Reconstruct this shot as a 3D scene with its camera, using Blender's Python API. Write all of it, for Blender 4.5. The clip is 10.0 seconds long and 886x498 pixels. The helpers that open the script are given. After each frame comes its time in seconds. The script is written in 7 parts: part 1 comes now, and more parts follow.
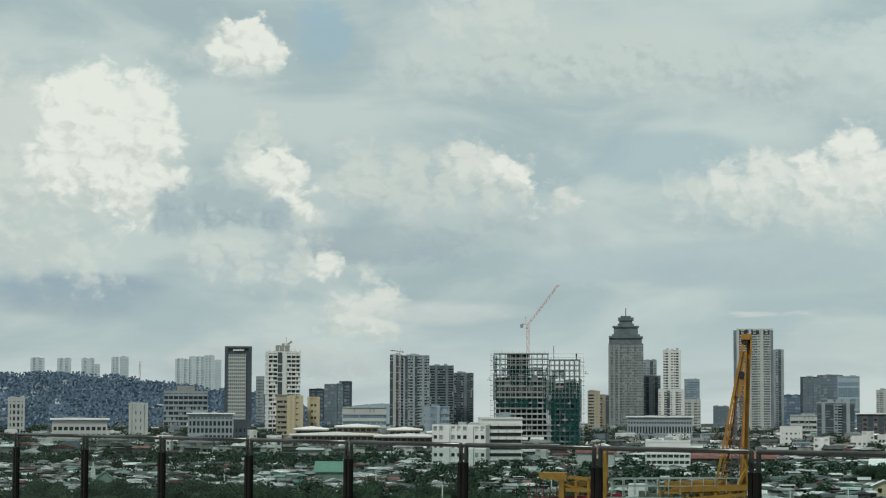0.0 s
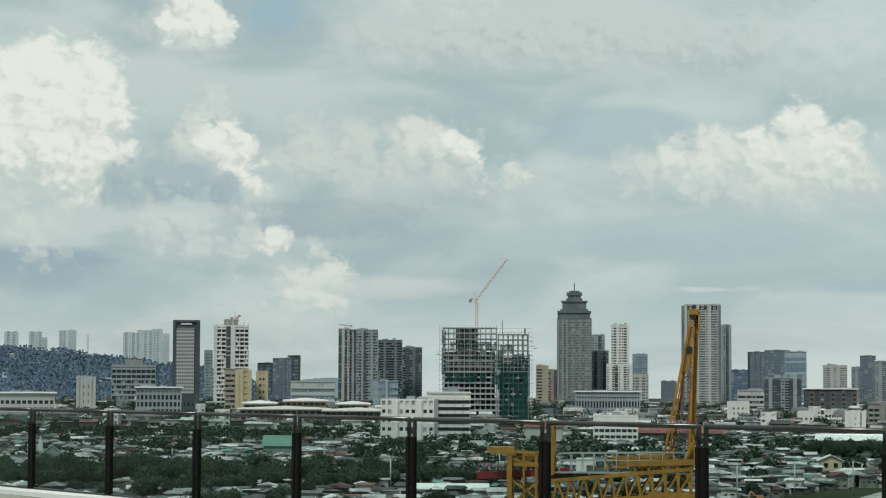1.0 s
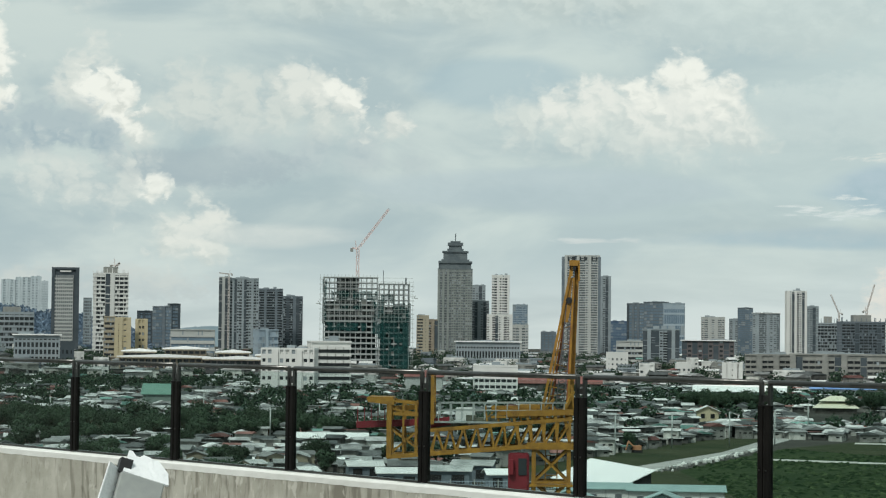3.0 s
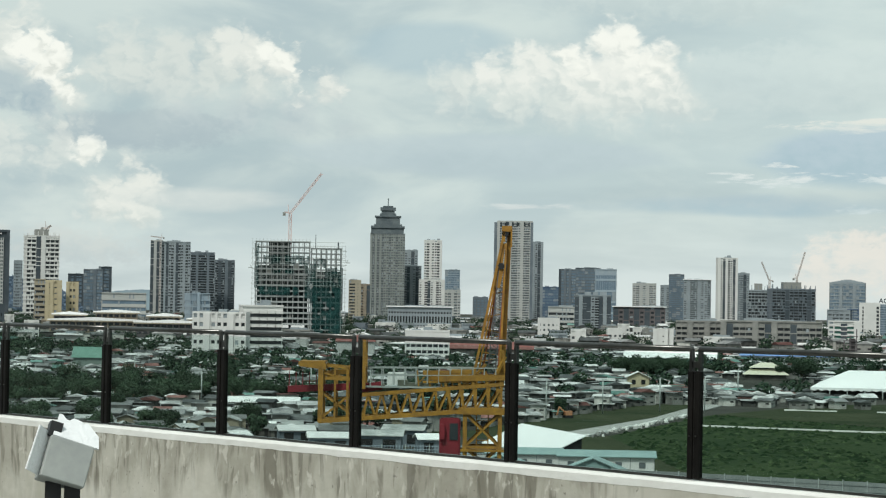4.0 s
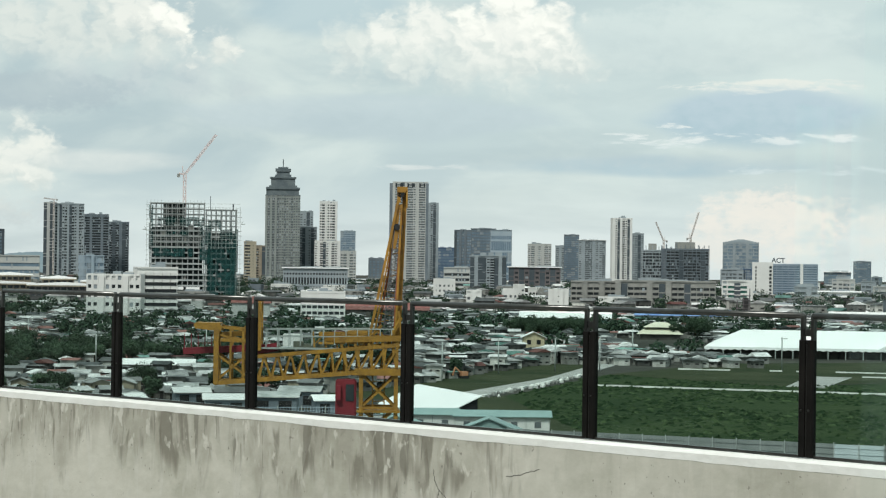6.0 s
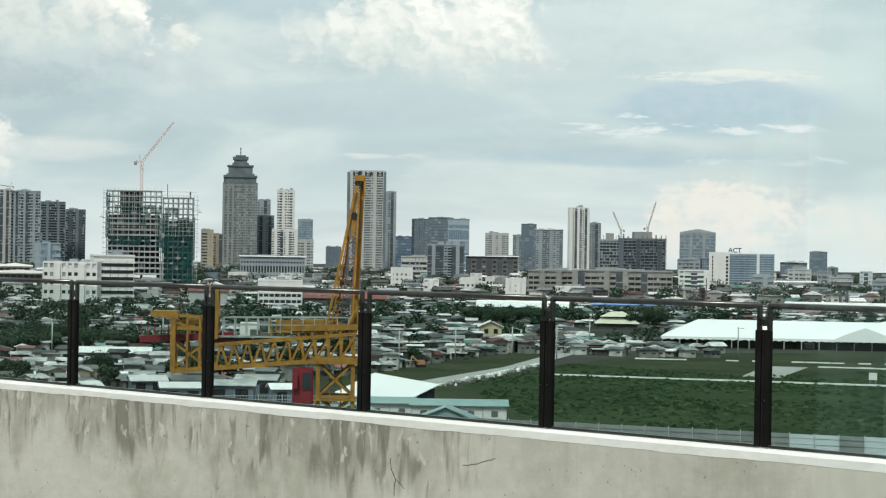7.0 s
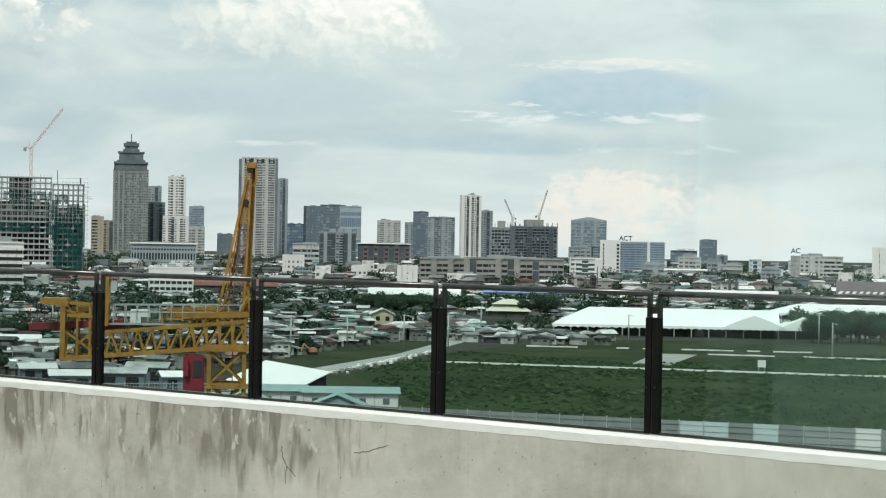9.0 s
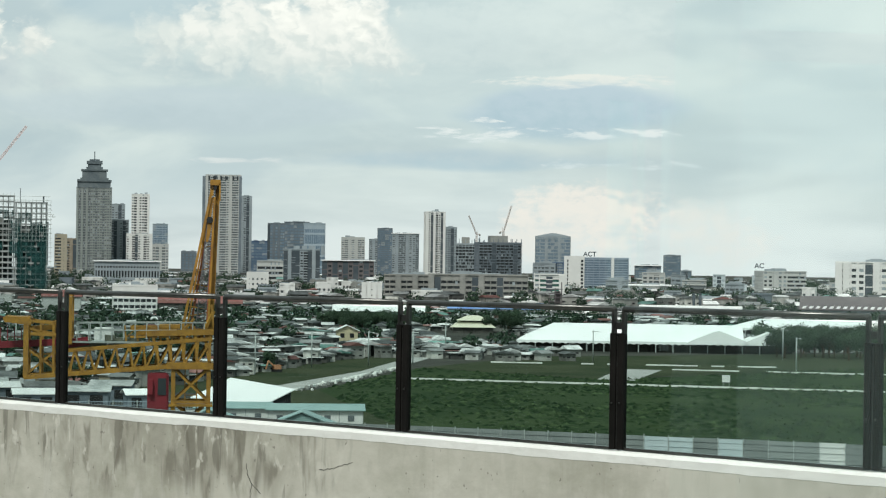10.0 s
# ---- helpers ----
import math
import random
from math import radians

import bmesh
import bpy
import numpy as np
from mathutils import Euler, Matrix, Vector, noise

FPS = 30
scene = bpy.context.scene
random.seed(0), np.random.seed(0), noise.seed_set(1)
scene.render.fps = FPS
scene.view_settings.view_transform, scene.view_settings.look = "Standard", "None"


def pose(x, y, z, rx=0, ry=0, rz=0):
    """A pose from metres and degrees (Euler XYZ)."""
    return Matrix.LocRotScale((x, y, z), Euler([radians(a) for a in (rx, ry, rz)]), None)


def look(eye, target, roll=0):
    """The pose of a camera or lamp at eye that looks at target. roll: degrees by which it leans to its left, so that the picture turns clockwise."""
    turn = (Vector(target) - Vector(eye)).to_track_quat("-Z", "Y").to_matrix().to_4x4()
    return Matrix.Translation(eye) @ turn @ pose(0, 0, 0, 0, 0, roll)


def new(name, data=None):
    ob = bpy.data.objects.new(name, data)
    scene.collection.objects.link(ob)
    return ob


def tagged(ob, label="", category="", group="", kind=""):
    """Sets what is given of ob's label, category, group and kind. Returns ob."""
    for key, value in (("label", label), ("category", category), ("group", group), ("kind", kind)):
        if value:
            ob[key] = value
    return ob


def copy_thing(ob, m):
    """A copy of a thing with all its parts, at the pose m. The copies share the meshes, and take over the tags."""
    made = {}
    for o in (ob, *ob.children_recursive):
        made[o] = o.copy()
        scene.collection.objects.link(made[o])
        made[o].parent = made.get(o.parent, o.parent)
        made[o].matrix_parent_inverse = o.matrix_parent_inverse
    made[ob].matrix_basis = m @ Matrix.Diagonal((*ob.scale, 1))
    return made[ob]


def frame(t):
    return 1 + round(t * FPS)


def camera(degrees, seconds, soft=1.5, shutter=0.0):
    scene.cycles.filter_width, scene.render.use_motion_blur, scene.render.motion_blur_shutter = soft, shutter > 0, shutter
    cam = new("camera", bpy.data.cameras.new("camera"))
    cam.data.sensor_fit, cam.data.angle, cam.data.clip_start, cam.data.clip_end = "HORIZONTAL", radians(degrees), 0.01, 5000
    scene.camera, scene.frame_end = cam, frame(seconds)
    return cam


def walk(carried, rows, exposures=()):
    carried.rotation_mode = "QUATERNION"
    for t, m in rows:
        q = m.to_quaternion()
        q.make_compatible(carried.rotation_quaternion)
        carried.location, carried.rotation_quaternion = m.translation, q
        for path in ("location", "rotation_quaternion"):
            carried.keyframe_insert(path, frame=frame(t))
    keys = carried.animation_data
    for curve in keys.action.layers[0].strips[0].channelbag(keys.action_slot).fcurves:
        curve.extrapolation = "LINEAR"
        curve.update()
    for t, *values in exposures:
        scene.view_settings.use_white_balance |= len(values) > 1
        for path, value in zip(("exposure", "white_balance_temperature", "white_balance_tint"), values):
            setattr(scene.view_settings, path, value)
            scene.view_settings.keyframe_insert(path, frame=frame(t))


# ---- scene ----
EYE, DECK = 26.0, 24.4
cam = camera(21.65, 10.0, soft=1.2)
ROWS = [
    (0.0, 94.000, -0.150, -0.010),
    (0.5, 93.801, -0.104, -0.330),
    (1.0, 93.372, -0.263, -1.281),
    (1.5, 93.161, -0.265, -1.883),
    (2.0, 93.013, -0.248, -2.305),
    (2.5, 92.637, -0.375, -3.233),
    (4.0, 91.307, -0.945, -5.910),
    (4.5, 91.081, -0.824, -6.546),
    (5.0, 90.863, -0.712, -7.077),
    (5.5, 90.603, -0.648, -7.803),
    (7.0, 90.119, -0.920, -9.543),
    (7.5, 90.033, -0.861, -10.051),
    (8.0, 89.819, -0.893, -10.840),
    (8.5, 89.712, -1.039, -11.400),
    (9.0, 89.855, -1.032, -12.216),
    (9.5, 90.091, -0.926, -12.768),
    (10.0, 90.276, -0.786, -13.100),
]
walk(cam, [(t, pose(0, 0, EYE, rx, ry, rz)) for t, rx, ry, rz in ROWS],
     exposures=((0.0, -0.22, 6350, 4), (1.5, -0.19, 6350, 4), (2.5, -0.11, 6400, 5), (4.5, 0.06, 6430, 7), (7.0, 0.15, 6430, 7), (8.5, 0.17, 6430, 7), (10.0, 0.12, 6430, 7)))

# ---- sky, clouds and sun ----
world = bpy.data.worlds.new("world")
scene.world = world
world.use_nodes = True
wt = world.node_tree
wt.nodes.clear()


def wnode(kind):
    return wt.nodes.new(kind)


def wmath(op, a, b=None, c=None, clamp=False):
    n = wnode("ShaderNodeMath")
    n.operation, n.use_clamp = op, clamp
    for i, v in enumerate((a, b, c)):
        if v is None:
            continue
        if isinstance(v, (int, float)):
            n.inputs[i].default_value = v
        else:
            wt.links.new(v, n.inputs[i])
    return n.outputs[0]


def wsmooth(v, low, high):
    n = wnode("ShaderNodeMapRange")
    n.interpolation_type = "SMOOTHSTEP"
    n.inputs[1].default_value, n.inputs[2].default_value = low, high
    wt.links.new(v, n.inputs[0])
    return n.outputs[0]


def wmix(fac, a, b):
    n = wnode("ShaderNodeMix")
    n.data_type = "RGBA"
    for socket, v in ((n.inputs[0], fac), (n.inputs[6], a), (n.inputs[7], b)):
        if isinstance(v, (int, float)):
            socket.default_value = v
        elif isinstance(v, tuple):
            socket.default_value = (*v, 1)
        else:
            wt.links.new(v, socket)
    return n.outputs[2]


def wnoise(vec, scale, detail, rough=0.55, distort=0.0):
    n = wnode("ShaderNodeTexNoise")
    n.inputs["Scale"].default_value, n.inputs["Detail"].default_value = scale, detail
    n.inputs["Roughness"].default_value, n.inputs["Distortion"].default_value = rough, distort
    wt.links.new(vec, n.inputs["Vector"])
    return n.outputs[0]


coords = wnode("ShaderNodeTexCoord").outputs["Generated"]
split = wnode("ShaderNodeSeparateXYZ")
wt.links.new(coords, split.inputs[0])
AZ = wmath("MULTIPLY", wmath("ARCTAN2", split.outputs[0], split.outputs[1]), 180 / math.pi)
EL = wmath("MULTIPLY", wmath("ARCSINE", split.outputs[2]), 180 / math.pi)
flat = wnode("ShaderNodeCombineXYZ")
wt.links.new(AZ, flat.inputs[0])
wt.links.new(wmath("MULTIPLY", EL, 1.6), flat.inputs[1])
streak = wnode("ShaderNodeCombineXYZ")
wt.links.new(AZ, streak.inputs[0])
wt.links.new(wmath("MULTIPLY", EL, 5.0), streak.inputs[1])
streak.inputs[2].default_value = 3.7
PUFF = wnoise(flat.outputs[0], 0.55, 7, 0.56, 0.25)
FINE = wnoise(flat.outputs[0], 1.7, 6, 0.6, 0.3)
TINY = wnoise(flat.outputs[0], 4.6, 5, 0.6, 0.2)
BILLOW = wmath("MULTIPLY_ADD", PUFF, 0.5, wmath("MULTIPLY_ADD", FINE, 0.3, wmath("MULTIPLY", TINY, 0.2)))
SOFT = wnoise(streak.outputs[0], 0.16, 5, 0.5, 0.2)
WISP = wnoise(streak.outputs[0], 0.42, 6, 0.62, 0.5)

sky = wnode("ShaderNodeTexSky")
sky.sky_type, sky.sun_disc = "NISHITA", False
sky.sun_elevation, sky.sun_rotation = radians(52), radians(212)
sky.air_density, sky.dust_density = 1.0, 3.0
clear = wnode("ShaderNodeVectorMath")
clear.operation = "SCALE"
clear.inputs[3].default_value = 0.09
wt.links.new(sky.outputs[0], clear.inputs[0])
col = wmix(0.6, clear.outputs[0], (0.42, 0.55, 0.60))
# thin veil all over, paler towards the east and the horizon
veil = wmix(wsmooth(AZ, -9.0, 14.0), (0.56, 0.645, 0.63), (0.65, 0.745, 0.72))
veil = wmix(wsmooth(EL, 0.0, 3.5), (0.70, 0.76, 0.745), veil)
low_flat = wnode("ShaderNodeCombineXYZ")
wt.links.new(AZ, low_flat.inputs[0])
wt.links.new(wmath("MULTIPLY", EL, 2.4), low_flat.inputs[1])
low_flat.inputs[2].default_value = 11.3
HEAPS = wnoise(low_flat.outputs[0], 0.20, 8, 0.52, 0.35)
bank = wmix(wsmooth(HEAPS, 0.38, 0.62), (0.42, 0.52, 0.555), (0.665, 0.735, 0.705))
col = wmix(wmath("MULTIPLY_ADD", wsmooth(SOFT, 0.36, 0.62), 0.35, 0.6), col, veil)
col = wmix(wmath("MULTIPLY", wsmooth(EL, 0.2, 2.4), wmath("MULTIPLY_ADD", wsmooth(AZ, 16.0, 2.0), 0.35, 0.35)), col, bank)


def cloud(az, el, ra, re, bright, shade, grain, low=0.0, high=0.35, rag=1.6, top=0.6, amount=1.0, power=2.0, heap=False):
    """One cloud bank: an ellipse in degrees, its rim torn by the noise, lighter on top than below."""
    global col
    da = wmath("DIVIDE", wmath("SUBTRACT", AZ, az), ra)
    de = wmath("DIVIDE", wmath("SUBTRACT", EL, el), re)
    r2 = wmath("ADD", wmath("MULTIPLY", da, da), wmath("POWER", wmath("ABSOLUTE", de), power))
    body = wmath("ADD", wmath("SUBTRACT", 1.0, r2), wmath("MULTIPLY", wmath("SUBTRACT", grain, 0.5), rag * 2.8))
    mask = wmath("MULTIPLY", wsmooth(body, low, high), amount)
    if heap:
        mask = wmath("MULTIPLY", mask, wsmooth(wmath("ADD", de, wmath("MULTIPLY", wmath("SUBTRACT", PUFF, 0.5), 2.0)), -1.0, -0.1))
    light = wmath("ADD", wmath("MULTIPLY", de, top), wmath("MULTIPLY", wmath("SUBTRACT", FINE, 0.5), 2.2))
    col = wmix(mask, col, wmix(wsmooth(light, -0.7, 0.6), shade, bright))


WHITE_C, CREAM, GREY_C, BLUE_C, LOWGREY = (0.93, 0.93, 0.86), (0.78, 0.79, 0.73), (0.52, 0.59, 0.58), (0.40, 0.53, 0.59), (0.43, 0.51, 0.54)
# clear patches and shaded bases
cloud(5.8, 6.2, 2.4, 0.8, BLUE_C, BLUE_C, SOFT, 0.0, 0.75, 0.7, amount=0.60)
cloud(-3.0, 9.3, 0.9, 1.1, (0.40, 0.55, 0.64), BLUE_C, BILLOW, 0.0, 0.9, 1.3, amount=0.90)
cloud(16.5, 3.6, 3.2, 0.9, (0.47, 0.58, 0.64), BLUE_C, SOFT, 0.0, 0.75, 0.7, amount=0.90)
cloud(14.0, 2.5, 6.5, 0.35, (0.46, 0.56, 0.60), BLUE_C, SOFT, 0.0, 0.75, 1.0, amount=0.72)
cloud(-9.3, 2.7, 2.6, 0.7, (0.36, 0.46, 0.53), LOWGREY, SOFT, 0.0, 0.75, 1.0, amount=0.90)
cloud(6.0, 3.6, 5.5, 0.6, (0.52, 0.61, 0.64), (0.48, 0.57, 0.60), SOFT, 0.0, 0.75, 1.0, amount=0.66)
cloud(-1.6, 4.1, 3.0, 0.6, LOWGREY, (0.40, 0.48, 0.52), BILLOW, 0.0, 0.75, 1.6, amount=0.72)
# broad grey banks
cloud(11.5, 8.2, 5.0, 1.6, (0.68, 0.755, 0.73), (0.57, 0.65, 0.64), BILLOW, 0.0, 0.75, 1.4, 0.8, 0.7)
cloud(14.5, 5.6, 5.0, 1.0, (0.66, 0.74, 0.72), (0.60, 0.68, 0.67), BILLOW, 0.0, 0.75, 1.4, 0.8, 0.6)
# cumulus heaps: rounded lobes joined, their rims and faces broken into smaller lobes
def wvec(x, y):
    n = wnode("ShaderNodeCombineXYZ")
    for k, v in enumerate((x, y)):
        wt.links.new(v, n.inputs[k])
    return n.outputs[0]


def lobes(dx, dy):
    """Cauliflower relief, larger in the middle of each lobe; dx, dy: an offset in degrees."""
    total = None
    bend_x = wmath("MULTIPLY", wmath("SUBTRACT", FINE, 0.5), 0.9)
    bend_y = wmath("MULTIPLY", wmath("SUBTRACT", PUFF, 0.5), 0.9)
    v = wvec(wmath("ADD", wmath("ADD", AZ, dx), bend_x), wmath("ADD", wmath("ADD", EL, dy), bend_y))
    for scale, weight in ((1.3, 0.52), (2.9, 0.28), (6.5, 0.13)):
        n = wnode("ShaderNodeTexVoronoi")
        n.voronoi_dimensions, n.feature = "2D", "SMOOTH_F1"
        n.inputs["Scale"].default_value, n.inputs["Smoothness"].default_value = scale, 0.35
        wt.links.new(v, n.inputs["Vector"])
        q = wmath("MULTIPLY", wmath("SUBTRACT", 0.42, n.outputs["Distance"]), weight)
        total = q if total is None else wmath("ADD", total, q)
    return total


LOBE = lobes(0.0, 0.0)
RELIEF = wmath("ADD", wmath("MULTIPLY", wmath("SUBTRACT", LOBE, lobes(0.10, 0.14)), 2.6), wmath("MULTIPLY", wmath("SUBTRACT", FINE, 0.5), 0.9))
RIM = wmath("ADD", LOBE, wmath("MULTIPLY", wmath("SUBTRACT", TINY, 0.5), 0.26))


def heap_cloud(puffs, bright, shade, edge=0.18, amp=1.3, amount=1.0, base=None, lift=0.5, soft_base=0.3):
    """A heap of round puffs (azimuth, elevation, radius in degrees), lit from above; base: where it thins out below."""
    global col
    near = None
    for az, el, r in puffs:
        da, de = wmath("SUBTRACT", AZ, az), wmath("SUBTRACT", EL, el)
        q = wmath("SUBTRACT", wmath("SQRT", wmath("ADD", wmath("MULTIPLY", da, da), wmath("MULTIPLY", de, de))), r)
        near = q if near is None else wmath("SMOOTH_MIN", near, q, 0.25)
    body = wmath("ADD", wmath("SUBTRACT", wmath("MULTIPLY", RIM, amp), near), 0.12)
    mask = wmath("MULTIPLY", wsmooth(body, -0.4 * edge, 0.6 * edge), amount)
    if base is not None:
        mask = wmath("MULTIPLY", mask, wsmooth(wmath("ADD", EL, wmath("MULTIPLY", wmath("SUBTRACT", FINE, 0.5), 0.5)), base - soft_base, base + soft_base))
    mid = sum(p[1] for p in puffs) / len(puffs)
    light = wmath("ADD", wmath("MULTIPLY", wmath("SUBTRACT", EL, mid), lift), RELIEF)
    col = wmix(mask, col, wmix(wsmooth(light, -0.85, 0.30), shade, bright))


BODY, SHADE = (0.76, 0.785, 0.735), (0.63, 0.68, 0.655)
# broad grey bank overhead, dark along its base
heap_cloud(((-0.6, 8.6, 0.7), (1.0, 8.5, 1.0), (2.8, 8.6, 1.2), (4.8, 8.5, 1.2), (6.8, 8.3, 1.0), (8.6, 8.2, 0.7)), (0.64, 0.70, 0.67), (0.50, 0.57, 0.56), 1.5, 1.1, 0.8, base=7.75, lift=0.8, soft_base=0.75)
heap_cloud(((-0.5, 4.6, 0.4), (0.9, 4.5, 0.5), (2.2, 4.4, 0.5), (3.4, 4.3, 0.35)), (0.54, 0.61, 0.62), (0.46, 0.54, 0.57), 1.0, 1.0, 0.75, base=4.0, lift=0.8, soft_base=0.3)
# soft bodies first, then the bright heaps on them
heap_cloud(((-10.6, 7.0, 1.2), (-9.0, 6.2, 1.6), (-10.8, 5.2, 1.1), (-10.2, 4.0, 0.7)), BODY, SHADE, 1.1, 1.6, 0.85)
heap_cloud(((-5.6, 8.9, 0.6), (-4.8, 8.7, 0.6)), BODY, SHADE, 0.8, 1.4, 0.5)
heap_cloud(((-8.85, 7.5, 0.95), (-7.5, 7.55, 0.62), (-8.1, 6.7, 1.2), (-6.95, 6.75, 0.42), (-9.3, 6.1, 0.75), (-7.7, 5.7, 0.85), (-6.95, 5.6, 0.45), (-7.4, 4.85, 0.32)),
           WHITE_C, (0.72, 0.74, 0.69), 0.45, 1.15, lift=0.22)
heap_cloud(((-5.25, 8.95, 0.42), (-4.75, 9.05, 0.50), (-4.25, 8.75, 0.35), (-4.9, 8.7, 0.35)), WHITE_C, (0.70, 0.72, 0.66), 0.3, 1.0, base=8.4, soft_base=0.25)
heap_cloud(((-4.4, 6.7, 0.32), (-4.7, 5.9, 0.62), (-4.0, 5.4, 0.55), (-3.5, 5.0, 0.3)), BODY, SHADE, 0.6, 1.3, 0.9)
heap_cloud(((-4.3, 5.95, 0.42), (-3.9, 5.55, 0.46), (-3.62, 5.2, 0.25)), WHITE_C, (0.70, 0.72, 0.67), 0.35, 1.1)
heap_cloud(((-6.6, 4.75, 0.5), (-5.7, 4.95, 0.62), (-4.9, 5.0, 0.5), (-4.3, 4.75, 0.45)), (0.47, 0.555, 0.58), (0.39, 0.485, 0.53), 0.45, 1.2, 0.95, base=4.25, soft_base=0.35)
heap_cloud(((-8.6, 3.7, 0.5), (-5.6, 3.9, 0.45), (-4.6, 3.7, 0.5), (-3.4, 3.5, 0.5)), BODY, SHADE, 0.9, 1.8, 0.65)
heap_cloud(((-2.9, 3.6, 0.22), (-3.05, 3.35, 0.14)), WHITE_C, CREAM, 0.35, 0.8, 0.9)
heap_cloud(((-1.6, 2.95, 0.32), (-1.85, 2.6, 0.45), (-2.3, 2.3, 0.5), (-1.4, 2.35, 0.5)), BODY, (0.62, 0.67, 0.64), 0.7, 1.4, 0.9)
heap_cloud(((-1.55, 2.95, 0.22), (-1.75, 2.6, 0.28), (-2.1, 2.3, 0.25)), (0.82, 0.83, 0.77), BODY, 0.5, 1.1, 0.8)
heap_cloud(((-2.0, 5.6, 0.8), (-0.9, 5.5, 0.9), (0.3, 5.6, 0.75), (1.2, 5.5, 0.7)), (0.71, 0.745, 0.70), (0.59, 0.65, 0.63), 0.9, 1.5, 0.85, base=4.9, soft_base=0.6)
heap_cloud(((0.7, 6.25, 0.38), (1.2, 5.95, 0.40), (1.65, 5.7, 0.36), (2.05, 5.35, 0.22), (2.9, 5.15, 0.22)), (0.80, 0.815, 0.76), (0.66, 0.70, 0.67), 0.5, 1.15, 0.9)
heap_cloud(((1.5, 6.05, 0.17), (1.85, 5.7, 0.2), (2.1, 5.4, 0.14)), WHITE_C, (0.76, 0.78, 0.73), 0.3, 0.9, 0.95)
heap_cloud(((0.3, 9.7, 0.5), (1.2, 9.7, 0.6), (2.0, 9.9, 0.5)), (0.74, 0.77, 0.73), (0.64, 0.69, 0.66), 0.9, 1.5, 0.7)
heap_cloud(((6.3, 5.35, 0.6), (7.6, 5.3, 0.8), (8.8, 5.2, 0.9), (10.2, 5.2, 1.0), (11.4, 5.0, 0.7)), (0.71, 0.755, 0.715), (0.60, 0.66, 0.645), 1.0, 1.5, 0.9, base=4.3, soft_base=0.6)
heap_cloud(((7.0, 5.55, 0.32), (7.95, 5.75, 0.5), (9.3, 5.75, 0.55), (10.15, 6.1, 0.62), (10.9, 5.75, 0.62), (9.9, 5.3, 0.9), (11.3, 5.2, 0.4)),
           (0.84, 0.85, 0.795), (0.69, 0.735, 0.70), 0.6, 1.1, 0.95, base=4.85, lift=0.55, soft_base=0.6)
heap_cloud(((9.95, 6.35, 0.32), (10.4, 6.3, 0.36), (9.2, 6.0, 0.28), (10.85, 6.0, 0.3)), WHITE_C, (0.76, 0.78, 0.73), 0.4, 1.0, 0.9)
# wisps
cloud(15.9, 4.42, 2.3, 0.20, CREAM, (0.68, 0.73, 0.71), WISP, 0.2, 1.3, 3.4, amount=0.9)
cloud(14.3, 3.08, 2.0, 0.34, (0.76, 0.80, 0.78), (0.64, 0.72, 0.73), WISP, 0.4, 1.5, 4.0, amount=0.9)
cloud(16.6, 3.15, 1.6, 0.16, (0.76, 0.80, 0.78), (0.64, 0.72, 0.73), WISP, 0.3, 1.4, 3.8, amount=0.9)
cloud(16.8, 2.45, 3.6, 0.16, (0.72, 0.77, 0.76), (0.64, 0.72, 0.73), WISP, 0.3, 1.4, 3.4, amount=0.7)
cloud(8.0, 2.42, 1.7, 0.11, (0.72, 0.76, 0.74), (0.66, 0.7, 0.69), WISP, 0.1, 1.2, 2.4, amount=0.8)
cloud(0.2, 2.5, 2.6, 0.35, (0.72, 0.755, 0.72), (0.64, 0.69, 0.67), SOFT, 0.0, 1.0, 1.4, amount=0.7)
# low glowing banks by the horizon
cloud(16.4, 0.85, 2.3, 1.1, (0.82, 0.78, 0.71), (0.72, 0.73, 0.69), BILLOW, 0.0, 0.9, 1.9, amount=0.9)
cloud(19.6, 0.7, 2.0, 0.9, (0.77, 0.76, 0.71), (0.70, 0.72, 0.69), BILLOW, 0.0, 1.2, 1.8, amount=0.8)
cloud(-4.0, 1.2, 4.0, 0.55, (0.64, 0.67, 0.64), (0.50, 0.56, 0.57), BILLOW, 0.0, 1.1, 2.0, amount=0.7)
back = wnode("ShaderNodeBackground")
wt.links.new(col, back.inputs[0])
back.inputs[1].default_value = 1.0
wt.links.new(back.outputs[0], wnode("ShaderNodeOutputWorld").inputs[0])

sun = new("sun", bpy.data.lights.new("sun", "SUN"))
sun.data.energy, sun.data.angle, sun.data.color = 2.6, radians(10), (1.0, 0.965, 0.92)
sun.matrix_world = look((0, 0, 0), (-math.sin(radians(212)) * math.cos(radians(52)), -math.cos(radians(212)) * math.cos(radians(52)), -math.sin(radians(52))))


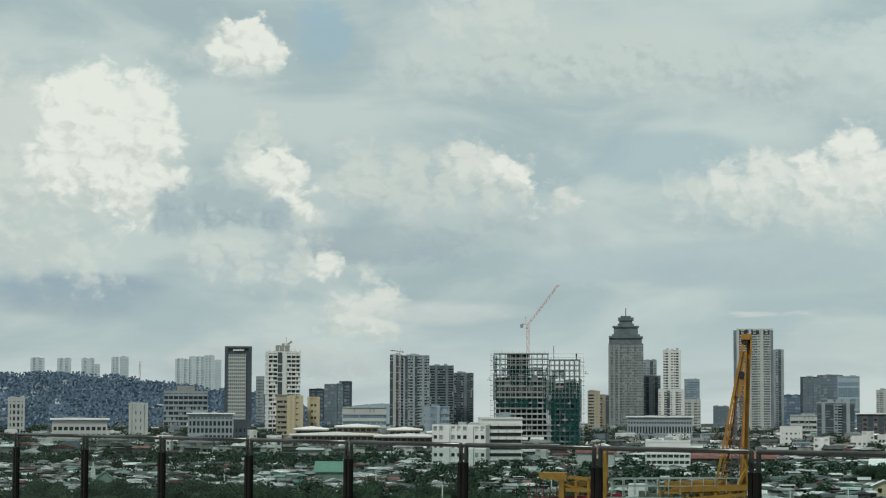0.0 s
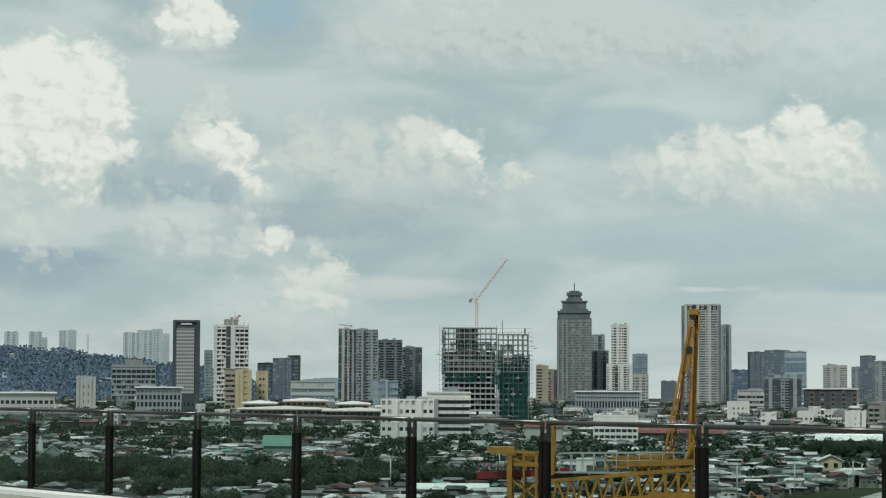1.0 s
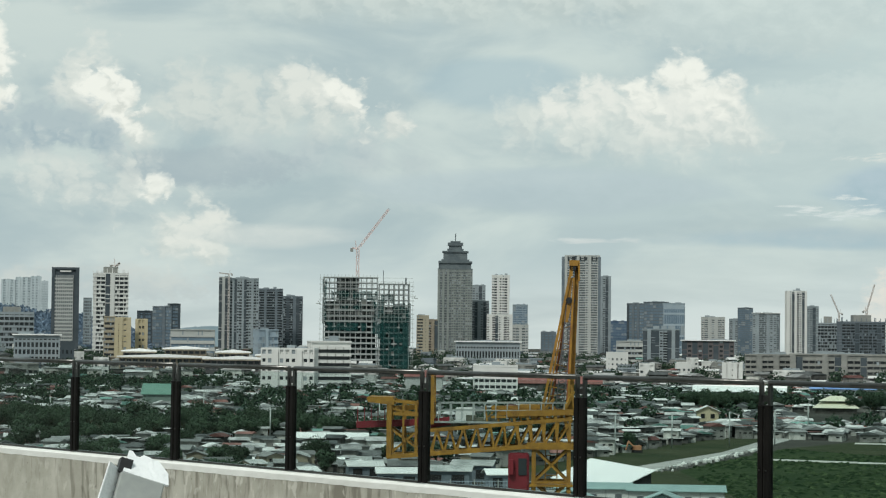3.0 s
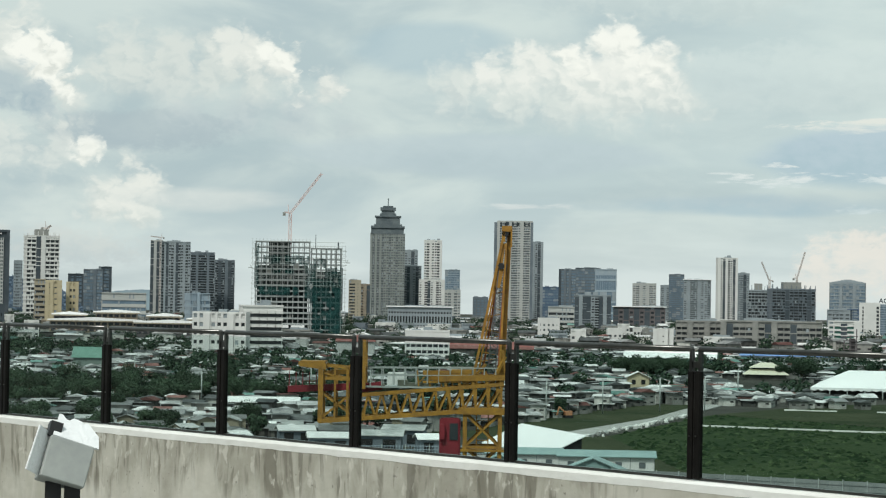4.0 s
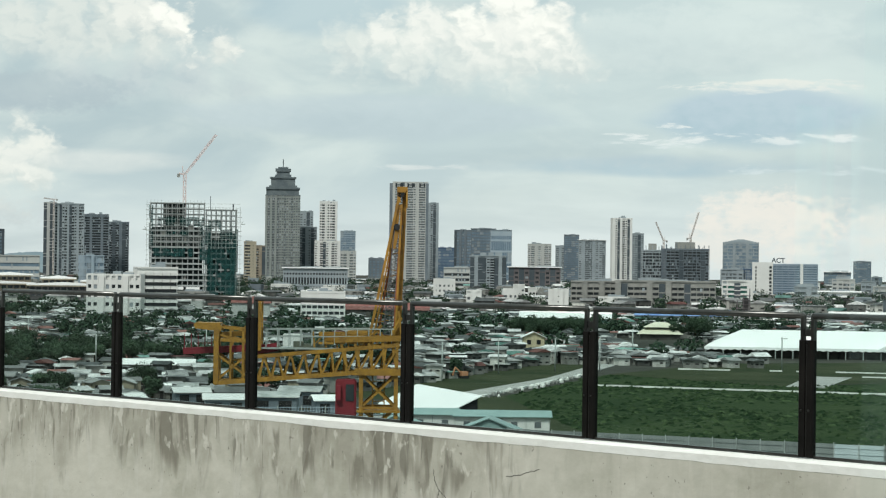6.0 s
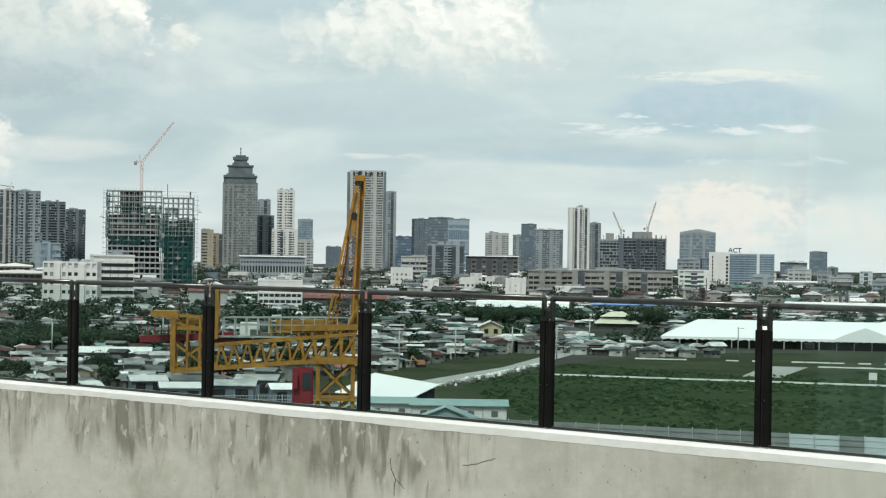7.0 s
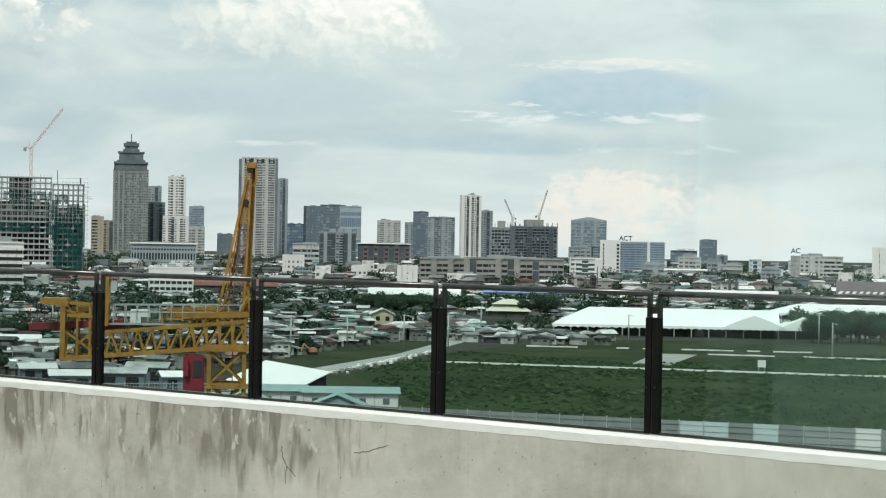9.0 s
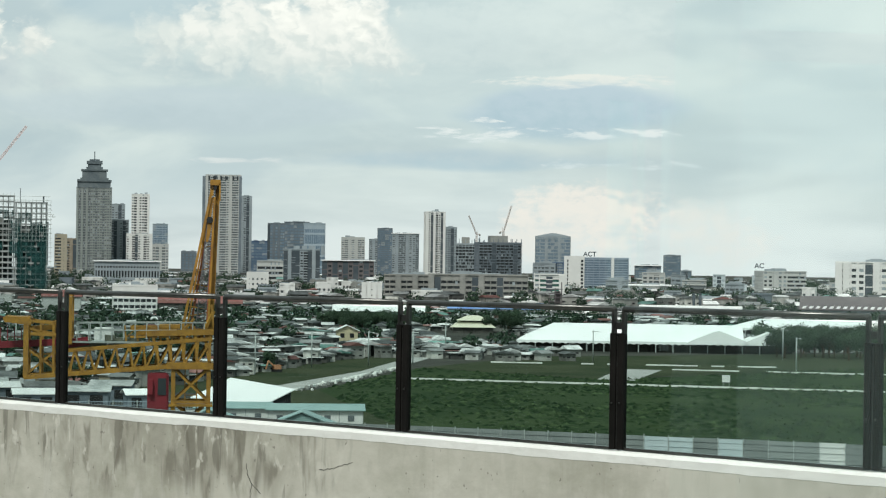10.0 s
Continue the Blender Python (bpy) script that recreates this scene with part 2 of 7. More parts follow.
# ---- materials ----
def surface(name, base, other, scale=0.3, rough=0.8, metal=0.0, bump=0.0, spread=0.0, fine=6.0, spec=None):
    """A painted or raw surface: two colours mixed by coarse and fine noise, spread: brightness change from piece to piece."""
    m = bpy.data.materials.new(name)
    m.use_nodes = True
    nt = m.node_tree
    bs = nt.nodes["Principled BSDF"]
    tc = nt.nodes.new("ShaderNodeTexCoord").outputs["Object"]

    def noise_tex(sc, detail):
        n = nt.nodes.new("ShaderNodeTexNoise")
        n.inputs["Scale"].default_value, n.inputs["Detail"].default_value = sc, detail
        nt.links.new(tc, n.inputs["Vector"])
        return n.outputs[0]

    a, b = noise_tex(scale, 4), noise_tex(scale * fine, 3)
    add = nt.nodes.new("ShaderNodeMath")
    add.operation = "MULTIPLY_ADD"
    nt.links.new(b, add.inputs[0])
    add.inputs[1].default_value = 0.5
    nt.links.new(a, add.inputs[2])
    ramp = nt.nodes.new("ShaderNodeMapRange")
    ramp.inputs[1].default_value, ramp.inputs[2].default_value = 0.5, 1.0
    nt.links.new(add.outputs[0], ramp.inputs[0])
    mix = nt.nodes.new("ShaderNodeMix")
    mix.data_type = "RGBA"
    mix.inputs[6].default_value, mix.inputs[7].default_value = (*base, 1), (*other, 1)
    nt.links.new(ramp.outputs[0], mix.inputs[0])
    out = mix.outputs[2]
    if spread:
        info = nt.nodes.new("ShaderNodeObjectInfo")
        mr = nt.nodes.new("ShaderNodeMapRange")
        mr.inputs[3].default_value, mr.inputs[4].default_value = 1 - spread, 1 + spread
        nt.links.new(info.outputs["Random"], mr.inputs[0])
        vm = nt.nodes.new("ShaderNodeVectorMath")
        vm.operation = "SCALE"
        nt.links.new(out, vm.inputs[0])
        nt.links.new(mr.outputs[0], vm.inputs[3])
        out = vm.outputs[0]
    nt.links.new(out, bs.inputs["Base Color"])
    bs.inputs["Roughness"].default_value, bs.inputs["Metallic"].default_value = rough, metal
    bs.inputs["Specular IOR Level"].default_value = spec if spec is not None else (0.02 if rough > 0.85 else 0.12 if rough > 0.55 else 0.4)
    if bump:
        bp = nt.nodes.new("ShaderNodeBump")
        bp.inputs["Strength"].default_value, bp.inputs["Distance"].default_value = bump, 0.02
        nt.links.new(b, bp.inputs["Height"])
        nt.links.new(bp.outputs[0], bs.inputs["Normal"])
    return m


PALE = surface("pale_concrete", (0.370, 0.385, 0.370), (0.444, 0.451, 0.429), 0.05)
WHITEWALL = surface("white_wall", (0.568, 0.576, 0.550), (0.654, 0.654, 0.628), 0.06)
STONEWALL = surface("green_grey_stone_wall", (0.20, 0.225, 0.215), (0.27, 0.29, 0.275), 0.05)
GREYWALL = surface("grey_wall", (0.222, 0.258, 0.275), (0.30, 0.338, 0.35), 0.05)
CONCRETE = surface("bare_concrete", (0.187, 0.194, 0.180), (0.288, 0.288, 0.266), 0.12)
SLATE = surface("slate_cladding", (0.115, 0.14, 0.16), (0.18, 0.21, 0.23), 0.05)
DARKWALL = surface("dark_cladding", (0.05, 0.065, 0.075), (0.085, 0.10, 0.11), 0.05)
DARKBLUE = surface("deep_blue_cladding", (0.07, 0.11, 0.18), (0.10, 0.15, 0.23), 0.05)
BLUEWALL = surface("blue_grey_cladding", (0.26, 0.32, 0.38), (0.34, 0.40, 0.45), 0.06)
PALEBLUE = surface("pale_blue_cladding", (0.270, 0.338, 0.390), (0.345, 0.405, 0.435), 0.05)
BEIGE = surface("beige_wall", (0.302, 0.274, 0.209), (0.374, 0.338, 0.259), 0.06)
TAN = surface("tan_wall", (0.19, 0.16, 0.12), (0.30, 0.26, 0.20), 0.08)
YELLOWWALL = surface("yellow_wall", (0.42, 0.365, 0.235), (0.49, 0.43, 0.30), 0.06)
BROWN = surface("brown_wall", (0.095, 0.088, 0.09), (0.15, 0.135, 0.135), 0.06)
GREYGLASS = surface("grey_window_glass", (0.088, 0.105, 0.110), (0.143, 0.160, 0.165), 0.08, 0.25, spec=0.5)
DARKGLASS = surface("dark_window_glass", (0.017, 0.022, 0.025), (0.049, 0.056, 0.059), 0.10, 0.25, spec=0.5)
BLUEGLASS = surface("blue_window_glass", (0.11, 0.165, 0.215), (0.20, 0.265, 0.32), 0.06, 0.2, spec=0.5)
GREENGLASS = surface("green_window_glass", (0.03, 0.10, 0.08), (0.06, 0.16, 0.13), 0.10, 0.25, spec=0.5)
# distance haze is put into these two colours
HAZEPALE = surface("haze_tinted_concrete", (0.44, 0.50, 0.52), (0.52, 0.575, 0.585), 0.03)
HAZEGLASS = surface("haze_tinted_glass", (0.33, 0.385, 0.41), (0.40, 0.45, 0.47), 0.03, 0.6)
WHITEROOF = surface("white_roof_sheet", (0.74, 0.75, 0.74), (0.84, 0.85, 0.83), 0.10, 0.6)
NET = surface("green_safety_net", (0.012, 0.05, 0.048), (0.03, 0.09, 0.085), 0.25, 0.9)
nt = NET.node_tree
gap, through_net, net_mix = nt.nodes.new("ShaderNodeTexNoise"), nt.nodes.new("ShaderNodeBsdfTransparent"), nt.nodes.new("ShaderNodeMixShader")
gap.inputs["Scale"].default_value = 0.9
nt.links.new(gap.outputs[0], net_mix.inputs[0])
nt.links.new(nt.nodes["Principled BSDF"].outputs[0], net_mix.inputs[1])
nt.links.new(through_net.outputs[0], net_mix.inputs[2])
nt.links.new(net_mix.outputs[0], nt.nodes["Material Output"].inputs[0])
YELLOW = surface("yellow_crane_paint", (0.39, 0.20, 0.024), (0.21, 0.105, 0.022), 1.6, 0.55, bump=0.15)
REDPAINT = surface("dark_red_paint", (0.22, 0.02, 0.03), (0.14, 0.015, 0.02), 0.8, 0.5)
RUST = surface("rusty_red_steel", (0.22, 0.07, 0.04), (0.33, 0.13, 0.06), 1.5, 0.8)
GALV = surface("galvanised_steel", (0.32, 0.35, 0.33), (0.42, 0.44, 0.42), 1.5, 0.5, 0.3)
STEEL = surface("far_steel", (0.45, 0.42, 0.40), (0.55, 0.50, 0.46), 0.5, 0.6)
SHEET = surface("weathered_roof_sheet", (0.150, 0.165, 0.158), (0.345, 0.352, 0.338), 0.35, 0.6, spread=0.65)
WHITESHEET = surface("bright_roof_sheet", (0.62, 0.64, 0.62), (0.80, 0.81, 0.78), 0.35, 0.5, spread=0.25)
REDSHEET = surface("faded_red_roof_sheet", (0.15, 0.062, 0.055), (0.22, 0.115, 0.10), 0.4, 0.7, spread=0.4)
GREENSHEET = surface("green_roof_sheet", (0.12, 0.24, 0.19), (0.20, 0.34, 0.28), 0.3, 0.6, spread=0.3)
BLUESHEET = surface("blue_roof_sheet", (0.08, 0.16, 0.34), (0.16, 0.28, 0.46), 0.3, 0.6, spread=0.3)
HOUSEWALL = surface("house_wall", (0.065, 0.066, 0.060), (0.185, 0.18, 0.162), 0.5, 0.9, spread=0.6)
CREAMWALL = surface("cream_house_wall", (0.247, 0.225, 0.165), (0.315, 0.285, 0.217), 0.4, 0.9, spread=0.3)
MINTWALL = surface("mint_house_wall", (0.176, 0.232, 0.208), (0.264, 0.320, 0.288), 0.4, 0.9, spread=0.3)
# openings are solid near-black pieces; their inner shade is put into the colour
DARKHOLE = surface("painted_opening_dark", (0.012, 0.014, 0.014), (0.03, 0.03, 0.03), 0.5, 0.6)
LEAF = surface("foliage", (0.026, 0.046, 0.030), (0.058, 0.090, 0.052), 0.5, 0.7, spread=0.35)
BARK = surface("bark", (0.07, 0.05, 0.035), (0.13, 0.10, 0.07), 2.0, 0.9)
EARTH = surface("city_ground", (0.036, 0.039, 0.033), (0.078, 0.078, 0.069), 0.03, 0.95)
GRASS = surface("field_grass", (0.019, 0.036, 0.016), (0.042, 0.062, 0.028), 0.035, 0.95, fine=16)
DRYGRASS = surface("dry_grass", (0.024, 0.037, 0.019), (0.058, 0.066, 0.038), 0.05, 0.95, fine=9)
ROADM = surface("pale_road", (0.288, 0.296, 0.280), (0.384, 0.384, 0.360), 0.15, 0.9)
KERB = surface("white_kerb", (0.55, 0.56, 0.52), (0.72, 0.72, 0.68), 0.6, 0.9)
# hill and mountain colours hold the bluish haze of distance
HILL = surface("haze_tinted_hill", (0.075, 0.112, 0.16), (0.105, 0.148, 0.20), 0.012, 0.95, fine=5)
FARHILL = surface("haze_tinted_mountain", (0.16, 0.21, 0.235), (0.20, 0.25, 0.27), 0.004, 0.95)
TEAL = surface("teal_roof_sheet", (0.19, 0.29, 0.28), (0.26, 0.37, 0.35), 0.4, 0.5, spread=0.1)
BRONZE = surface("dark_bronze_metal", (0.006, 0.006, 0.0055), (0.013, 0.012, 0.011), 3.0, 0.4, 0.0, spec=0.06)
RAILM = surface("brushed_rail_metal", (0.045, 0.046, 0.043), (0.10, 0.10, 0.093), 6.0, 0.28, 0.8)
COPING = surface("white_coping_paint", (0.70, 0.70, 0.66), (0.80, 0.80, 0.77), 2.0, 0.7, bump=0.4)
DECKM = surface("deck_floor", (0.30, 0.30, 0.28), (0.40, 0.40, 0.37), 1.0, 0.9)
GREYBOX = surface("grey_cardboard", (0.30, 0.32, 0.31), (0.38, 0.40, 0.38), 6.0, 0.85)
WHITEBOX = surface("white_card", (0.72, 0.74, 0.74), (0.82, 0.83, 0.83), 8.0, 0.8, bump=0.4)
BLACK = surface("black_plastic", (0.012, 0.012, 0.013), (0.025, 0.025, 0.025), 6.0, 0.45)


def parapet_material():
    """Weathered cement render with dark rain streaks running down from the coping."""
    m = bpy.data.materials.new("stained_cement_render")
    m.use_nodes = True
    nt = m.node_tree
    bs = nt.nodes["Principled BSDF"]
    tc = nt.nodes.new("ShaderNodeTexCoord").outputs["Object"]

    def tex(scale, sc, detail, distort=0.0):
        mp = nt.nodes.new("ShaderNodeMapping")
        mp.inputs["Scale"].default_value = scale
        nt.links.new(tc, mp.inputs[0])
        n = nt.nodes.new("ShaderNodeTexNoise")
        n.inputs["Scale"].default_value, n.inputs["Detail"].default_value, n.inputs["Distortion"].default_value = sc, detail, distort
        nt.links.new(mp.outputs[0], n.inputs["Vector"])
        return n.outputs[0]

    def rng(v, lo, hi, a=0.0, b=1.0):
        n = nt.nodes.new("ShaderNodeMapRange")
        n.interpolation_type = "SMOOTHSTEP"
        for i, q in zip((1, 2, 3, 4), (lo, hi, a, b)):
            n.inputs[i].default_value = q
        nt.links.new(v, n.inputs[0])
        return n.outputs[0]

    def mul(a, b):
        n = nt.nodes.new("ShaderNodeMath")
        n.operation = "MULTIPLY"
        nt.links.new(a, n.inputs[0])
        if isinstance(b, float):
            n.inputs[1].default_value = b
        else:
            nt.links.new(b, n.inputs[1])
        return n.outputs[0]

    def mix(f, a, b):
        n = nt.nodes.new("ShaderNodeMix")
        n.data_type = "RGBA"
        nt.links.new(f, n.inputs[0])
        for s, v in ((n.inputs[6], a), (n.inputs[7], b)):
            if isinstance(v, tuple):
                s.default_value = (*v, 1)
            else:
                nt.links.new(v, s)
        return n.outputs[2]

    blot, grain = tex((1, 1, 1), 1.3, 5), tex((1, 1, 1), 11.0, 5)
    streaks, drips = tex((1, 1, 0.30), 7.5, 8, 0.9), tex((1, 1, 0.16), 17.0, 8, 0.8)
    sep = nt.nodes.new("ShaderNodeSeparateXYZ")
    nt.links.new(tc, sep.inputs[0])
    stained = mul(rng(sep.outputs[0], -2.6, -1.5), rng(sep.outputs[0], 5.5, 2.5))
    base = mix(rng(blot, 0.35, 0.65), (0.37, 0.36, 0.30), (0.50, 0.485, 0.42))
    base = mix(rng(grain, 0.35, 0.75, 0.0, 0.4), base, (0.58, 0.565, 0.50))
    base = mix(mul(mul(rng(drips, 0.50, 0.66), stained), 0.45), base, (0.52, 0.51, 0.46))
    mottle = tex((1, 1, 0.55), 6.5, 9, 0.6)
    lower = tex((1, 1, 0.10), 5.0, 4, 0.3)
    reach = nt.nodes.new("ShaderNodeMath")
    reach.operation = "MULTIPLY_ADD"
    nt.links.new(lower, reach.inputs[0])
    reach.inputs[1].default_value = 0.95
    nt.links.new(sep.outputs[2], reach.inputs[2])
    wet = mul(rng(reach.outputs[0], 0.88, 1.08), rng(stained, 0.0, 1.0, 0.10, 1.0))
    base = mix(mul(mul(wet, rng(mottle, 0.36, 0.62, 0.25, 1.0)), 0.62), base, (0.25, 0.235, 0.19))
    base = mix(mul(mul(wet, rng(streaks, 0.50, 0.62)), 0.75), base, (0.16, 0.148, 0.115))
    base = mix(mul(mul(wet, rng(drips, 0.54, 0.64)), 0.65), base, (0.14, 0.13, 0.10))
    base = mix(mul(mul(wet, rng(tex((1, 1, 0.5), 15.0, 6, 0.4), 0.58, 0.66)), 0.7), base, (0.58, 0.565, 0.50))
    specks = tex((1, 1, 1), 34.0, 2)
    base = mix(rng(specks, 0.70, 0.76, 0.0, 0.7), base, (0.16, 0.15, 0.13))
    nt.links.new(base, bs.inputs["Base Color"])
    bs.inputs["Roughness"].default_value = 0.9
    bp = nt.nodes.new("ShaderNodeBump")
    bp.inputs["Strength"].default_value, bp.inputs["Distance"].default_value = 0.5, 0.01
    nt.links.new(grain, bp.inputs["Height"])
    nt.links.new(bp.outputs[0], bs.inputs["Normal"])
    return m


def tinted_glass():
    """Green-grey rail glass: lets the view through darker, with a light gloss."""
    m = bpy.data.materials.new("tinted_rail_glass")
    m.use_nodes = True
    nt = m.node_tree
    nt.nodes.remove(nt.nodes["Principled BSDF"])
    clear_, gloss, facing, power, mx = (nt.nodes.new("ShaderNode" + k) for k in ("BsdfTransparent", "BsdfGlossy", "LayerWeight", "Math", "MixShader"))
    clear_.inputs[0].default_value = (0.86, 0.92, 0.908, 1)
    gloss.inputs["Roughness"].default_value = 0.02
    power.operation = "POWER"
    power.inputs[1].default_value = 4.0
    facing.inputs[0].default_value = 0.5
    nt.links.new(facing.outputs["Facing"], power.inputs[0])
    nt.links.new(power.outputs[0], mx.inputs[0])
    nt.links.new(clear_.outputs[0], mx.inputs[1])
    nt.links.new(gloss.outputs[0], mx.inputs[2])
    nt.links.new(mx.outputs[0], nt.nodes["Material Output"].inputs[0])
    return m


RENDERM, RAILGLASS = parapet_material(), tinted_glass()


# ---- building blocks ----
def box(bm, cx, cy, cz, sx, sy, sz, yaw=0.0):
    """A box by its middle and size; built by hand, since bmesh.ops are slow on large meshes."""
    c, s = math.cos(yaw), math.sin(yaw)
    v = []
    for dz in (-0.5, 0.5):
        for dx, dy in ((-0.5, -0.5), (0.5, -0.5), (0.5, 0.5), (-0.5, 0.5)):
            px, py = dx * sx, dy * sy
            v.append(bm.verts.new((cx + px * c - py * s, cy + px * s + py * c, cz + dz * sz)))
    for q in ((3, 2, 1, 0), (4, 5, 6, 7), (0, 1, 5, 4), (1, 2, 6, 5), (2, 3, 7, 6), (3, 0, 4, 7)):
        bm.faces.new([v[i] for i in q])


def beam(bm, a, b, t, t2=None):
    """A square bar from a to b."""
    a, b = Vector(a), Vector(b)
    d = (b - a).normalized()
    up = Vector((0, 0, 1)) if abs(d.z) < 0.95 else Vector((0, 1, 0))
    s = d.cross(up).normalized() * t / 2
    u = s.cross(d).normalized() * (t2 or t) / 2
    v = [bm.verts.new(p + i * s + j * u) for p in (a, b) for i, j in ((-1, -1), (1, -1), (1, 1), (-1, 1))]
    for q in ((3, 2, 1, 0), (4, 5, 6, 7), (0, 1, 5, 4), (1, 2, 6, 5), (2, 3, 7, 6), (3, 0, 4, 7)):
        bm.faces.new([v[i] for i in q])


def tube(bm, a, b, r, n=10):
    a, b = Vector(a), Vector(b)
    d = (b - a).normalized()
    up = Vector((0, 0, 1)) if abs(d.z) < 0.95 else Vector((0, 1, 0))
    s = d.cross(up).normalized()
    u = s.cross(d).normalized()
    rings = [[bm.verts.new(p + r * (math.cos(k * math.tau / n) * s + math.sin(k * math.tau / n) * u)) for k in range(n)] for p in (a, b)]
    for k in range(n):
        bm.faces.new([rings[0][k], rings[0][(k + 1) % n], rings[1][(k + 1) % n], rings[1][k]]).smooth = True
    bm.faces.new(rings[0][::-1])
    bm.faces.new(rings[1])


def prism(bm, pts, y0, y1):
    """An outline in x and z drawn out along y."""
    a = [bm.verts.new((x, y0, z)) for x, z in pts]
    b = [bm.verts.new((x, y1, z)) for x, z in pts]
    n = len(pts)
    for k in range(n):
        bm.faces.new([a[k], a[(k + 1) % n], b[(k + 1) % n], b[k]])
    bm.faces.new(a[::-1])
    bm.faces.new(b)


def mesh_of(name, bm, material):
    bmesh.ops.recalc_face_normals(bm, faces=bm.faces)
    me = bpy.data.meshes.new(name)
    bm.to_mesh(me)
    bm.free()
    me.materials.append(material)
    return me


def part(name, bm, material, parent, label="", kind=""):
    ob = new(name, mesh_of(name, bm, material))
    ob.parent = parent
    return tagged(ob, label, kind=kind)


def thing(name, m, label, category, group="", kind=""):
    ob = new(name)
    ob.matrix_basis = m
    return tagged(ob, label, category, group, kind)


def solid(name, bm, material, label, category, kind="", m=None):
    ob = new(name, mesh_of(name, bm, material))
    if m is not None:
        ob.matrix_basis = m
    return tagged(ob, label, category, kind=kind)


def ground_at(az, dist):
    return dist * math.sin(radians(az)), dist * math.cos(radians(az))


# ---- ground, hills, field and road ----
bm = bmesh.new()
bmesh.ops.create_grid(bm, x_segments=80, y_segments=60, size=1)
bm.transform(Matrix.Translation((0, 2200, 0)) @ Matrix.Diagonal((6000, 3800, 1, 1)))
solid("ground", bm, EARTH, "flat grey-brown city ground with low growth", "ground", "structure")


def ridge(name, label, material, az0, az1, dist, depth, crest, steps=160):
    """A long hill: rows of points from its foot over the crest."""
    b = bmesh.new()
    rows = []
    for j, (f, g) in enumerate(((0.0, -0.02), (0.25, 0.35), (0.5, 0.75), (0.7, 1.0), (1.0, 0.6))):
        row = []
        for i in range(steps + 1):
            az = az0 + (az1 - az0) * i / steps
            x, y = ground_at(az, dist + depth * f)
            n = noise.fractal(Vector((az * 1.3, j * 2.0, dist * 0.01)), 1.0, 2.0, 5)
            row.append(b.verts.new((x, y, crest(az) * g * (1 + 0.16 * n) - (2 if j == 0 else 0))))
        rows.append(row)
    for r0, r1 in zip(rows, rows[1:]):
        for i in range(steps):
            b.faces.new([r0[i], r0[i + 1], r1[i + 1], r1[i]])
    return solid(name, b, material, label, "hill", "structure")


ridge("backdrop_hill", "wooded ridge behind the city, tinted with distance haze", HILL, -16, -1.5, 2900, 1500,
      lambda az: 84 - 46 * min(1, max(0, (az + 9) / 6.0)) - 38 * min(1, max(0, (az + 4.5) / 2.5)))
ridge("backdrop_mountain", "far mountain tinted with blue-grey distance haze", FARHILL, -6, 6, 4650, 250,
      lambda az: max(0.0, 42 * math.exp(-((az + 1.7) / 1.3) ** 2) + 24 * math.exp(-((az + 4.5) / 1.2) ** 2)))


def sheet(name, pts, z, material, label, category):
    b = bmesh.new()
    b.faces.new([b.verts.new((x, y, z)) for x, y in pts])
    return solid(name, b, material, label, category, "structure")


FIELD = ((74, 325), (118, 293), (175, 260), (330, 380), (262, 560), (150, 492), (122, 545), (80, 452))
sheet("field", FIELD, 0.05, GRASS, "dark green overgrown field beside a pale road", "field")
sheet("verge", ((62, 432), (40, 455), (100, 600), (128, 600), (118, 556)), 0.03, DRYGRASS, "strip of dry grass beside the road", "grass")
sheet("near_verge", ((58, 345), (74, 325), (80, 452), (74, 448), (58, 424), (46, 405)), 0.03, DRYGRASS, "rough dry grass between road and site huts", "grass")
sheet("back_field", ((122, 545), (150, 494), (262, 562), (300, 640), (168, 610)), 0.09, DRYGRASS, "patchy green and brown field", "field")


# ---- roof terrace: parapet, coping and glass rail ----
RAIL_YAW = 90 + 34.46
TERRACE = pose(0.826, 12.404, DECK, 0, 0, RAIL_YAW)
LEDGE, PANEL, RAILTOP = 0.81, 1.2436, 1.405
# along the terrace's own x the rail runs away from the camera, its -y side is towards the camera


def terrace():
    b = bmesh.new()
    x0, x1 = -8.5, 11.0
    box(b, (x0 + x1) / 2, 0.0, (LEDGE - 0.015) / 2 - 0.3, x1 - x0, 0.15, LEDGE - 0.015 + 0.6)
    wall = solid("wall_parapet", b, RENDERM, "weathered grey cement parapet with dark rain streaks", "parapet", "structure", TERRACE)
    b = bmesh.new()
    n = 260
    rows = []
    for k in range(n + 1):
        x = x0 + (x1 - x0) * k / n
        j = lambda s, q: s * noise.noise(Vector((x * 2.3, q, 0.5))) + s * noise.noise(Vector((x * 11.0, q, 7.5)))
        low = -0.046 + j(0.004, 1.0)
        ring = [(-0.0765, low), (-0.079 + j(0.001, 2.0), -0.012 + j(0.002, 3.0)), (-0.070, j(0.001, 4.0)), (0.070, j(0.0015, 5.0)), (0.079 + j(0.001, 6.0), -0.012 + j(0.002, 7.0)), (0.0765, low)]
        rows.append([b.verts.new((x, y, LEDGE + z)) for y, z in ring])
    for r0, r1 in zip(rows, rows[1:]):
        for i in range(6):
            b.faces.new([r0[i], r0[(i + 1) % 6], r1[(i + 1) % 6], r1[i]])
    b.faces.new(rows[0])
    b.faces.new(rows[-1][::-1])
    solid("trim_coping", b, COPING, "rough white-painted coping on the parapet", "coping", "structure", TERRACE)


terrace()

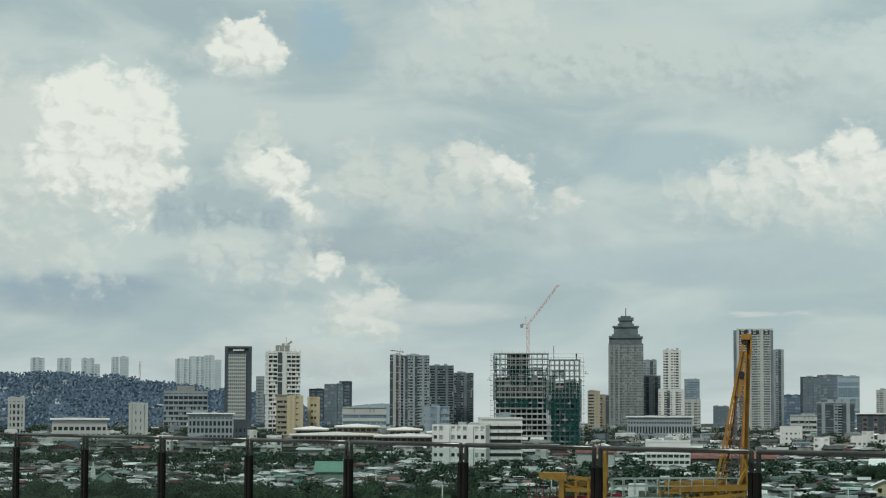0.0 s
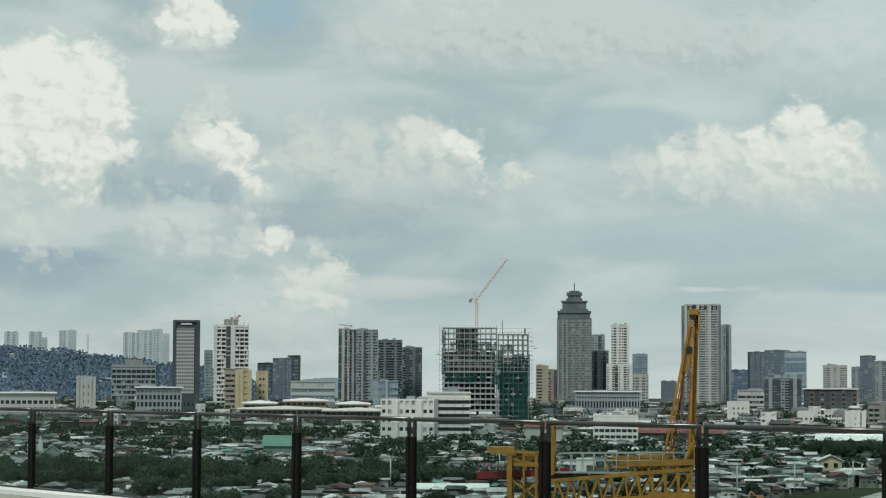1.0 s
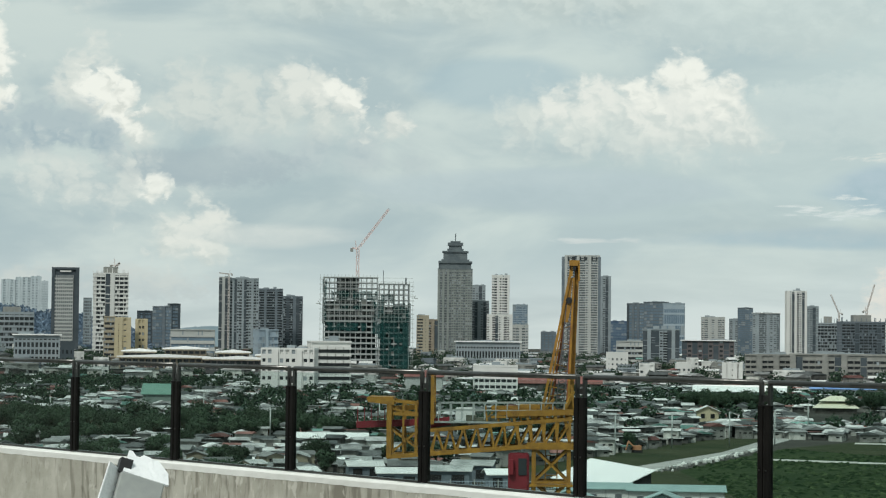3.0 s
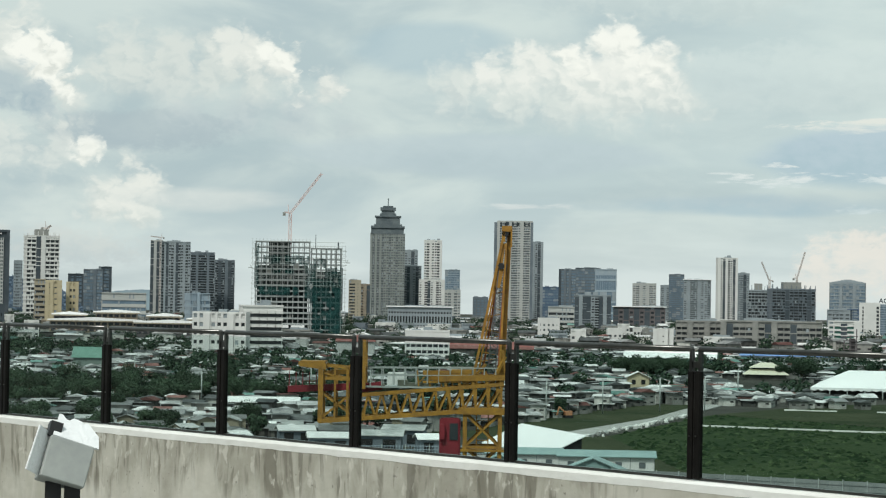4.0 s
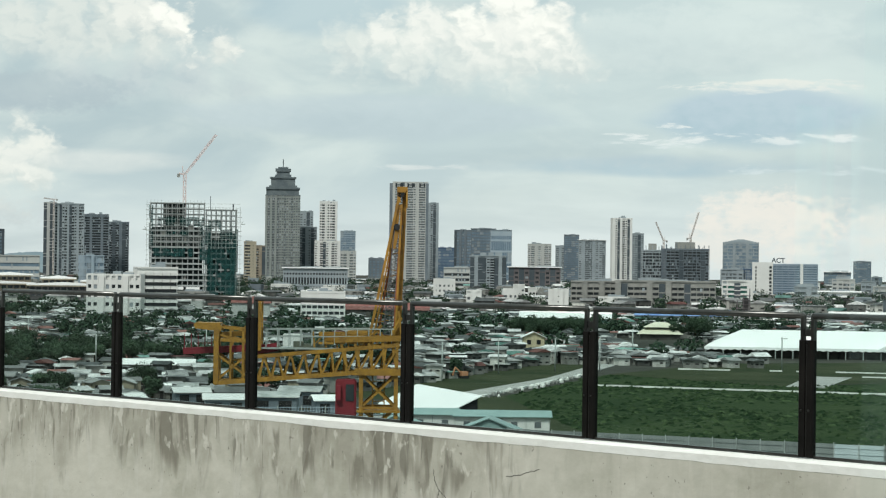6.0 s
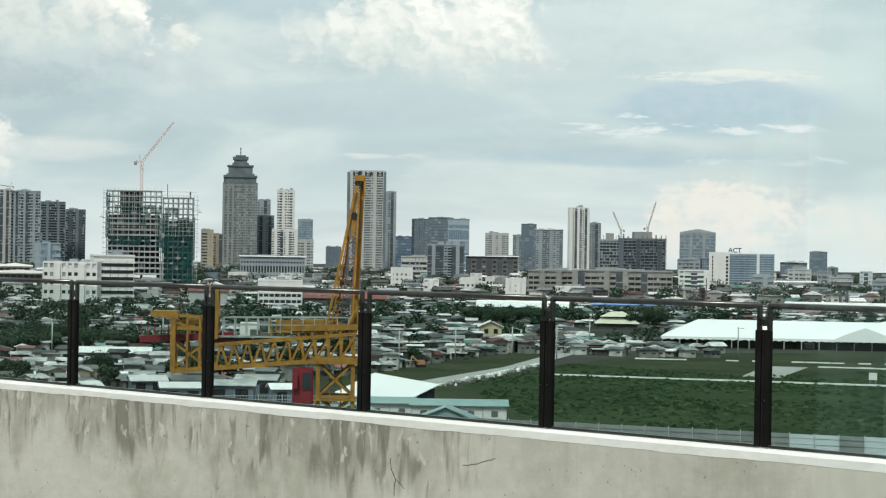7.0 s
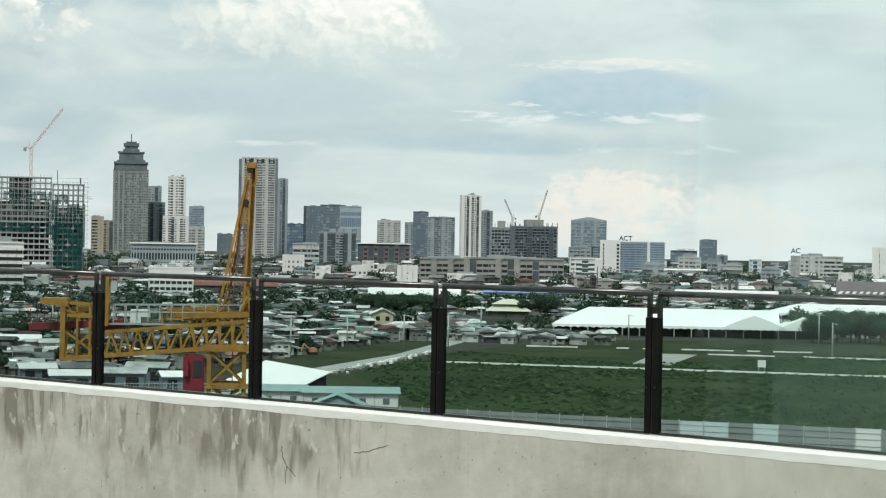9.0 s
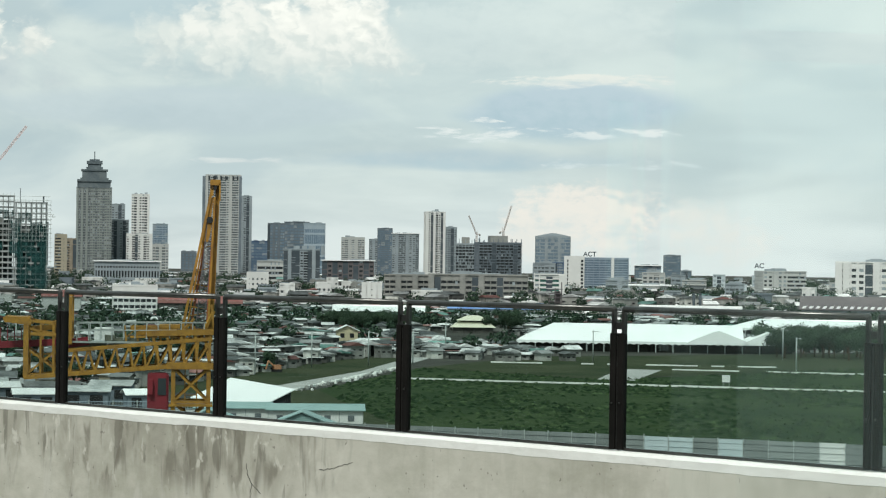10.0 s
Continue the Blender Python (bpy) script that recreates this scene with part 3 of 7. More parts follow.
b = bmesh.new()
box(b, 0, 0, -0.1, 24, 24, 0.2)
deck = solid("floor_terrace", b, DECKM, "grey cement roof terrace floor", "floor", "structure", TERRACE @ pose(-1, 11.99, 0))
b = bmesh.new()
box(b, 0, 0, -12.3, 23.8, 23.8, 24.0)
solid("building_below", b, PALE, "pale building under the terrace", "building", "structure", TERRACE @ pose(-1, 12.05, 0))


# unseen building front behind the camera: dark glazing between grey piers, under a slab
def unseen_back_front():
    # added to keep bright sky out of the rail posts' reflections
    b = bmesh.new()
    box(b, -1, 9.75, 2.0, 26, 0.3, 4.0)
    solid("wall_back", b, DARKGLASS, "unseen dark glazed front added behind the terrace to darken reflections", "wall", "structure", TERRACE)
    b = bmesh.new()
    for k in range(9):
        box(b, -13 + k * 3.0, 9.52, 1.95, 0.35, 0.14, 3.9)
    box(b, -1, 9.2, 4.15, 26, 1.6, 0.26)
    solid("trim_back", b, GREYWALL, "unseen grey piers and slab edge of the added building front", "trim", "structure", TERRACE)


unseen_back_front()


def crack(points, label):
    """A fine jagged crack, a thin dark sliver on the parapet's face; points along it and down from the coping."""
    b = bmesh.new()
    rng = random.Random(len(points))
    for (xa, za), (xb, zb) in zip(points, points[1:]):
        n = 7
        last = None
        for k in range(n + 1):
            f = k / n
            p = Vector((xa + (xb - xa) * f + rng.uniform(-0.004, 0.004), 0.0755, LEDGE - za - (zb - za) * f + rng.uniform(-0.004, 0.004)))
            if last:
                beam(b, last, p, 0.0007 + 0.0016 * rng.random(), 0.002)
            last = p
    return solid("trim_crack", b, DARKHOLE, label, "crack", "structure", TERRACE)


crack([(-2.02, 0.20), (-2.12, 0.185), (-2.24, 0.15)], "fine dark crack in the cement render")
crack([(-1.52, 0.20), (-1.53, 0.26), (-1.56, 0.30), (-1.55, 0.38)], "forked hairline crack in the cement render")
crack([(-1.56, 0.30), (-1.62, 0.34)], "hairline crack in the cement render")


def glass_screen(az0, az1, haze, label, z0=DECK, z1=DECK + 2.6):
    """A clear pane close to the camera; its added translucence paints window reflections."""
    m = bpy.data.materials.new("painted_reflection_glass")
    m.use_nodes = True
    nt = m.node_tree
    nt.nodes.remove(nt.nodes["Principled BSDF"])
    clear_, glare, glare_noise, tone, both = (nt.nodes.new("ShaderNode" + k) for k in ("BsdfTransparent", "BsdfTranslucent", "TexNoise", "Mix", "AddShader"))
    clear_.inputs[0].default_value = (0.975, 0.99, 0.985, 1)
    tone.data_type = "RGBA"
    for socket, f in ((tone.inputs[6], 0.7), (tone.inputs[7], 1.3)):
        socket.default_value = (0.80 * haze * f, 0.97 * haze * f, 0.93 * haze * f, 1)
    glare_noise.inputs["Scale"].default_value = 1.2
    nt.links.new(glare_noise.outputs[0], tone.inputs[0])
    nt.links.new(tone.outputs[2], glare.inputs[0])
    nt.links.new(clear_.outputs[0], both.inputs[0])
    nt.links.new(glare.outputs[0], both.inputs[1])
    nt.links.new(both.outputs[0], nt.nodes["Material Output"].inputs[0])
    b = bmesh.new()
    xa, ya = ground_at(az0, 1.0 / math.cos(radians(az0)))
    xb, yb = ground_at(az1, 1.0 / math.cos(radians(az1)))
    b.faces.new([b.verts.new(p) for p in ((xa, ya, z0), (xb, yb, z0), (xb, yb, z1), (xa, ya, z1))])
    ob = solid("reflection_pane", b, m, label, "window", "structure")
    ob.visible_shadow = False
    return ob


# strips placed where pale reflections stand in the window glass
glass_screen(18.75, 20.33, 0.034, "narrow strip of painted window reflection")
# the gap between these two draws the reflected crossbar
glass_screen(20.36, 30.0, 0.078, "clear window pane with a painted pale reflection", z1=EYE + 0.0935)
glass_screen(20.36, 30.0, 0.078, "upper part of the painted window reflection", z0=EYE + 0.1075)
glass_screen(17.12, 17.75, 0.060, "pale band of painted reflection on the window", z0=EYE - 0.02, z1=EYE + 0.073)
glass_screen(17.85, 18.05, 0.045, "narrow band of painted reflection on the window", z0=EYE - 0.03, z1=EYE + 0.073)
glass_screen(18.45, 18.70, 0.075, "bright strip of painted reflection on the window", z0=EYE - 0.04, z1=EYE + 0.07)


def rail_post():
    """A pair of slim frame posts with dark cover plates in front, as one thing."""
    post = thing("rail_post", TERRACE, "dark bronze double rail post on the parapet", "post", "posts of the glass rail")
    for s in (-1, 1):
        b = bmesh.new()
        box(b, s * 0.027, 0, (LEDGE + RAILTOP) / 2 + 0.004, 0.015, 0.020, RAILTOP - LEDGE - 0.008)
        part("upright", b, RAILM, post)
        b = bmesh.new()
        box(b, s * 0.0205, 0.004, LEDGE + 0.004 + 0.245, 0.031, 0.032, 0.49)
        bmesh.ops.bevel(b, geom=b.edges[:], offset=0.003, segments=1, affect="EDGES")
        part("cover_plate", b, BRONZE, post, "black-bronze cover plate")
        b = bmesh.new()
        box(b, s * 0.0205, 0.022, LEDGE + 0.20, 0.008, 0.005, 0.008)
        part("screw_cap", b, RAILM, post)
    b = bmesh.new()
    box(b, 0, 0.0, LEDGE + 0.004 + 0.24, 0.008, 0.024, 0.47)
    part("filler_strip", b, RAILM, post, "dull metal filler strip")
    b = bmesh.new()
    box(b, 0, 0.0, LEDGE + 0.004 + 0.52, 0.030, 0.012, 0.03)
    part("clip", b, RAILM, post)
    return post


def rail_panel():
    panel = thing("glass_panel", TERRACE, "green-tinted glass rail panel with a metal top tube", "glass panel", "panels of the glass rail")
    b = bmesh.new()
    w = PANEL - 0.075
    box(b, PANEL / 2, 0, (LEDGE + RAILTOP) / 2 - 0.005, w, 0.010, RAILTOP - LEDGE - 0.035)
    g = part("pane", b, RAILGLASS, panel, "green-tinted glass")
    g.visible_shadow = False
    b = bmesh.new()
    tube(b, (0.03, 0, RAILTOP), (PANEL - 0.03, 0, RAILTOP), 0.0135)
    part("top_tube", b, RAILM, panel, "brushed metal tube")
    for s in (0.03, PANEL - 0.03):
        b = bmesh.new()
        bmesh.ops.create_uvsphere(b, u_segments=10, v_segments=6, radius=0.0135)
        b.transform(Matrix.Translation((s, 0, RAILTOP)))
        part("tube_bend", b, RAILM, panel)
    b = bmesh.new()
    box(b, PANEL / 2, 0, LEDGE + 0.008, w, 0.02, 0.012)
    part("bottom_bead", b, RAILM, panel)
    return panel


first, pane0 = rail_post(), rail_panel()
for k in range(-6, 9):
    if k:
        copy_thing(first, TERRACE @ pose(k * PANEL, 0, 0))
        copy_thing(pane0, TERRACE @ pose(k * PANEL, 0, 0))


def box_light():
    """A floodlight in a torn carton on a black stand."""
    st = thing("wrapped_floodlight", pose(-0.493, 8.5, DECK, 0, 0, 3), "floodlight wrapped in a grey and white carton on a black stand", "floodlight")
    b = bmesh.new()
    for s in (-1, 1):
        box(b, s * 0.034, 0, 0.465, 0.058, 0.05, 0.93)
    part("stand", b, BLACK, st, "black stand")
    b = bmesh.new()
    box(b, 0, 0, 0.03, 0.35, 0.3, 0.06)
    part("foot", b, BLACK, st)
    for s in (-1, 1):
        b = bmesh.new()
        tube(b, (s * 0.105, -0.02, 0.835), (s * 0.06, -0.02, 0.835), 0.016)
        part("knob", b, BLACK, st)
    b = bmesh.new()
    box(b, 0, 0, 0.80, 0.14, 0.05, 0.02)
    part("bracket", b, BLACK, st)
    body = pose(0.005, 0, 0.992, -14, 17, 9)
    b = bmesh.new()
    box(b, 0, 0, 0, 0.165, 0.11, 0.155)
    bmesh.ops.bevel(b, geom=b.edges[:], offset=0.004, segments=1, affect="EDGES")
    b.transform(body)
    part("carton", b, GREYBOX, st, "grey carton")
    b = bmesh.new()
    rng = random.Random(2)
    pts = [(-0.085, 0.0)] + [(-0.07 + 0.014 * k, 0.115 + rng.uniform(-0.012, 0.012)) for k in range(9)] + [(0.085, 0.06), (0.09, -0.005)]
    prism(b, pts, -0.004, 0.004)
    b.transform(body @ pose(0.008, -0.045, 0.078, -38, 0, 0))
    part("flap", b, WHITEBOX, st, "torn white carton flap")
    b = bmesh.new()
    prism(b, [(-0.06, -0.08), (0.055, -0.075), (0.06, 0.085), (-0.05, 0.09)], -0.003, 0.003)
    b.transform(body @ pose(-0.102, -0.03, 0.005, 0, 0, 48))
    part("side_flap", b, WHITEBOX, st, "white carton side flap")
    b = bmesh.new()
    box(b, -0.07, -0.01, 0.105, 0.045, 0.05, 0.055)
    b.transform(body)
    part("lamp_head", b, BLACK, st, "black lamp head")


box_light()


# ---- buildings of the city ----
def front(t, pattern, w, d, h, floors, wall, rng):
    """The front of a tower, bay by bay: W solid pier, w punched windows, g glass and thin bands, d dark slot,
    b balconies, m curtain wall, x bare open floor with stray infill."""
    bw, fh = w / len(pattern), h / floors
    pier, band, slot, rail, blind = (bmesh.new() for _ in range(5))
    for k, c in enumerate(pattern):
        cx, y0 = -w / 2 + (k + 0.5) * bw, -d / 2
        if c == "W":
            box(pier, cx, y0 + 0.1, h / 2, bw * 0.92, 1.4, h)
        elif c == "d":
            # box is nearly flush; its dark colour stands in for a deep slot's shade
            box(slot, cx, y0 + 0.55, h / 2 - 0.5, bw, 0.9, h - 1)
            for f in range(1, floors):
                if rng.random() < 0.35:
                    box(band, cx, y0 + 0.2, f * fh, bw, 0.5, fh * 0.18)
        else:
            for e in (-1, 1):
                if c in "wx":
                    box(pier, cx + e * bw * (0.40 if c == "w" else 0.47), y0 + 0.35, h / 2, bw * (0.2 if c == "w" else 0.07), 0.8, h)
            if c == "m":
                for e in (-0.25, 0.25):
                    box(pier, cx + e * bw, y0 + 0.45, h / 2, 0.3, 0.5, h)
            for f in range(floors):
                z = f * fh
                if c == "w":
                    box(band, cx, y0 + 0.4, z + fh * 0.26, bw * 0.98, 0.6, fh * 0.52)
                    if rng.random() < 0.22:
                        box(blind, cx, y0 + 0.55, z + fh * 0.76, bw * 0.6, 0.3, fh * 0.46)
                elif c == "g":
                    box(band, cx, y0 + 0.45, z + fh * 0.14, bw, 0.6, fh * 0.28)
                    if rng.random() < 0.3:
                        box(blind, cx + rng.uniform(-0.2, 0.2) * bw, y0 + 0.6, z + fh * 0.6, bw * 0.4, 0.2, fh * 0.6)
                elif c == "m":
                    box(band, cx, y0 + 0.5, z + fh * 0.08, bw, 0.5, fh * 0.16)
                    if rng.random() < 0.25:
                        box(blind, cx, y0 + 0.6, z + fh * 0.58, bw * 0.98, 0.2, fh * 0.8)
                elif c == "b":
                    box(rail, cx, y0 - 0.4, z + fh * 0.2, bw * 0.9, 1.6, fh * 0.40)
                elif c == "x":
                    box(band, cx, y0 + 0.2, z + fh * 0.15, bw, 1.2, fh * 0.30)
                    if rng.random() < 0.42 and f < floors - 3:
                        box(band, cx + rng.choice((-0.22, 0.0, 0.22)) * bw, y0 + 0.5, z + fh * 0.6, bw * rng.uniform(0.3, 0.6), 0.4, fh * 0.8)
    for name, bm_, mat, lab in (("front_pier", pier, wall, ""), ("floor_band", band, wall, ""), ("dark_slot", slot, DARKWALL, "shallow slot strip, recess shade painted dark"),
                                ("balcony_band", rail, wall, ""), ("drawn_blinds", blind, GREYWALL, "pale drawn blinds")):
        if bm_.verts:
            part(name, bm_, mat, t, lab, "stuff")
        else:
            bm_.free()


def tower(x, y, w, d, h, yaw, name, label, floors, bays, wall, glass, pier, span, roof="", pattern=""):
    """A block with a glazed core behind real piers and floor bands; h: height of the roof edge; pattern: its front, bay by bay."""
    t = thing(name, pose(x, y, 0, 0, 0, yaw), label, "building")
    b = bmesh.new()
    fh, bw = h / floors, w / bays
    side_bays = max(2, round(d / bw))
    raw = roof == "raw"
    if roof == "framed":
        box(b, 0.0, 0, h / 2, w - 1, d - 1, h)
        part("wall", b, wall, t, "dark cladding")
        b = bmesh.new()
        box(b, -0.06 * w, -d / 2, h * 0.46, w * 0.66, 0.8, h * 0.90)
        part("window_field", b, glass, t, "pale recessed window field")
        b = bmesh.new()
        for k in range(floors):
            box(b, -0.06 * w, -d / 2 - 0.45, h * 0.012 + k * h * 0.9 / floors, w * 0.66, 0.35, h * 0.9 / floors * 0.4)
        for k in range(bays + 1):
            box(b, -0.39 * w + k * 0.66 * w / bays, -d / 2 - 0.55, h * 0.46, 0.7, 0.35, h * 0.9)
        part("window_grid", b, PALE, t, kind="stuff")
        b = bmesh.new()
        for s in (-1, 1):
            box(b, s * (w / 2 - 0.06 * w), -d / 2 - 0.6, h / 2, w * 0.12, 1.4, h)
        box(b, 0, -d / 2 - 0.6, h - 1.2, w * 0.76, 1.4, 2.4)
        part("frame", b, wall, t, "dark projecting frame")
        b = bmesh.new()
        box(b, 0, -d / 2 - 0.5, h * 0.955, w * 0.4, 0.5, 1.6)
        part("sign", b, WHITEWALL, t, "white sign plate")
        return t
    box(b, 0, 0, h / 2 - 0.3, w - 1.4, d - 1.4, h - 0.6)
    part("glazing", b, glass, t)
    b = bmesh.new()
    for k in range(floors + 1):
        hh = fh * span if k < floors else fh * 0.5
        z = min(k * fh + hh / 2, h - hh / 2)
        box(b, 0, 0, z, w - 0.3, d - 0.3, hh)
    if pattern:
        bmesh.ops.translate(b, verts=b.verts, vec=(0, 0.5, 0))
    part("spandrel", b, wall, t, kind="stuff")
    if pattern:
        front(t, pattern, w, d, h, floors, wall, random.Random(int(abs(x) * 3 + y)))
    b = bmesh.new()
    pw, sw = bw * pier, d / side_bays * pier
    for k in range(0 if pattern else bays + 1):
        for s in (-1, 1):
            px = min(max(-w / 2 + k * bw, -w / 2 + pw / 2), w / 2 - pw / 2)
            box(b, px, s * (d / 2 - 0.35), h / 2, pw, 0.7, h)
    for k in range(1, side_bays):
        for s in (-1, 1):
            box(b, s * (w / 2 - 0.35), -d / 2 + k * d / side_bays, h / 2, 0.7, sw, h)
    part("pier", b, wall, t, kind="stuff")
    rng = random.Random(int(x * 7 + y))
    b = bmesh.new()
    if roof == "slab":
        box(b, 0, 0, h + 0.4, w + 2.5, d + 2.5, 0.8)
        part("roof", b, WHITEROOF, t, "flat white roof slab")
    elif roof == "raw":
        for k in range(bays + 1):
            for s in (-1, 1):
                hh = rng.uniform(1.0, 4.5)
                box(b, -w / 2 + 0.5 + k * (w - 1) / bays, s * (d / 2 - 0.5), h + hh / 2, 0.6, 0.6, hh)
        part("column_stubs", b, wall, t, "bare column stubs")
        b = bmesh.new()
        box(b, 0, 0, h + 3, w * 0.4, d * 0.5, 6)
        part("roof_core", b, CONCRETE, t, "bare concrete lift core")
    elif roof == "domed":
        for k in range(5):
            f = 0.86 - 0.16 * k
            box(b, 0, 0, h + 0.7 * k + 0.35, w * f, d * f, 0.7)
        part("roof", b, wall, t, "shallow stepped dome")
    elif roof == "arches":
        for k in range(6):
            box(b, -w / 2 + (k + 0.5) * w / 6, -d / 2 - 0.1, h - 4.2, w / 6 * 0.5, 0.8, 4.2)
        part("roof_openings", b, DARKGLASS, t, "dark openings under the roof edge")
        b = bmesh.new()
        box(b, -w / 2 - 1.6, 2, h / 2 - 1, 4.0, d, h - 2)
        box(b, w / 2 - 1.0, -d / 2 - 0.3, h / 2 - 1, 3.4, 1.2, h - 2)
        part("side_wall", b, SLATE, t, "dark recessed side")
    elif roof == "corner":
        box(b, -w / 2 - 1.5, -0.4, h / 2 + 0.5, 16, d + 1, h + 1)
        part("corner_wall", b, WHITEWALL, t, "plain white corner wall")
        b = bmesh.new()
        for k in range(11):
            box(b, -w / 2 + 4.6, -d / 2 - 0.95, h - 3 - k * 2.9, 1.8, 0.4, 1.9)
            box(b, -w / 2 - 6.6, -d / 2 - 0.95, h - 3 - k * 2.9, 0.9, 0.4, 1.9)
        part("wall_windows", b, DARKGLASS, t, kind="stuff")
        b = bmesh.new()
        box(b, w / 2 - 12.5, -d / 2 - 0.3, h / 2, 2.2, 0.8, h)
        part("fin", b, WHITEWALL, t, "white vertical fin")
    else:
        box(b, 0, -d / 2 + 0.25, h + 0.4, w, 0.5, 0.8)
        box(b, -w / 2 + 0.25, 0, h + 0.4, 0.5, d - 1, 0.8)
        box(b, w / 2 - 0.25, 0, h + 0.4, 0.5, d - 1, 0.8)
        part("roof_edge", b, wall, t)
    if roof in ("plant", "slab", "") and w > 12:
        b = bmesh.new()
        for k in range(3):
            ww = rng.uniform(0.12, 0.3) * w
            hh = rng.uniform(1.2, 3.2) if roof == "plant" else rng.uniform(0.8, 1.8)
            box(b, rng.uniform(-0.3, 0.3) * w, rng.uniform(-0.2, 0.2) * d, h + hh / 2 + 0.3, ww, d * 0.35, hh)
        part("roof_plant", b, GREYWALL, t, "plant rooms on the roof")
    return t


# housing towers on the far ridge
tower(-794.2, 4545.4, 27.2, 28.6, 127.1, 9.9, "apartment_tower", "concrete apartment tower on a ridge, paled by painted haze", 26, 7, HAZEPALE, HAZEGLASS, 0.55, 0.45, pattern="WgWgW")
tower(-743.5, 4554.0, 27.3, 28.6, 126.4, 9.3, "apartment_tower", "concrete apartment tower on a ridge, paled by painted haze", 26, 7, HAZEPALE, HAZEGLASS, 0.55, 0.45, pattern="WgWgW")
tower(-698.0, 4561.2, 25.2, 28.6, 126.6, 8.7, "apartment_tower", "concrete apartment tower on a ridge, paled by painted haze", 26, 7, HAZEPALE, HAZEGLASS, 0.55, 0.45, pattern="WgWWg")
tower(-679.9, 4563.9, 11.0, 28.6, 115.7, 8.5, "apartment_tower", "concrete apartment tower on a ridge, paled by painted haze", 26, 7, HAZEPALE, HAZEGLASS, 0.55, 0.45)
tower(-645.2, 4569.0, 15.4, 28.6, 129.2, 8.0, "apartment_tower", "concrete apartment tower on a ridge, paled by painted haze", 26, 7, HAZEPALE, HAZEGLASS, 0.55, 0.45, pattern="WgWgW")
tower(-627.8, 4571.4, 17.6, 28.6, 130.4, 7.8, "apartment_tower", "concrete apartment tower on a ridge, paled by painted haze", 26, 7, HAZEPALE, HAZEGLASS, 0.55, 0.45)
tower(-515.1, 4585.5, 27.7, 28.6, 126.6, 6.4, "apartment_tower", "concrete apartment tower on a ridge, paled by painted haze", 26, 7, HAZEPALE, HAZEGLASS, 0.55, 0.45, pattern="WgWWgW")
tower(-487.0, 4588.5, 28.8, 28.6, 131.2, 6.1, "apartment_tower", "concrete apartment tower on a ridge, paled by painted haze", 26, 7, HAZEPALE, HAZEGLASS, 0.55, 0.45, pattern="gWWgWg")
tower(-462.1, 4591.1, 21.1, 28.6, 133.5, 5.7, "apartment_tower", "concrete apartment tower on a ridge, paled by painted haze", 26, 7, HAZEPALE, HAZEGLASS, 0.55, 0.45, pattern="WgWgWW")
tower(-444.8, 4592.8, 13.3, 28.6, 124.7, 5.5, "apartment_tower", "concrete apartment tower on a ridge, paled by painted haze", 26, 7, HAZEPALE, HAZEGLASS, 0.55, 0.45)

# skyline, west part
tower(-229.2, 2600.3, 30.2, 20.8, 97.6, 5.0, "office_tower", "dark-framed office tower with pale grid front", 22, 9, DARKWALL, GREYGLASS, 0.3, 0.3, "framed")
tower(-235.1, 2989.9, 10.9, 18.2, 69.3, 4.5, "apartment_tower", "narrow grey apartment tower", 18, 4, GREYWALL, GREYGLASS, 0.5, 0.45, pattern="wgww")
tower(-157.5, 2282.6, 31.5, 26.0, 83.9, 11.9, "unfinished_tower", "white concrete tower under construction with open floors", 20, 6, WHITEWALL, DARKGLASS, 0.22, 0.38, "raw", pattern="xxdWxxx")
tower(-135.3, 1954.4, 9.4, 18.2, 38.7, 4.0, "office_block", "beige office block with banded windows", 9, 4, BEIGE, DARKGLASS, 0.2, 0.55, pattern="gggg")
tower(-122.5, 1929.2, 13.5, 18.2, 37.7, 3.6, "office_block", "plain yellow office block", 8, 4, YELLOWWALL, GREYGLASS, 0.9, 0.8, pattern="WWwW")
tower(-108.7, 1956.1, 10.4, 18.2, 36.9, 3.2, "office_block", "cream office block with dark windows", 7, 4, YELLOWWALL, DARKGLASS, 0.4, 0.6, pattern="WwwW")
tower(-176.0, 3258.3, 22.9, 26.0, 56.0, 3.1, "office_tower", "low dark blue office tower", 10, 6, DARKWALL, BLUEGLASS, 0.3, 0.3, pattern="dmdmmd")
tower(-140.5, 2999.7, 24.7, 26.0, 59.5, 2.7, "office_tower", "grey-blue glass office tower", 14, 6, SLATE, BLUEGLASS, 0.3, 0.25, pattern="mmmWgg")
tower(-133.7, 3195.2, 17.8, 26.0, 65.6, 2.4, "office_tower", "dark slate office tower", 14, 5, DARKWALL, BLUEGLASS, 0.3, 0.3, pattern="mdmmd")
tower(-66.0, 1960.6, 37.0, 23.4, 28.5, 1.9, "office_block", "long white office block with blue window bands", 5, 12, PALE, BLUEGLASS, 0.12, 0.5, pattern="gggggggggggg")
tower(-59.0, 2936.1, 15.7, 23.4, 96.7, 1.2, "apartment_tower", "pale concrete apartment tower with tall fins", 26, 4, PALE, DARKGLASS, 0.5, 0.3, pattern="dWdg")
tower(-34.3, 2871.5, 35.5, 23.4, 93.8, 0.7, "apartment_tower", "grey apartment tower with white piers", 26, 8, GREYWALL, DARKGLASS, 0.45, 0.4, "plant", pattern="gWdwgWdgwWgw")
tower(-1.5, 3133.0, 32.7, 26.0, 86.4, 0.0, "apartment_tower", "dark grey apartment tower with stepped roof", 25, 7, SLATE, DARKGLASS, 0.35, 0.35, "plant", pattern="gbWgbgWbg")
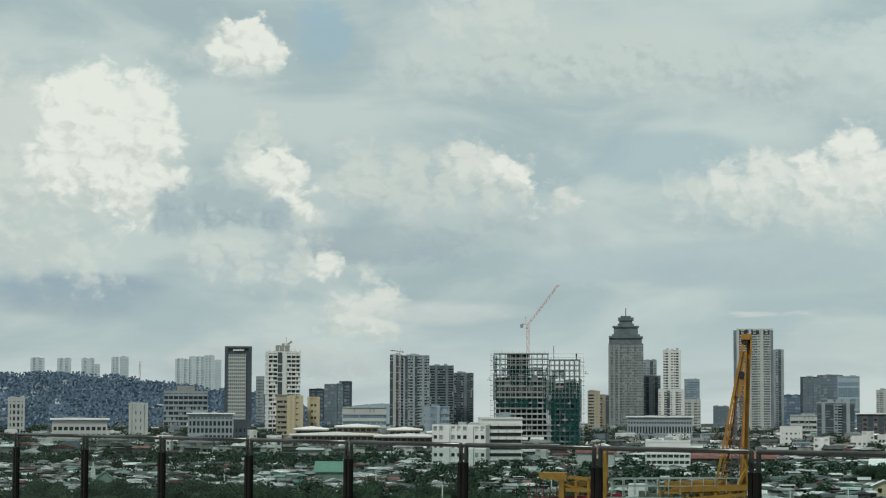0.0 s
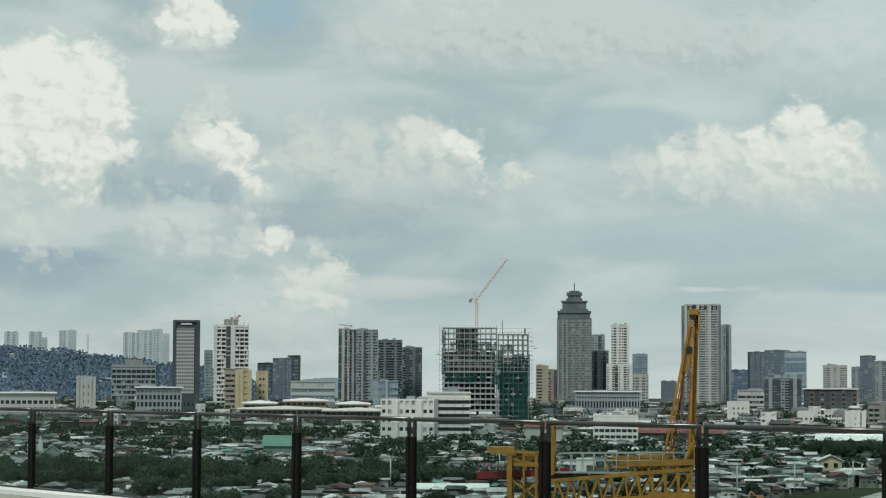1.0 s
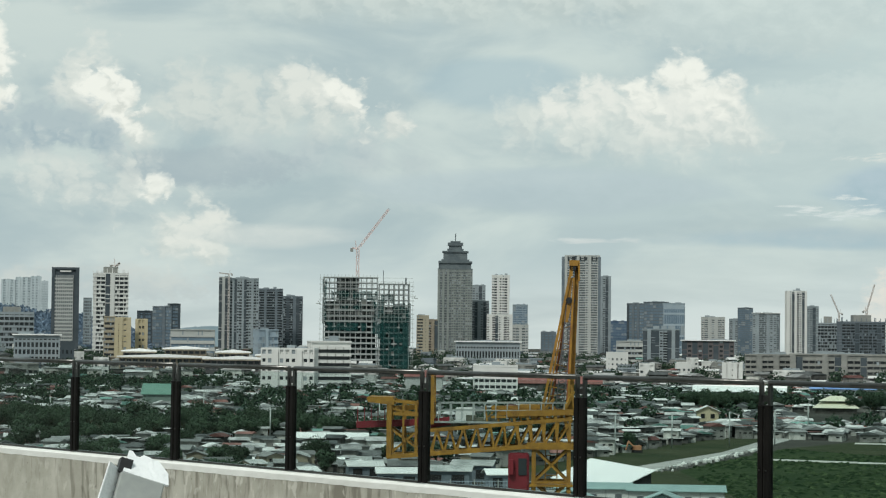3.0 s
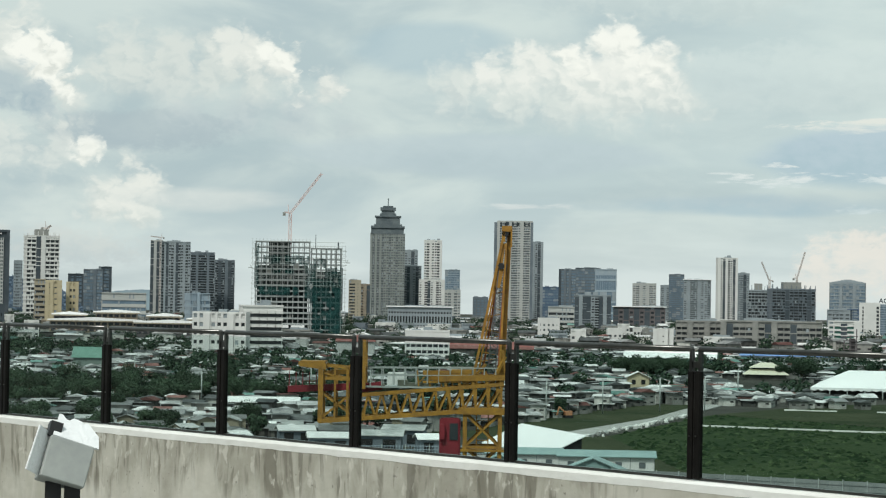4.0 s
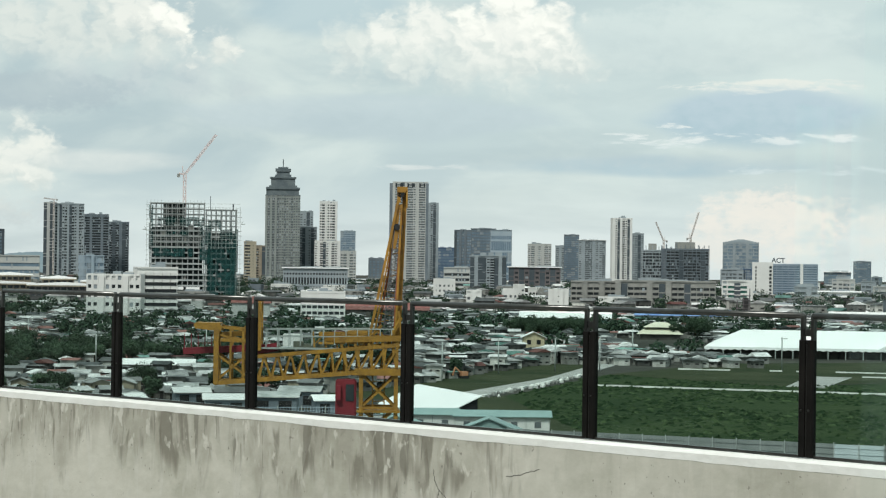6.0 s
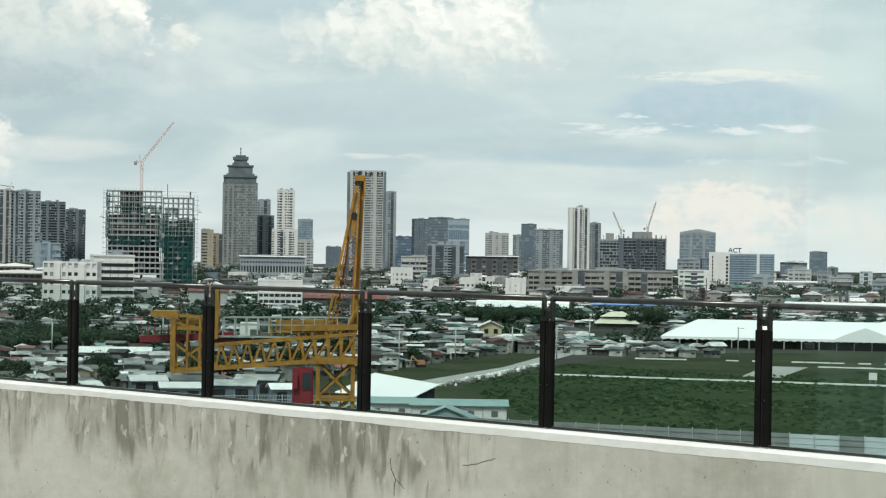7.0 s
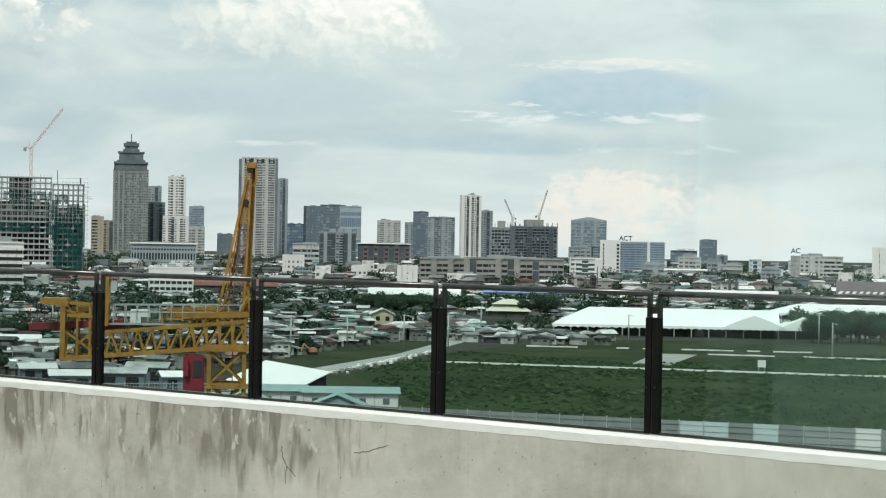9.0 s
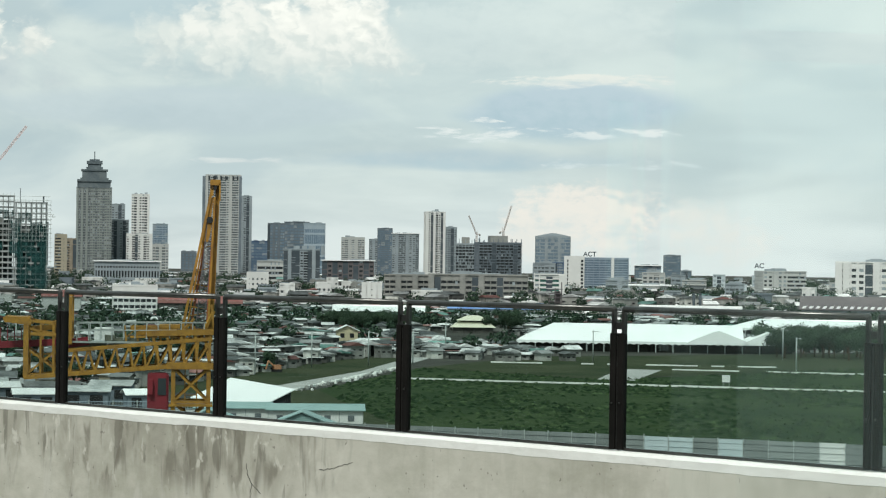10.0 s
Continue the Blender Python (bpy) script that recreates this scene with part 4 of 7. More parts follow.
tower(28.9, 3197.9, 27.2, 26.0, 77.7, -0.5, "apartment_tower", "dark grey apartment tower", 23, 5, SLATE, DARKGLASS, 0.4, 0.35, "plant", pattern="gdgWdg")
tower(-4.2, 1700.4, 14.9, 20.8, 28.7, 12.1, "office_block", "pale blue office block", 6, 6, PALEBLUE, BLUEGLASS, 0.35, 0.5, pattern="mmWmgg")
tower(-156.1, 1563.9, 30.1, 23.4, 23.6, 5.7, "office_block", "grey block with white roof edge and window grid", 5, 11, GREYWALL, DARKGLASS, 0.35, 0.35, "slab")
tower(-130.1, 1495.8, 9.0, 13.0, 19.4, 5.0, "office_block", "black-clad block in the city skyline", 4, 3, DARKWALL, DARKGLASS, 0.5, 0.5)
tower(-354.2, 1929.5, 13.8, 23.4, 35.7, 10.4, "office_block", "white and dark office block", 7, 4, PALE, DARKGLASS, 0.5, 0.4)
tower(-212.6, 1361.5, 31.8, 26.0, 20.4, 8.9, "warehouse", "long white block with flat roof", 5, 10, PALE, DARKGLASS, 0.3, 0.5, "slab")
tower(-302.3, 2732.8, 51.2, 39.0, 48.7, 6.3, "unfinished_building", "rounded grey concrete shell under construction", 8, 9, GREYWALL, DARKGLASS, 0.25, 0.4, "raw", pattern="xxxxxxxxx")
tower(-254.8, 1945.1, 15.9, 23.4, 31.3, 7.5, "office_block", "pale block with a blank wall", 5, 4, PALE, GREYGLASS, 0.8, 0.6)
tower(8.3, 1024.4, 23.4, 20.8, 19.3, -6.5, "office_block", "white office block with dark square windows", 5, 9, WHITEWALL, DARKGLASS, 0.55, 0.6, pattern="wwWwwwWww")
tower(27.3, 1102.1, 19.2, 20.8, 22.3, 4.6, "office_block", "white office block with long balconies", 7, 5, WHITEWALL, DARKGLASS, 0.08, 0.5, "plant", pattern="bbbbb")



def market_hall(x, y, yaw, roofs, label):
    """Low trading halls: wide pale roof slabs at several heights over dark openings and tan walls."""
    t = thing("shopping_centre", pose(x, y, 0, 0, 0, yaw), label, "building")
    for cx, cy, w, d, h, mat in roofs:
        b = bmesh.new()
        box(b, cx, cy, h / 2, w - 2.5, d - 2.5, h)
        part("wall", b, mat, t)
        b = bmesh.new()
        n = max(3, int(w / 3.6))
        for k in range(n):
            for z in range(1, int(h / 3.4) + 1):
                box(b, cx - w / 2 + 1.6 + (k + 0.5) * (w - 3.2) / n, cy - d / 2 + 1.2, h - z * 3.4 + 1.6, (w - 3.2) / n * 0.72, 0.3, 1.5)
        part("window_row", b, DARKGLASS, t, kind="stuff")
        b = bmesh.new()
        prism(b, [(cx - w / 2, h), (cx - w / 2, h + 0.5), (cx, h + 1.7), (cx + w / 2, h + 0.5), (cx + w / 2, h)], cy - d / 2, cy + d / 2)
        part("roof", b, WHITEROOF, t, "wide white sheet roof")
        b = bmesh.new()
        box(b, cx, cy - d / 2 - 0.1, h - 0.35, w, 0.3, 0.5)
        part("fascia", b, BEIGE, t, "cream fascia board")


market_hall(-60, 1310, 2.6, ((0, -8, 52, 14, 12.5, TAN), (-14, 8, 20, 16, 15.5, BROWN), (12, 10, 26, 16, 17.0, TAN)), "low tan trading halls with wide white roofs")
market_hall(-12, 1290, 0.8, ((-6, -8, 40, 12, 12.0, BROWN), (-9, 8, 20, 14, 15.5, TAN), (12, 8, 18, 14, 14.0, BEIGE)), "stepped trading halls with wide pale roofs")

# skyline, middle
tower(169.8, 2606.2, 13.9, 23.4, 48.3, -3.7, "apartment_tower", "beige apartment tower in the city skyline", 14, 4, BEIGE, DARKGLASS, 0.5, 0.5, pattern="ggWW")
tower(199.2, 2864.8, 12.5, 23.4, 45.7, -4.0, "apartment_tower", "brown apartment tower in the city skyline", 14, 3, TAN, DARKGLASS, 0.5, 0.5, pattern="gWd")
tower(290.2, 3248.8, 18.9, 23.4, 97.3, -5.1, "apartment_tower", "pale grey tower in the city skyline", 28, 4, GREYWALL, GREYGLASS, 0.5, 0.4, pattern="wwdw")
tower(275.3, 3054.3, 22.9, 23.4, 72.3, -5.2, "apartment_tower", "dark grey tower in the city skyline", 22, 5, GREYWALL, GREYGLASS, 0.4, 0.35, pattern="gdWwdg")
tower(295.1, 2985.9, 23.1, 20.8, 104.7, -5.6, "apartment_tower", "white apartment tower with dark top floor", 30, 4, WHITEWALL, DARKGLASS, 0.5, 0.45, "plant", pattern="wbWwwbW")
tower(287.7, 2920.0, 32.4, 18.2, 53.4, -5.6, "apartment_tower", "white shoulder block of an apartment tower", 18, 8, WHITEWALL, DARKGLASS, 0.5, 0.35, pattern="wWbdwWbwW")
tower(362.3, 3372.3, 22.0, 23.4, 72.4, -6.1, "office_tower", "blue glass office tower", 22, 5, PALEBLUE, BLUEGLASS, 0.2, 0.25, pattern="mmgmm")
tower(293.4, 2726.0, 19.0, 23.4, 39.7, -6.1, "apartment_tower", "pale green apartment block", 12, 4, PALE, GREYGLASS, 0.5, 0.45, pattern="wgWgw")
tower(170.5, 1823.8, 50.5, 23.4, 21.5, -5.3, "office_block", "long concrete block with columns and flat roof", 3, 22, GREYWALL, DARKGLASS, 0.4, 0.3, "slab")
tower(96.2, 992.4, 19.0, 18.2, 13.1, -5.5, "office_block", "white low block with long windows", 5, 8, WHITEWALL, DARKGLASS, 0.15, 0.5)
tower(388.3, 3238.5, 21.8, 23.4, 33.0, -6.8, "office_block", "blue-grey office block in the city skyline", 9, 4, SLATE, BLUEGLASS, 0.4, 0.4)
tower(383.3, 2849.9, 43.9, 31.2, 127.5, -7.7, "apartment_tower", "tall pale apartment tower with dark recessed side", 42, 11, PALE, GREYGLASS, 0.45, 0.35, "arches", pattern="WggdWggwWggW")
tower(426.7, 2962.0, 17.8, 31.2, 104.3, -8.2, "apartment_tower", "grey apartment tower with a dark slot", 38, 3, GREYWALL, DARKGLASS, 0.6, 0.25, pattern="dWwdW")
tower(485.9, 3226.6, 23.2, 26.0, 48.9, -8.6, "office_tower", "deep blue glass office block", 12, 6, DARKBLUE, BLUEGLASS, 0.15, 0.2, pattern="mmmmmm")
tower(468.6, 2966.2, 22.7, 26.0, 70.1, -9.0, "office_tower", "dark slate office tower", 18, 6, SLATE, BLUEGLASS, 0.3, 0.25, pattern="dgWgWgg")
tower(505.3, 3026.1, 33.3, 26.0, 73.2, -9.5, "office_tower", "slate glass office tower", 18, 7, SLATE, BLUEGLASS, 0.25, 0.25, pattern="mmmmmmmm")
tower(506.2, 2894.1, 27.0, 26.0, 69.8, -9.9, "office_tower", "blue glass office tower with pale floor bands", 5, 5, PALEBLUE, BLUEGLASS, 0.15, 0.18, pattern="mmmmm")
tower(327.5, 1934.2, 30.4, 23.4, 33.2, -9.6, "apartment_tower", "grey apartment tower with white fins", 15, 6, GREYWALL, DARKGLASS, 0.35, 0.2, "plant", pattern="dWddwbdWd")
tower(321.0, 2065.6, 23.7, 20.8, 22.7, -8.8, "office_block", "white office block with window bands", 5, 8, PALE, DARKGLASS, 0.1, 0.5, pattern="gggggggg")
tower(223.1, 1487.5, 14.2, 18.2, 16.1, -8.5, "office_block", "white apartment block in the city skyline", 5, 5, WHITEWALL, GREYGLASS, 0.6, 0.6)

# skyline, east part
tower(390.6, 2056.2, 46.6, 26.0, 24.2, -10.8, "office_block", "dark brown office block with flat white roof", 6, 10, BROWN, DARKGLASS, 0.3, 0.3, "slab", pattern="dwdwdwdwdw")
tower(639.7, 3330.8, 34.6, 23.4, 57.0, -10.9, "apartment_tower", "pale apartment tower in the city skyline", 18, 6, PALE, GREYGLASS, 0.5, 0.45, "plant", pattern="wgWwWgw")
tower(695.0, 3452.4, 14.5, 23.4, 56.0, -11.4, "apartment_tower", "pale grey apartment tower", 18, 3, GREYWALL, GREYGLASS, 0.5, 0.45, pattern="gWg")
tower(632.8, 3067.1, 20.5, 23.4, 67.4, -11.7, "apartment_tower", "dark grey-blue tower in the city skyline", 26, 4, SLATE, BLUEGLASS, 0.45, 0.3, pattern="gmmg")
tower(632.7, 2934.3, 35.0, 23.4, 59.4, -12.2, "apartment_tower", "grey apartment tower with broad roof", 22, 6, GREYWALL, GREYGLASS, 0.45, 0.3, "slab", pattern="wWggWwwg")
tower(553.2, 2419.2, 21.2, 23.4, 76.9, -6.9, "apartment_tower", "white apartment tower with dark window columns", 32, 6, WHITEWALL, DARKGLASS, 0.5, 0.3, "plant", pattern="WwdWgwdW")
tower(630.3, 2668.3, 14.0, 23.4, 64.6, -13.3, "apartment_tower", "grey apartment tower in the city skyline", 26, 3, GREYWALL, GREYGLASS, 0.5, 0.4, pattern="wgdw")
tower(524.4, 2158.9, 19.4, 23.4, 42.3, -13.7, "unfinished_building", "grey concrete tower under construction", 14, 6, GREYWALL, DARKGLASS, 0.15, 0.3, "raw", pattern="xxxxxx")
tower(539.1, 2092.3, 40.2, 31.2, 43.3, -4.4, "unfinished_building", "dark concrete tower under construction behind scaffolding", 16, 9, SLATE, DARKGLASS, 0.3, 0.3, "raw", pattern="xgxdxgxxdx")
tower(747.6, 2640.5, 41.9, 28.6, 56.2, -15.8, "office_tower", "curved grey-blue glass tower", 14, 12, GREYWALL, BLUEGLASS, 0.35, 0.25, "domed", pattern="mgmWmmmWmgm")
tower(625.1, 2199.6, 24.4, 23.4, 24.6, -15.9, "office_block", "dark blue office block", 9, 5, DARKBLUE, BLUEGLASS, 0.2, 0.3, pattern="mmdmm")
tower(537.5, 1753.8, 41.1, 28.6, 29.8, -17.0, "office_building", "blue glass office building with white corner wall", 16, 9, BLUEWALL, BLUEGLASS, 0.04, 0.3, "corner")
tower(813.7, 2481.7, 29.6, 23.4, 22.7, -18.2, "office_block", "grey office block in the city skyline", 9, 6, SLATE, BLUEGLASS, 0.25, 0.2, "slab", pattern="mmgmmg")
tower(964.7, 2842.5, 22.4, 23.4, 35.7, -18.7, "office_tower", "blue-grey office tower in the city skyline", 18, 5, SLATE, BLUEGLASS, 0.35, 0.2, pattern="gmmg")
tower(1024.2, 2958.1, 14.3, 20.8, 15.9, -19.1, "office_block", "grey office block in the city skyline", 12, 3, GREYWALL, BLUEGLASS, 0.4, 0.3, pattern="gdg")
tower(530.8, 1616.8, 30.7, 23.4, 9.5, -18.2, "office_block", "low block with white roof and dark window band", 3, 9, PALE, BLUEGLASS, 0.15, 0.4, "slab")
tower(520.0, 1407.0, 12.4, 12.0, 12.9, -20.3, "office_block", "pale grey block in the city skyline", 5, 4, GREYWALL, GREYGLASS, 0.4, 0.4, pattern="wgww")
tower(621.5, 1586.9, 32.0, 28.6, 20.7, -7.4, "office_building", "pale concrete office building with square windows", 7, 8, PALE, DARKGLASS, 0.5, 0.5, "plant", pattern="wwWwwgggg")
tower(632.8, 1441.5, 54.0, 28.6, 28.0, -23.7, "apartment_block", "white apartment block with dark window columns", 7, 8, WHITEWALL, DARKGLASS, 0.55, 0.4, "plant", pattern="WWwwdWwwdWW")
# walls keyed h take the colours with haze painted in
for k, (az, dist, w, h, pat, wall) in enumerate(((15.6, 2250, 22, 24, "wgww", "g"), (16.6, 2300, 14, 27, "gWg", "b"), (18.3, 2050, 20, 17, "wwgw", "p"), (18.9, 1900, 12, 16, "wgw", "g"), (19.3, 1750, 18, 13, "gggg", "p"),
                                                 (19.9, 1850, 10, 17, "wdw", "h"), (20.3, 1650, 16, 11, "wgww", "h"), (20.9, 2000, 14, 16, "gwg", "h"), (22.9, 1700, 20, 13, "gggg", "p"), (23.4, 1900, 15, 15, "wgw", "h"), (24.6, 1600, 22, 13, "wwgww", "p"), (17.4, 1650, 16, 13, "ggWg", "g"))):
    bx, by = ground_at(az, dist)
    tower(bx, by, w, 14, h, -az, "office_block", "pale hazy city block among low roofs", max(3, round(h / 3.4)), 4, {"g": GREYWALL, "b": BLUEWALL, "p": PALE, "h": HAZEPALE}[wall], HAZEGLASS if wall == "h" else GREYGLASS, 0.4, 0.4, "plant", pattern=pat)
tower(278.0, 1284.6, 25.4, 28.6, 17.1, -12.2, "car_park", "bare concrete car park with open decks", 6, 8, CONCRETE, DARKGLASS, 0.5, 0.5, pattern="xxWxxWxx")
tower(311.5, 1251.4, 55.0, 31.2, 17.8, -14.0, "car_park", "long bare concrete car park with open decks", 6, 13, CONCRETE, DARKGLASS, 0.25, 0.5, "", pattern="WdxxgWxdWxxdxgxx")
tower(407.9, 1447.7, 20.0, 18.2, 17.4, -15.7, "office_block", "white block with green window bands", 6, 5, WHITEWALL, GREENGLASS, 0.3, 0.45, pattern="wgdgW")
tower(231.8, 1154.8, 10.3, 15.6, 13.5, -11.3, "office_block", "plain white block in the city skyline", 5, 3, WHITEWALL, DARKGLASS, 0.8, 0.8)



def lattice(b, a, c, width, n, t):
    """A square lattice boom from a to c."""
    a, c = Vector(a), Vector(c)
    d = (c - a).normalized()
    up = Vector((0, 1, 0)) if abs(d.y) < 0.9 else Vector((0, 0, 1))
    s = d.cross(up).normalized() * width / 2
    u = s.cross(d).normalized() * width / 2
    cor = (s + u, s - u, -s - u, u - s)
    for q in cor:
        beam(b, a + q, c + q, t)
    for k in range(n):
        p, r = a + (c - a) * k / n, a + (c - a) * (k + 1) / n
        for i in range(4):
            beam(b, p + cor[i], r + cor[(i + 1) % 4], t * 0.6)
            beam(b, p + cor[i], p + cor[(i + 1) % 4], t * 0.6)


def site_crane(x, y, z, mast, lean_x, lean_z, size, label, material=STEEL):
    """A slim far tower crane: lattice mast, raised jib, short counter jib with its weight."""
    c = thing("tower_crane", pose(x, y, 0), label, "crane", "cranes on far sites")
    b = bmesh.new()
    lattice(b, (0, 0, 0), (0, 0, z + mast), size, 14, size * 0.28)
    part("mast", b, material, c)
    b = bmesh.new()
    lattice(b, (0, 0, z + mast), (lean_x, 0, z + mast + lean_z), size * 0.7, 12, size * 0.24)
    part("jib", b, material, c)
    b = bmesh.new()
    k = -1 if lean_x > 0 else 1
    beam(b, (0, 0, z + mast), (k * size * 2.2, 0, z + mast + 0.6), size * 0.6)
    part("counter_jib", b, material, c)
    b = bmesh.new()
    box(b, k * size * 2.3, 0, z + mast - 0.6, size * 1.1, size, size * 1.3)
    part("counterweight", b, CONCRETE, c)
    b = bmesh.new()
    beam(b, (k * size * 0.6, 0, z + mast), (k * size * 0.9, 0, z + mast + size * 3.2), size * 0.3)
    part("mast_head", b, material, c)
    return c


site_crane(48.3, 1316, 60.4, 14.5, 17.5, 23, 1.5, "red and white tower crane over an open concrete frame", surface("crane_red_white", (0.55, 0.40, 0.38), (0.62, 0.56, 0.54), 0.6, 0.6))
site_crane(-53, 2855, 93, 6, -12, 1.5, 1.6, "small tower crane on an apartment tower")
site_crane(-152, 2280, 86, 5, 3.5, 3, 2.2, "small tower crane on a white tower")
site_crane(533, 2150, 42, 9, -8, 18, 1.3, "slim tower crane with raised jib on a concrete shell")
site_crane(549, 2110, 43, 10, 7.5, 25, 1.4, "slim tower crane with raised jib behind scaffolding")


def concrete_frame():
    f = thing("unfinished_building", pose(44.5, 1315, 0, 0, 0, -2), "open concrete frame under construction with green safety nets", "building")
    NEWC = surface("new_concrete", (0.28, 0.31, 0.305), (0.37, 0.395, 0.385), 0.1)
    rng = random.Random(8)
    for name, cx, w, h, floors, bays, full in (("frame_front", 0.0, 31.0, 58.5, 19, 10, 15), ("frame_side", 24.6, 17.6, 55.0, 18, 6, 14)):
        b = bmesh.new()
        for k in range(1, floors + 1):
            z = k * h / floors
            box(b, cx, 0, z, w, 24, 0.42)
            box(b, cx, -11.9, z - 0.1, w, 0.5, 0.95 if k <= full else 0.55)
        for i in range(bays + 1):
            for j in range(5):
                box(b, cx - w / 2 + 0.4 + i * (w - 0.8) / bays, -11.5 + j * 5.8, h / 2, 0.5, 0.5, h)
        part(name, b, NEWC, f, "bare concrete slabs and columns")
        b = bmesh.new()
        for k in range(full):
            z0 = k * h / floors
            for i in range(bays):
                x = cx - w / 2 + 0.4 + (i + 0.5) * (w - 0.8) / bays
                if rng.random() < 0.08:
                    box(b, x, -11.2, z0 + 1.5, (w - 0.8) / bays * rng.choice((0.4, 0.8)), 0.2, 2.4)
        part("infill_wall", b, CONCRETE, f, "first grey infill walls", "stuff")
    # core boxes in near-black: the shade inside the open floors, put into colour
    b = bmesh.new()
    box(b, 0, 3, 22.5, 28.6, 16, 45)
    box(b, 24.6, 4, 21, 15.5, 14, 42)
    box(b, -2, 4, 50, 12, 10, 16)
    part("core", b, surface("painted_interior_shade", (0.030, 0.045, 0.045), (0.06, 0.08, 0.078), 0.3, 0.9), f)
    for x0, x1, z0, z1 in ((17.0, 33.9, 4, 38), (24, 33.9, 38, 44), (-11, 15.2, 46.0, 50.6), (-13, 9, 28.5, 33.0), (-14, 15, 4, 8.5), (17, 24, 44, 49), (-15.8, -13.5, 32, 57), (-6, 6, 40.5, 43), (12.5, 18.5, 24, 46), (-15, -9, 17, 20)):
        b = bmesh.new()
        n = max(3, int((x1 - x0) / 1.5))
        m = max(2, int((z1 - z0) / 2.5))
        g = [[b.verts.new((x0 + (x1 - x0) * i / n, -12.8 + rng.uniform(-0.25, 0.25), z0 + (z1 - z0) * k / m + rng.uniform(-0.4, 0.4))) for i in range(n + 1)] for k in range(m + 1)]
        for k in range(m):
            for i in range(n):
                if rng.random() > 0.13:
                    b.faces.new([g[k][i], g[k][i + 1], g[k + 1][i + 1], g[k + 1][i]])
        ob = part("safety_net", b, NET, f, "sagging green safety net")
        ob.modifiers.new("thick", "SOLIDIFY").thickness = 0.06
    b = bmesh.new()
    for k in range(12):
        beam(b, (-17.0, -13.2, 34 + k * 2.2), (35, -13.2, 34 + k * 2.2), 0.15)
    for k in range(27):
        beam(b, (-17 + k * 2.0, -13.2, 4 if k < 2 or k > 24 else 33), (-17 + k * 2.0, -13.2, 60 if k < 17 else 56.5), 0.15)
    for k in range(20):
        beam(b, (-17.6, -13.2, 4 + k * 2.8), (-14.8, -13.2, 4 + k * 2.8), 0.25)
        beam(b, (33.4, -13.2, 4 + k * 2.6), (35.8, -13.2, 4 + k * 2.6), 0.25)
    part("scaffold", b, GALV, f, "thin scaffold tubes", "stuff")
    for px, pz in ((-18.2, 43.5), (36.6, 47.0)):
        b = bmesh.new()
        box(b, px, -13, pz, 2.2, 1.6, 0.4)
        beam(b, (px + (1.0 if px < 0 else -1.0), -13, pz), (px, -13, pz + 1.6), 0.3)
        part("loading_deck", b, GALV, f, "small jutting loading deck")
    b = bmesh.new()
    for k in range(3):
        box(b, -9 + k * 9.0, -13.0, 10.8, 7.6, 0.6, 1.5)
    part("site_tarp", b, WHITEROOF, f, "white tarpaulin")
    b = bmesh.new()
    beam(b, (18.3, -12, 55), (18.3, -12, 62.5), 0.35)
    beam(b, (31, -12, 55), (31.0, -12, 58.5), 0.8)
    part("hoist_mast", b, DARKWALL, f, "dark hoist mast")


concrete_frame()


CROWNM = surface("weathered_crown_cladding", (0.085, 0.105, 0.115), (0.15, 0.175, 0.18), 0.09, 0.8)


def spire_tower():
    t = tower(236.5, 2994, 44.9, 36, 111.9, -4.5, "landmark_tower", "tall grey tower with stepped crown and spire", 34, 14, STONEWALL, GREYGLASS, 0.45, 0.3, pattern="WgWgWgwwgwwgwww")
    b = bmesh.new()
    for w, z0, z1 in ((40, 107, 120), (45, 111.5, 113), (43.5, 120, 122.5), (36, 122.5, 125), (31, 125, 134), (34, 134, 136), (21, 136, 139), (17, 139, 143), (20, 143, 147), (13, 147, 149)):
        box(b, 0, 0, (z0 + z1) / 2, w, w * 0.8, z1 - z0)
    box(b, -20, -14, 117, 3, 3, 12)
    box(b, 19, -14, 116, 3, 3, 9)
    part("crown", b, CROWNM, t, "dark stepped crown")
    b = bmesh.new()
    beam(b, (0, 0, 144), (0, 0, 159), 1.3)
    beam(b, (-7, 0, 141), (6, 0, 148), 1.0)
    part("spire", b, CROWNM, t)


spire_tower()


def letters(text, m, size, label, material=DARKWALL):
    cu = bpy.data.curves.new("sign", "FONT")
    cu.body, cu.size, cu.extrude, cu.align_x = text, size, 0.3, "CENTER"
    cu.offset = 0.12
    ob = new("roof_sign", cu)
    dg = bpy.context.evaluated_depsgraph_get()
    me = bpy.data.meshes.new_from_object(ob.evaluated_get(dg))
    bpy.data.objects.remove(ob)
    me.materials.clear()
    me.materials.append(material)
    ob = new("roof_sign", me)
    ob.matrix_basis = m
    return tagged(ob, label, "sign")


letters("ACT", pose(524, 1744, 30.6, 90, 0, -16.8), 5.2, "dark roof sign letters on the blue glass building")
letters("AC", pose(604.5, 1585, 23.4, 90, 0, -21), 5.0, "dark roof sign letters on the pale office building")

# radio mast on the ridge
radio = thing("radio_mast", pose(-590, 4520, 0), "slim lattice radio mast on the ridge", "mast")
b = bmesh.new()
lattice(b, (0, 0, 0), (0, 0, 121), 2.6, 30, 0.45)
part("mast", b, STEEL, radio)


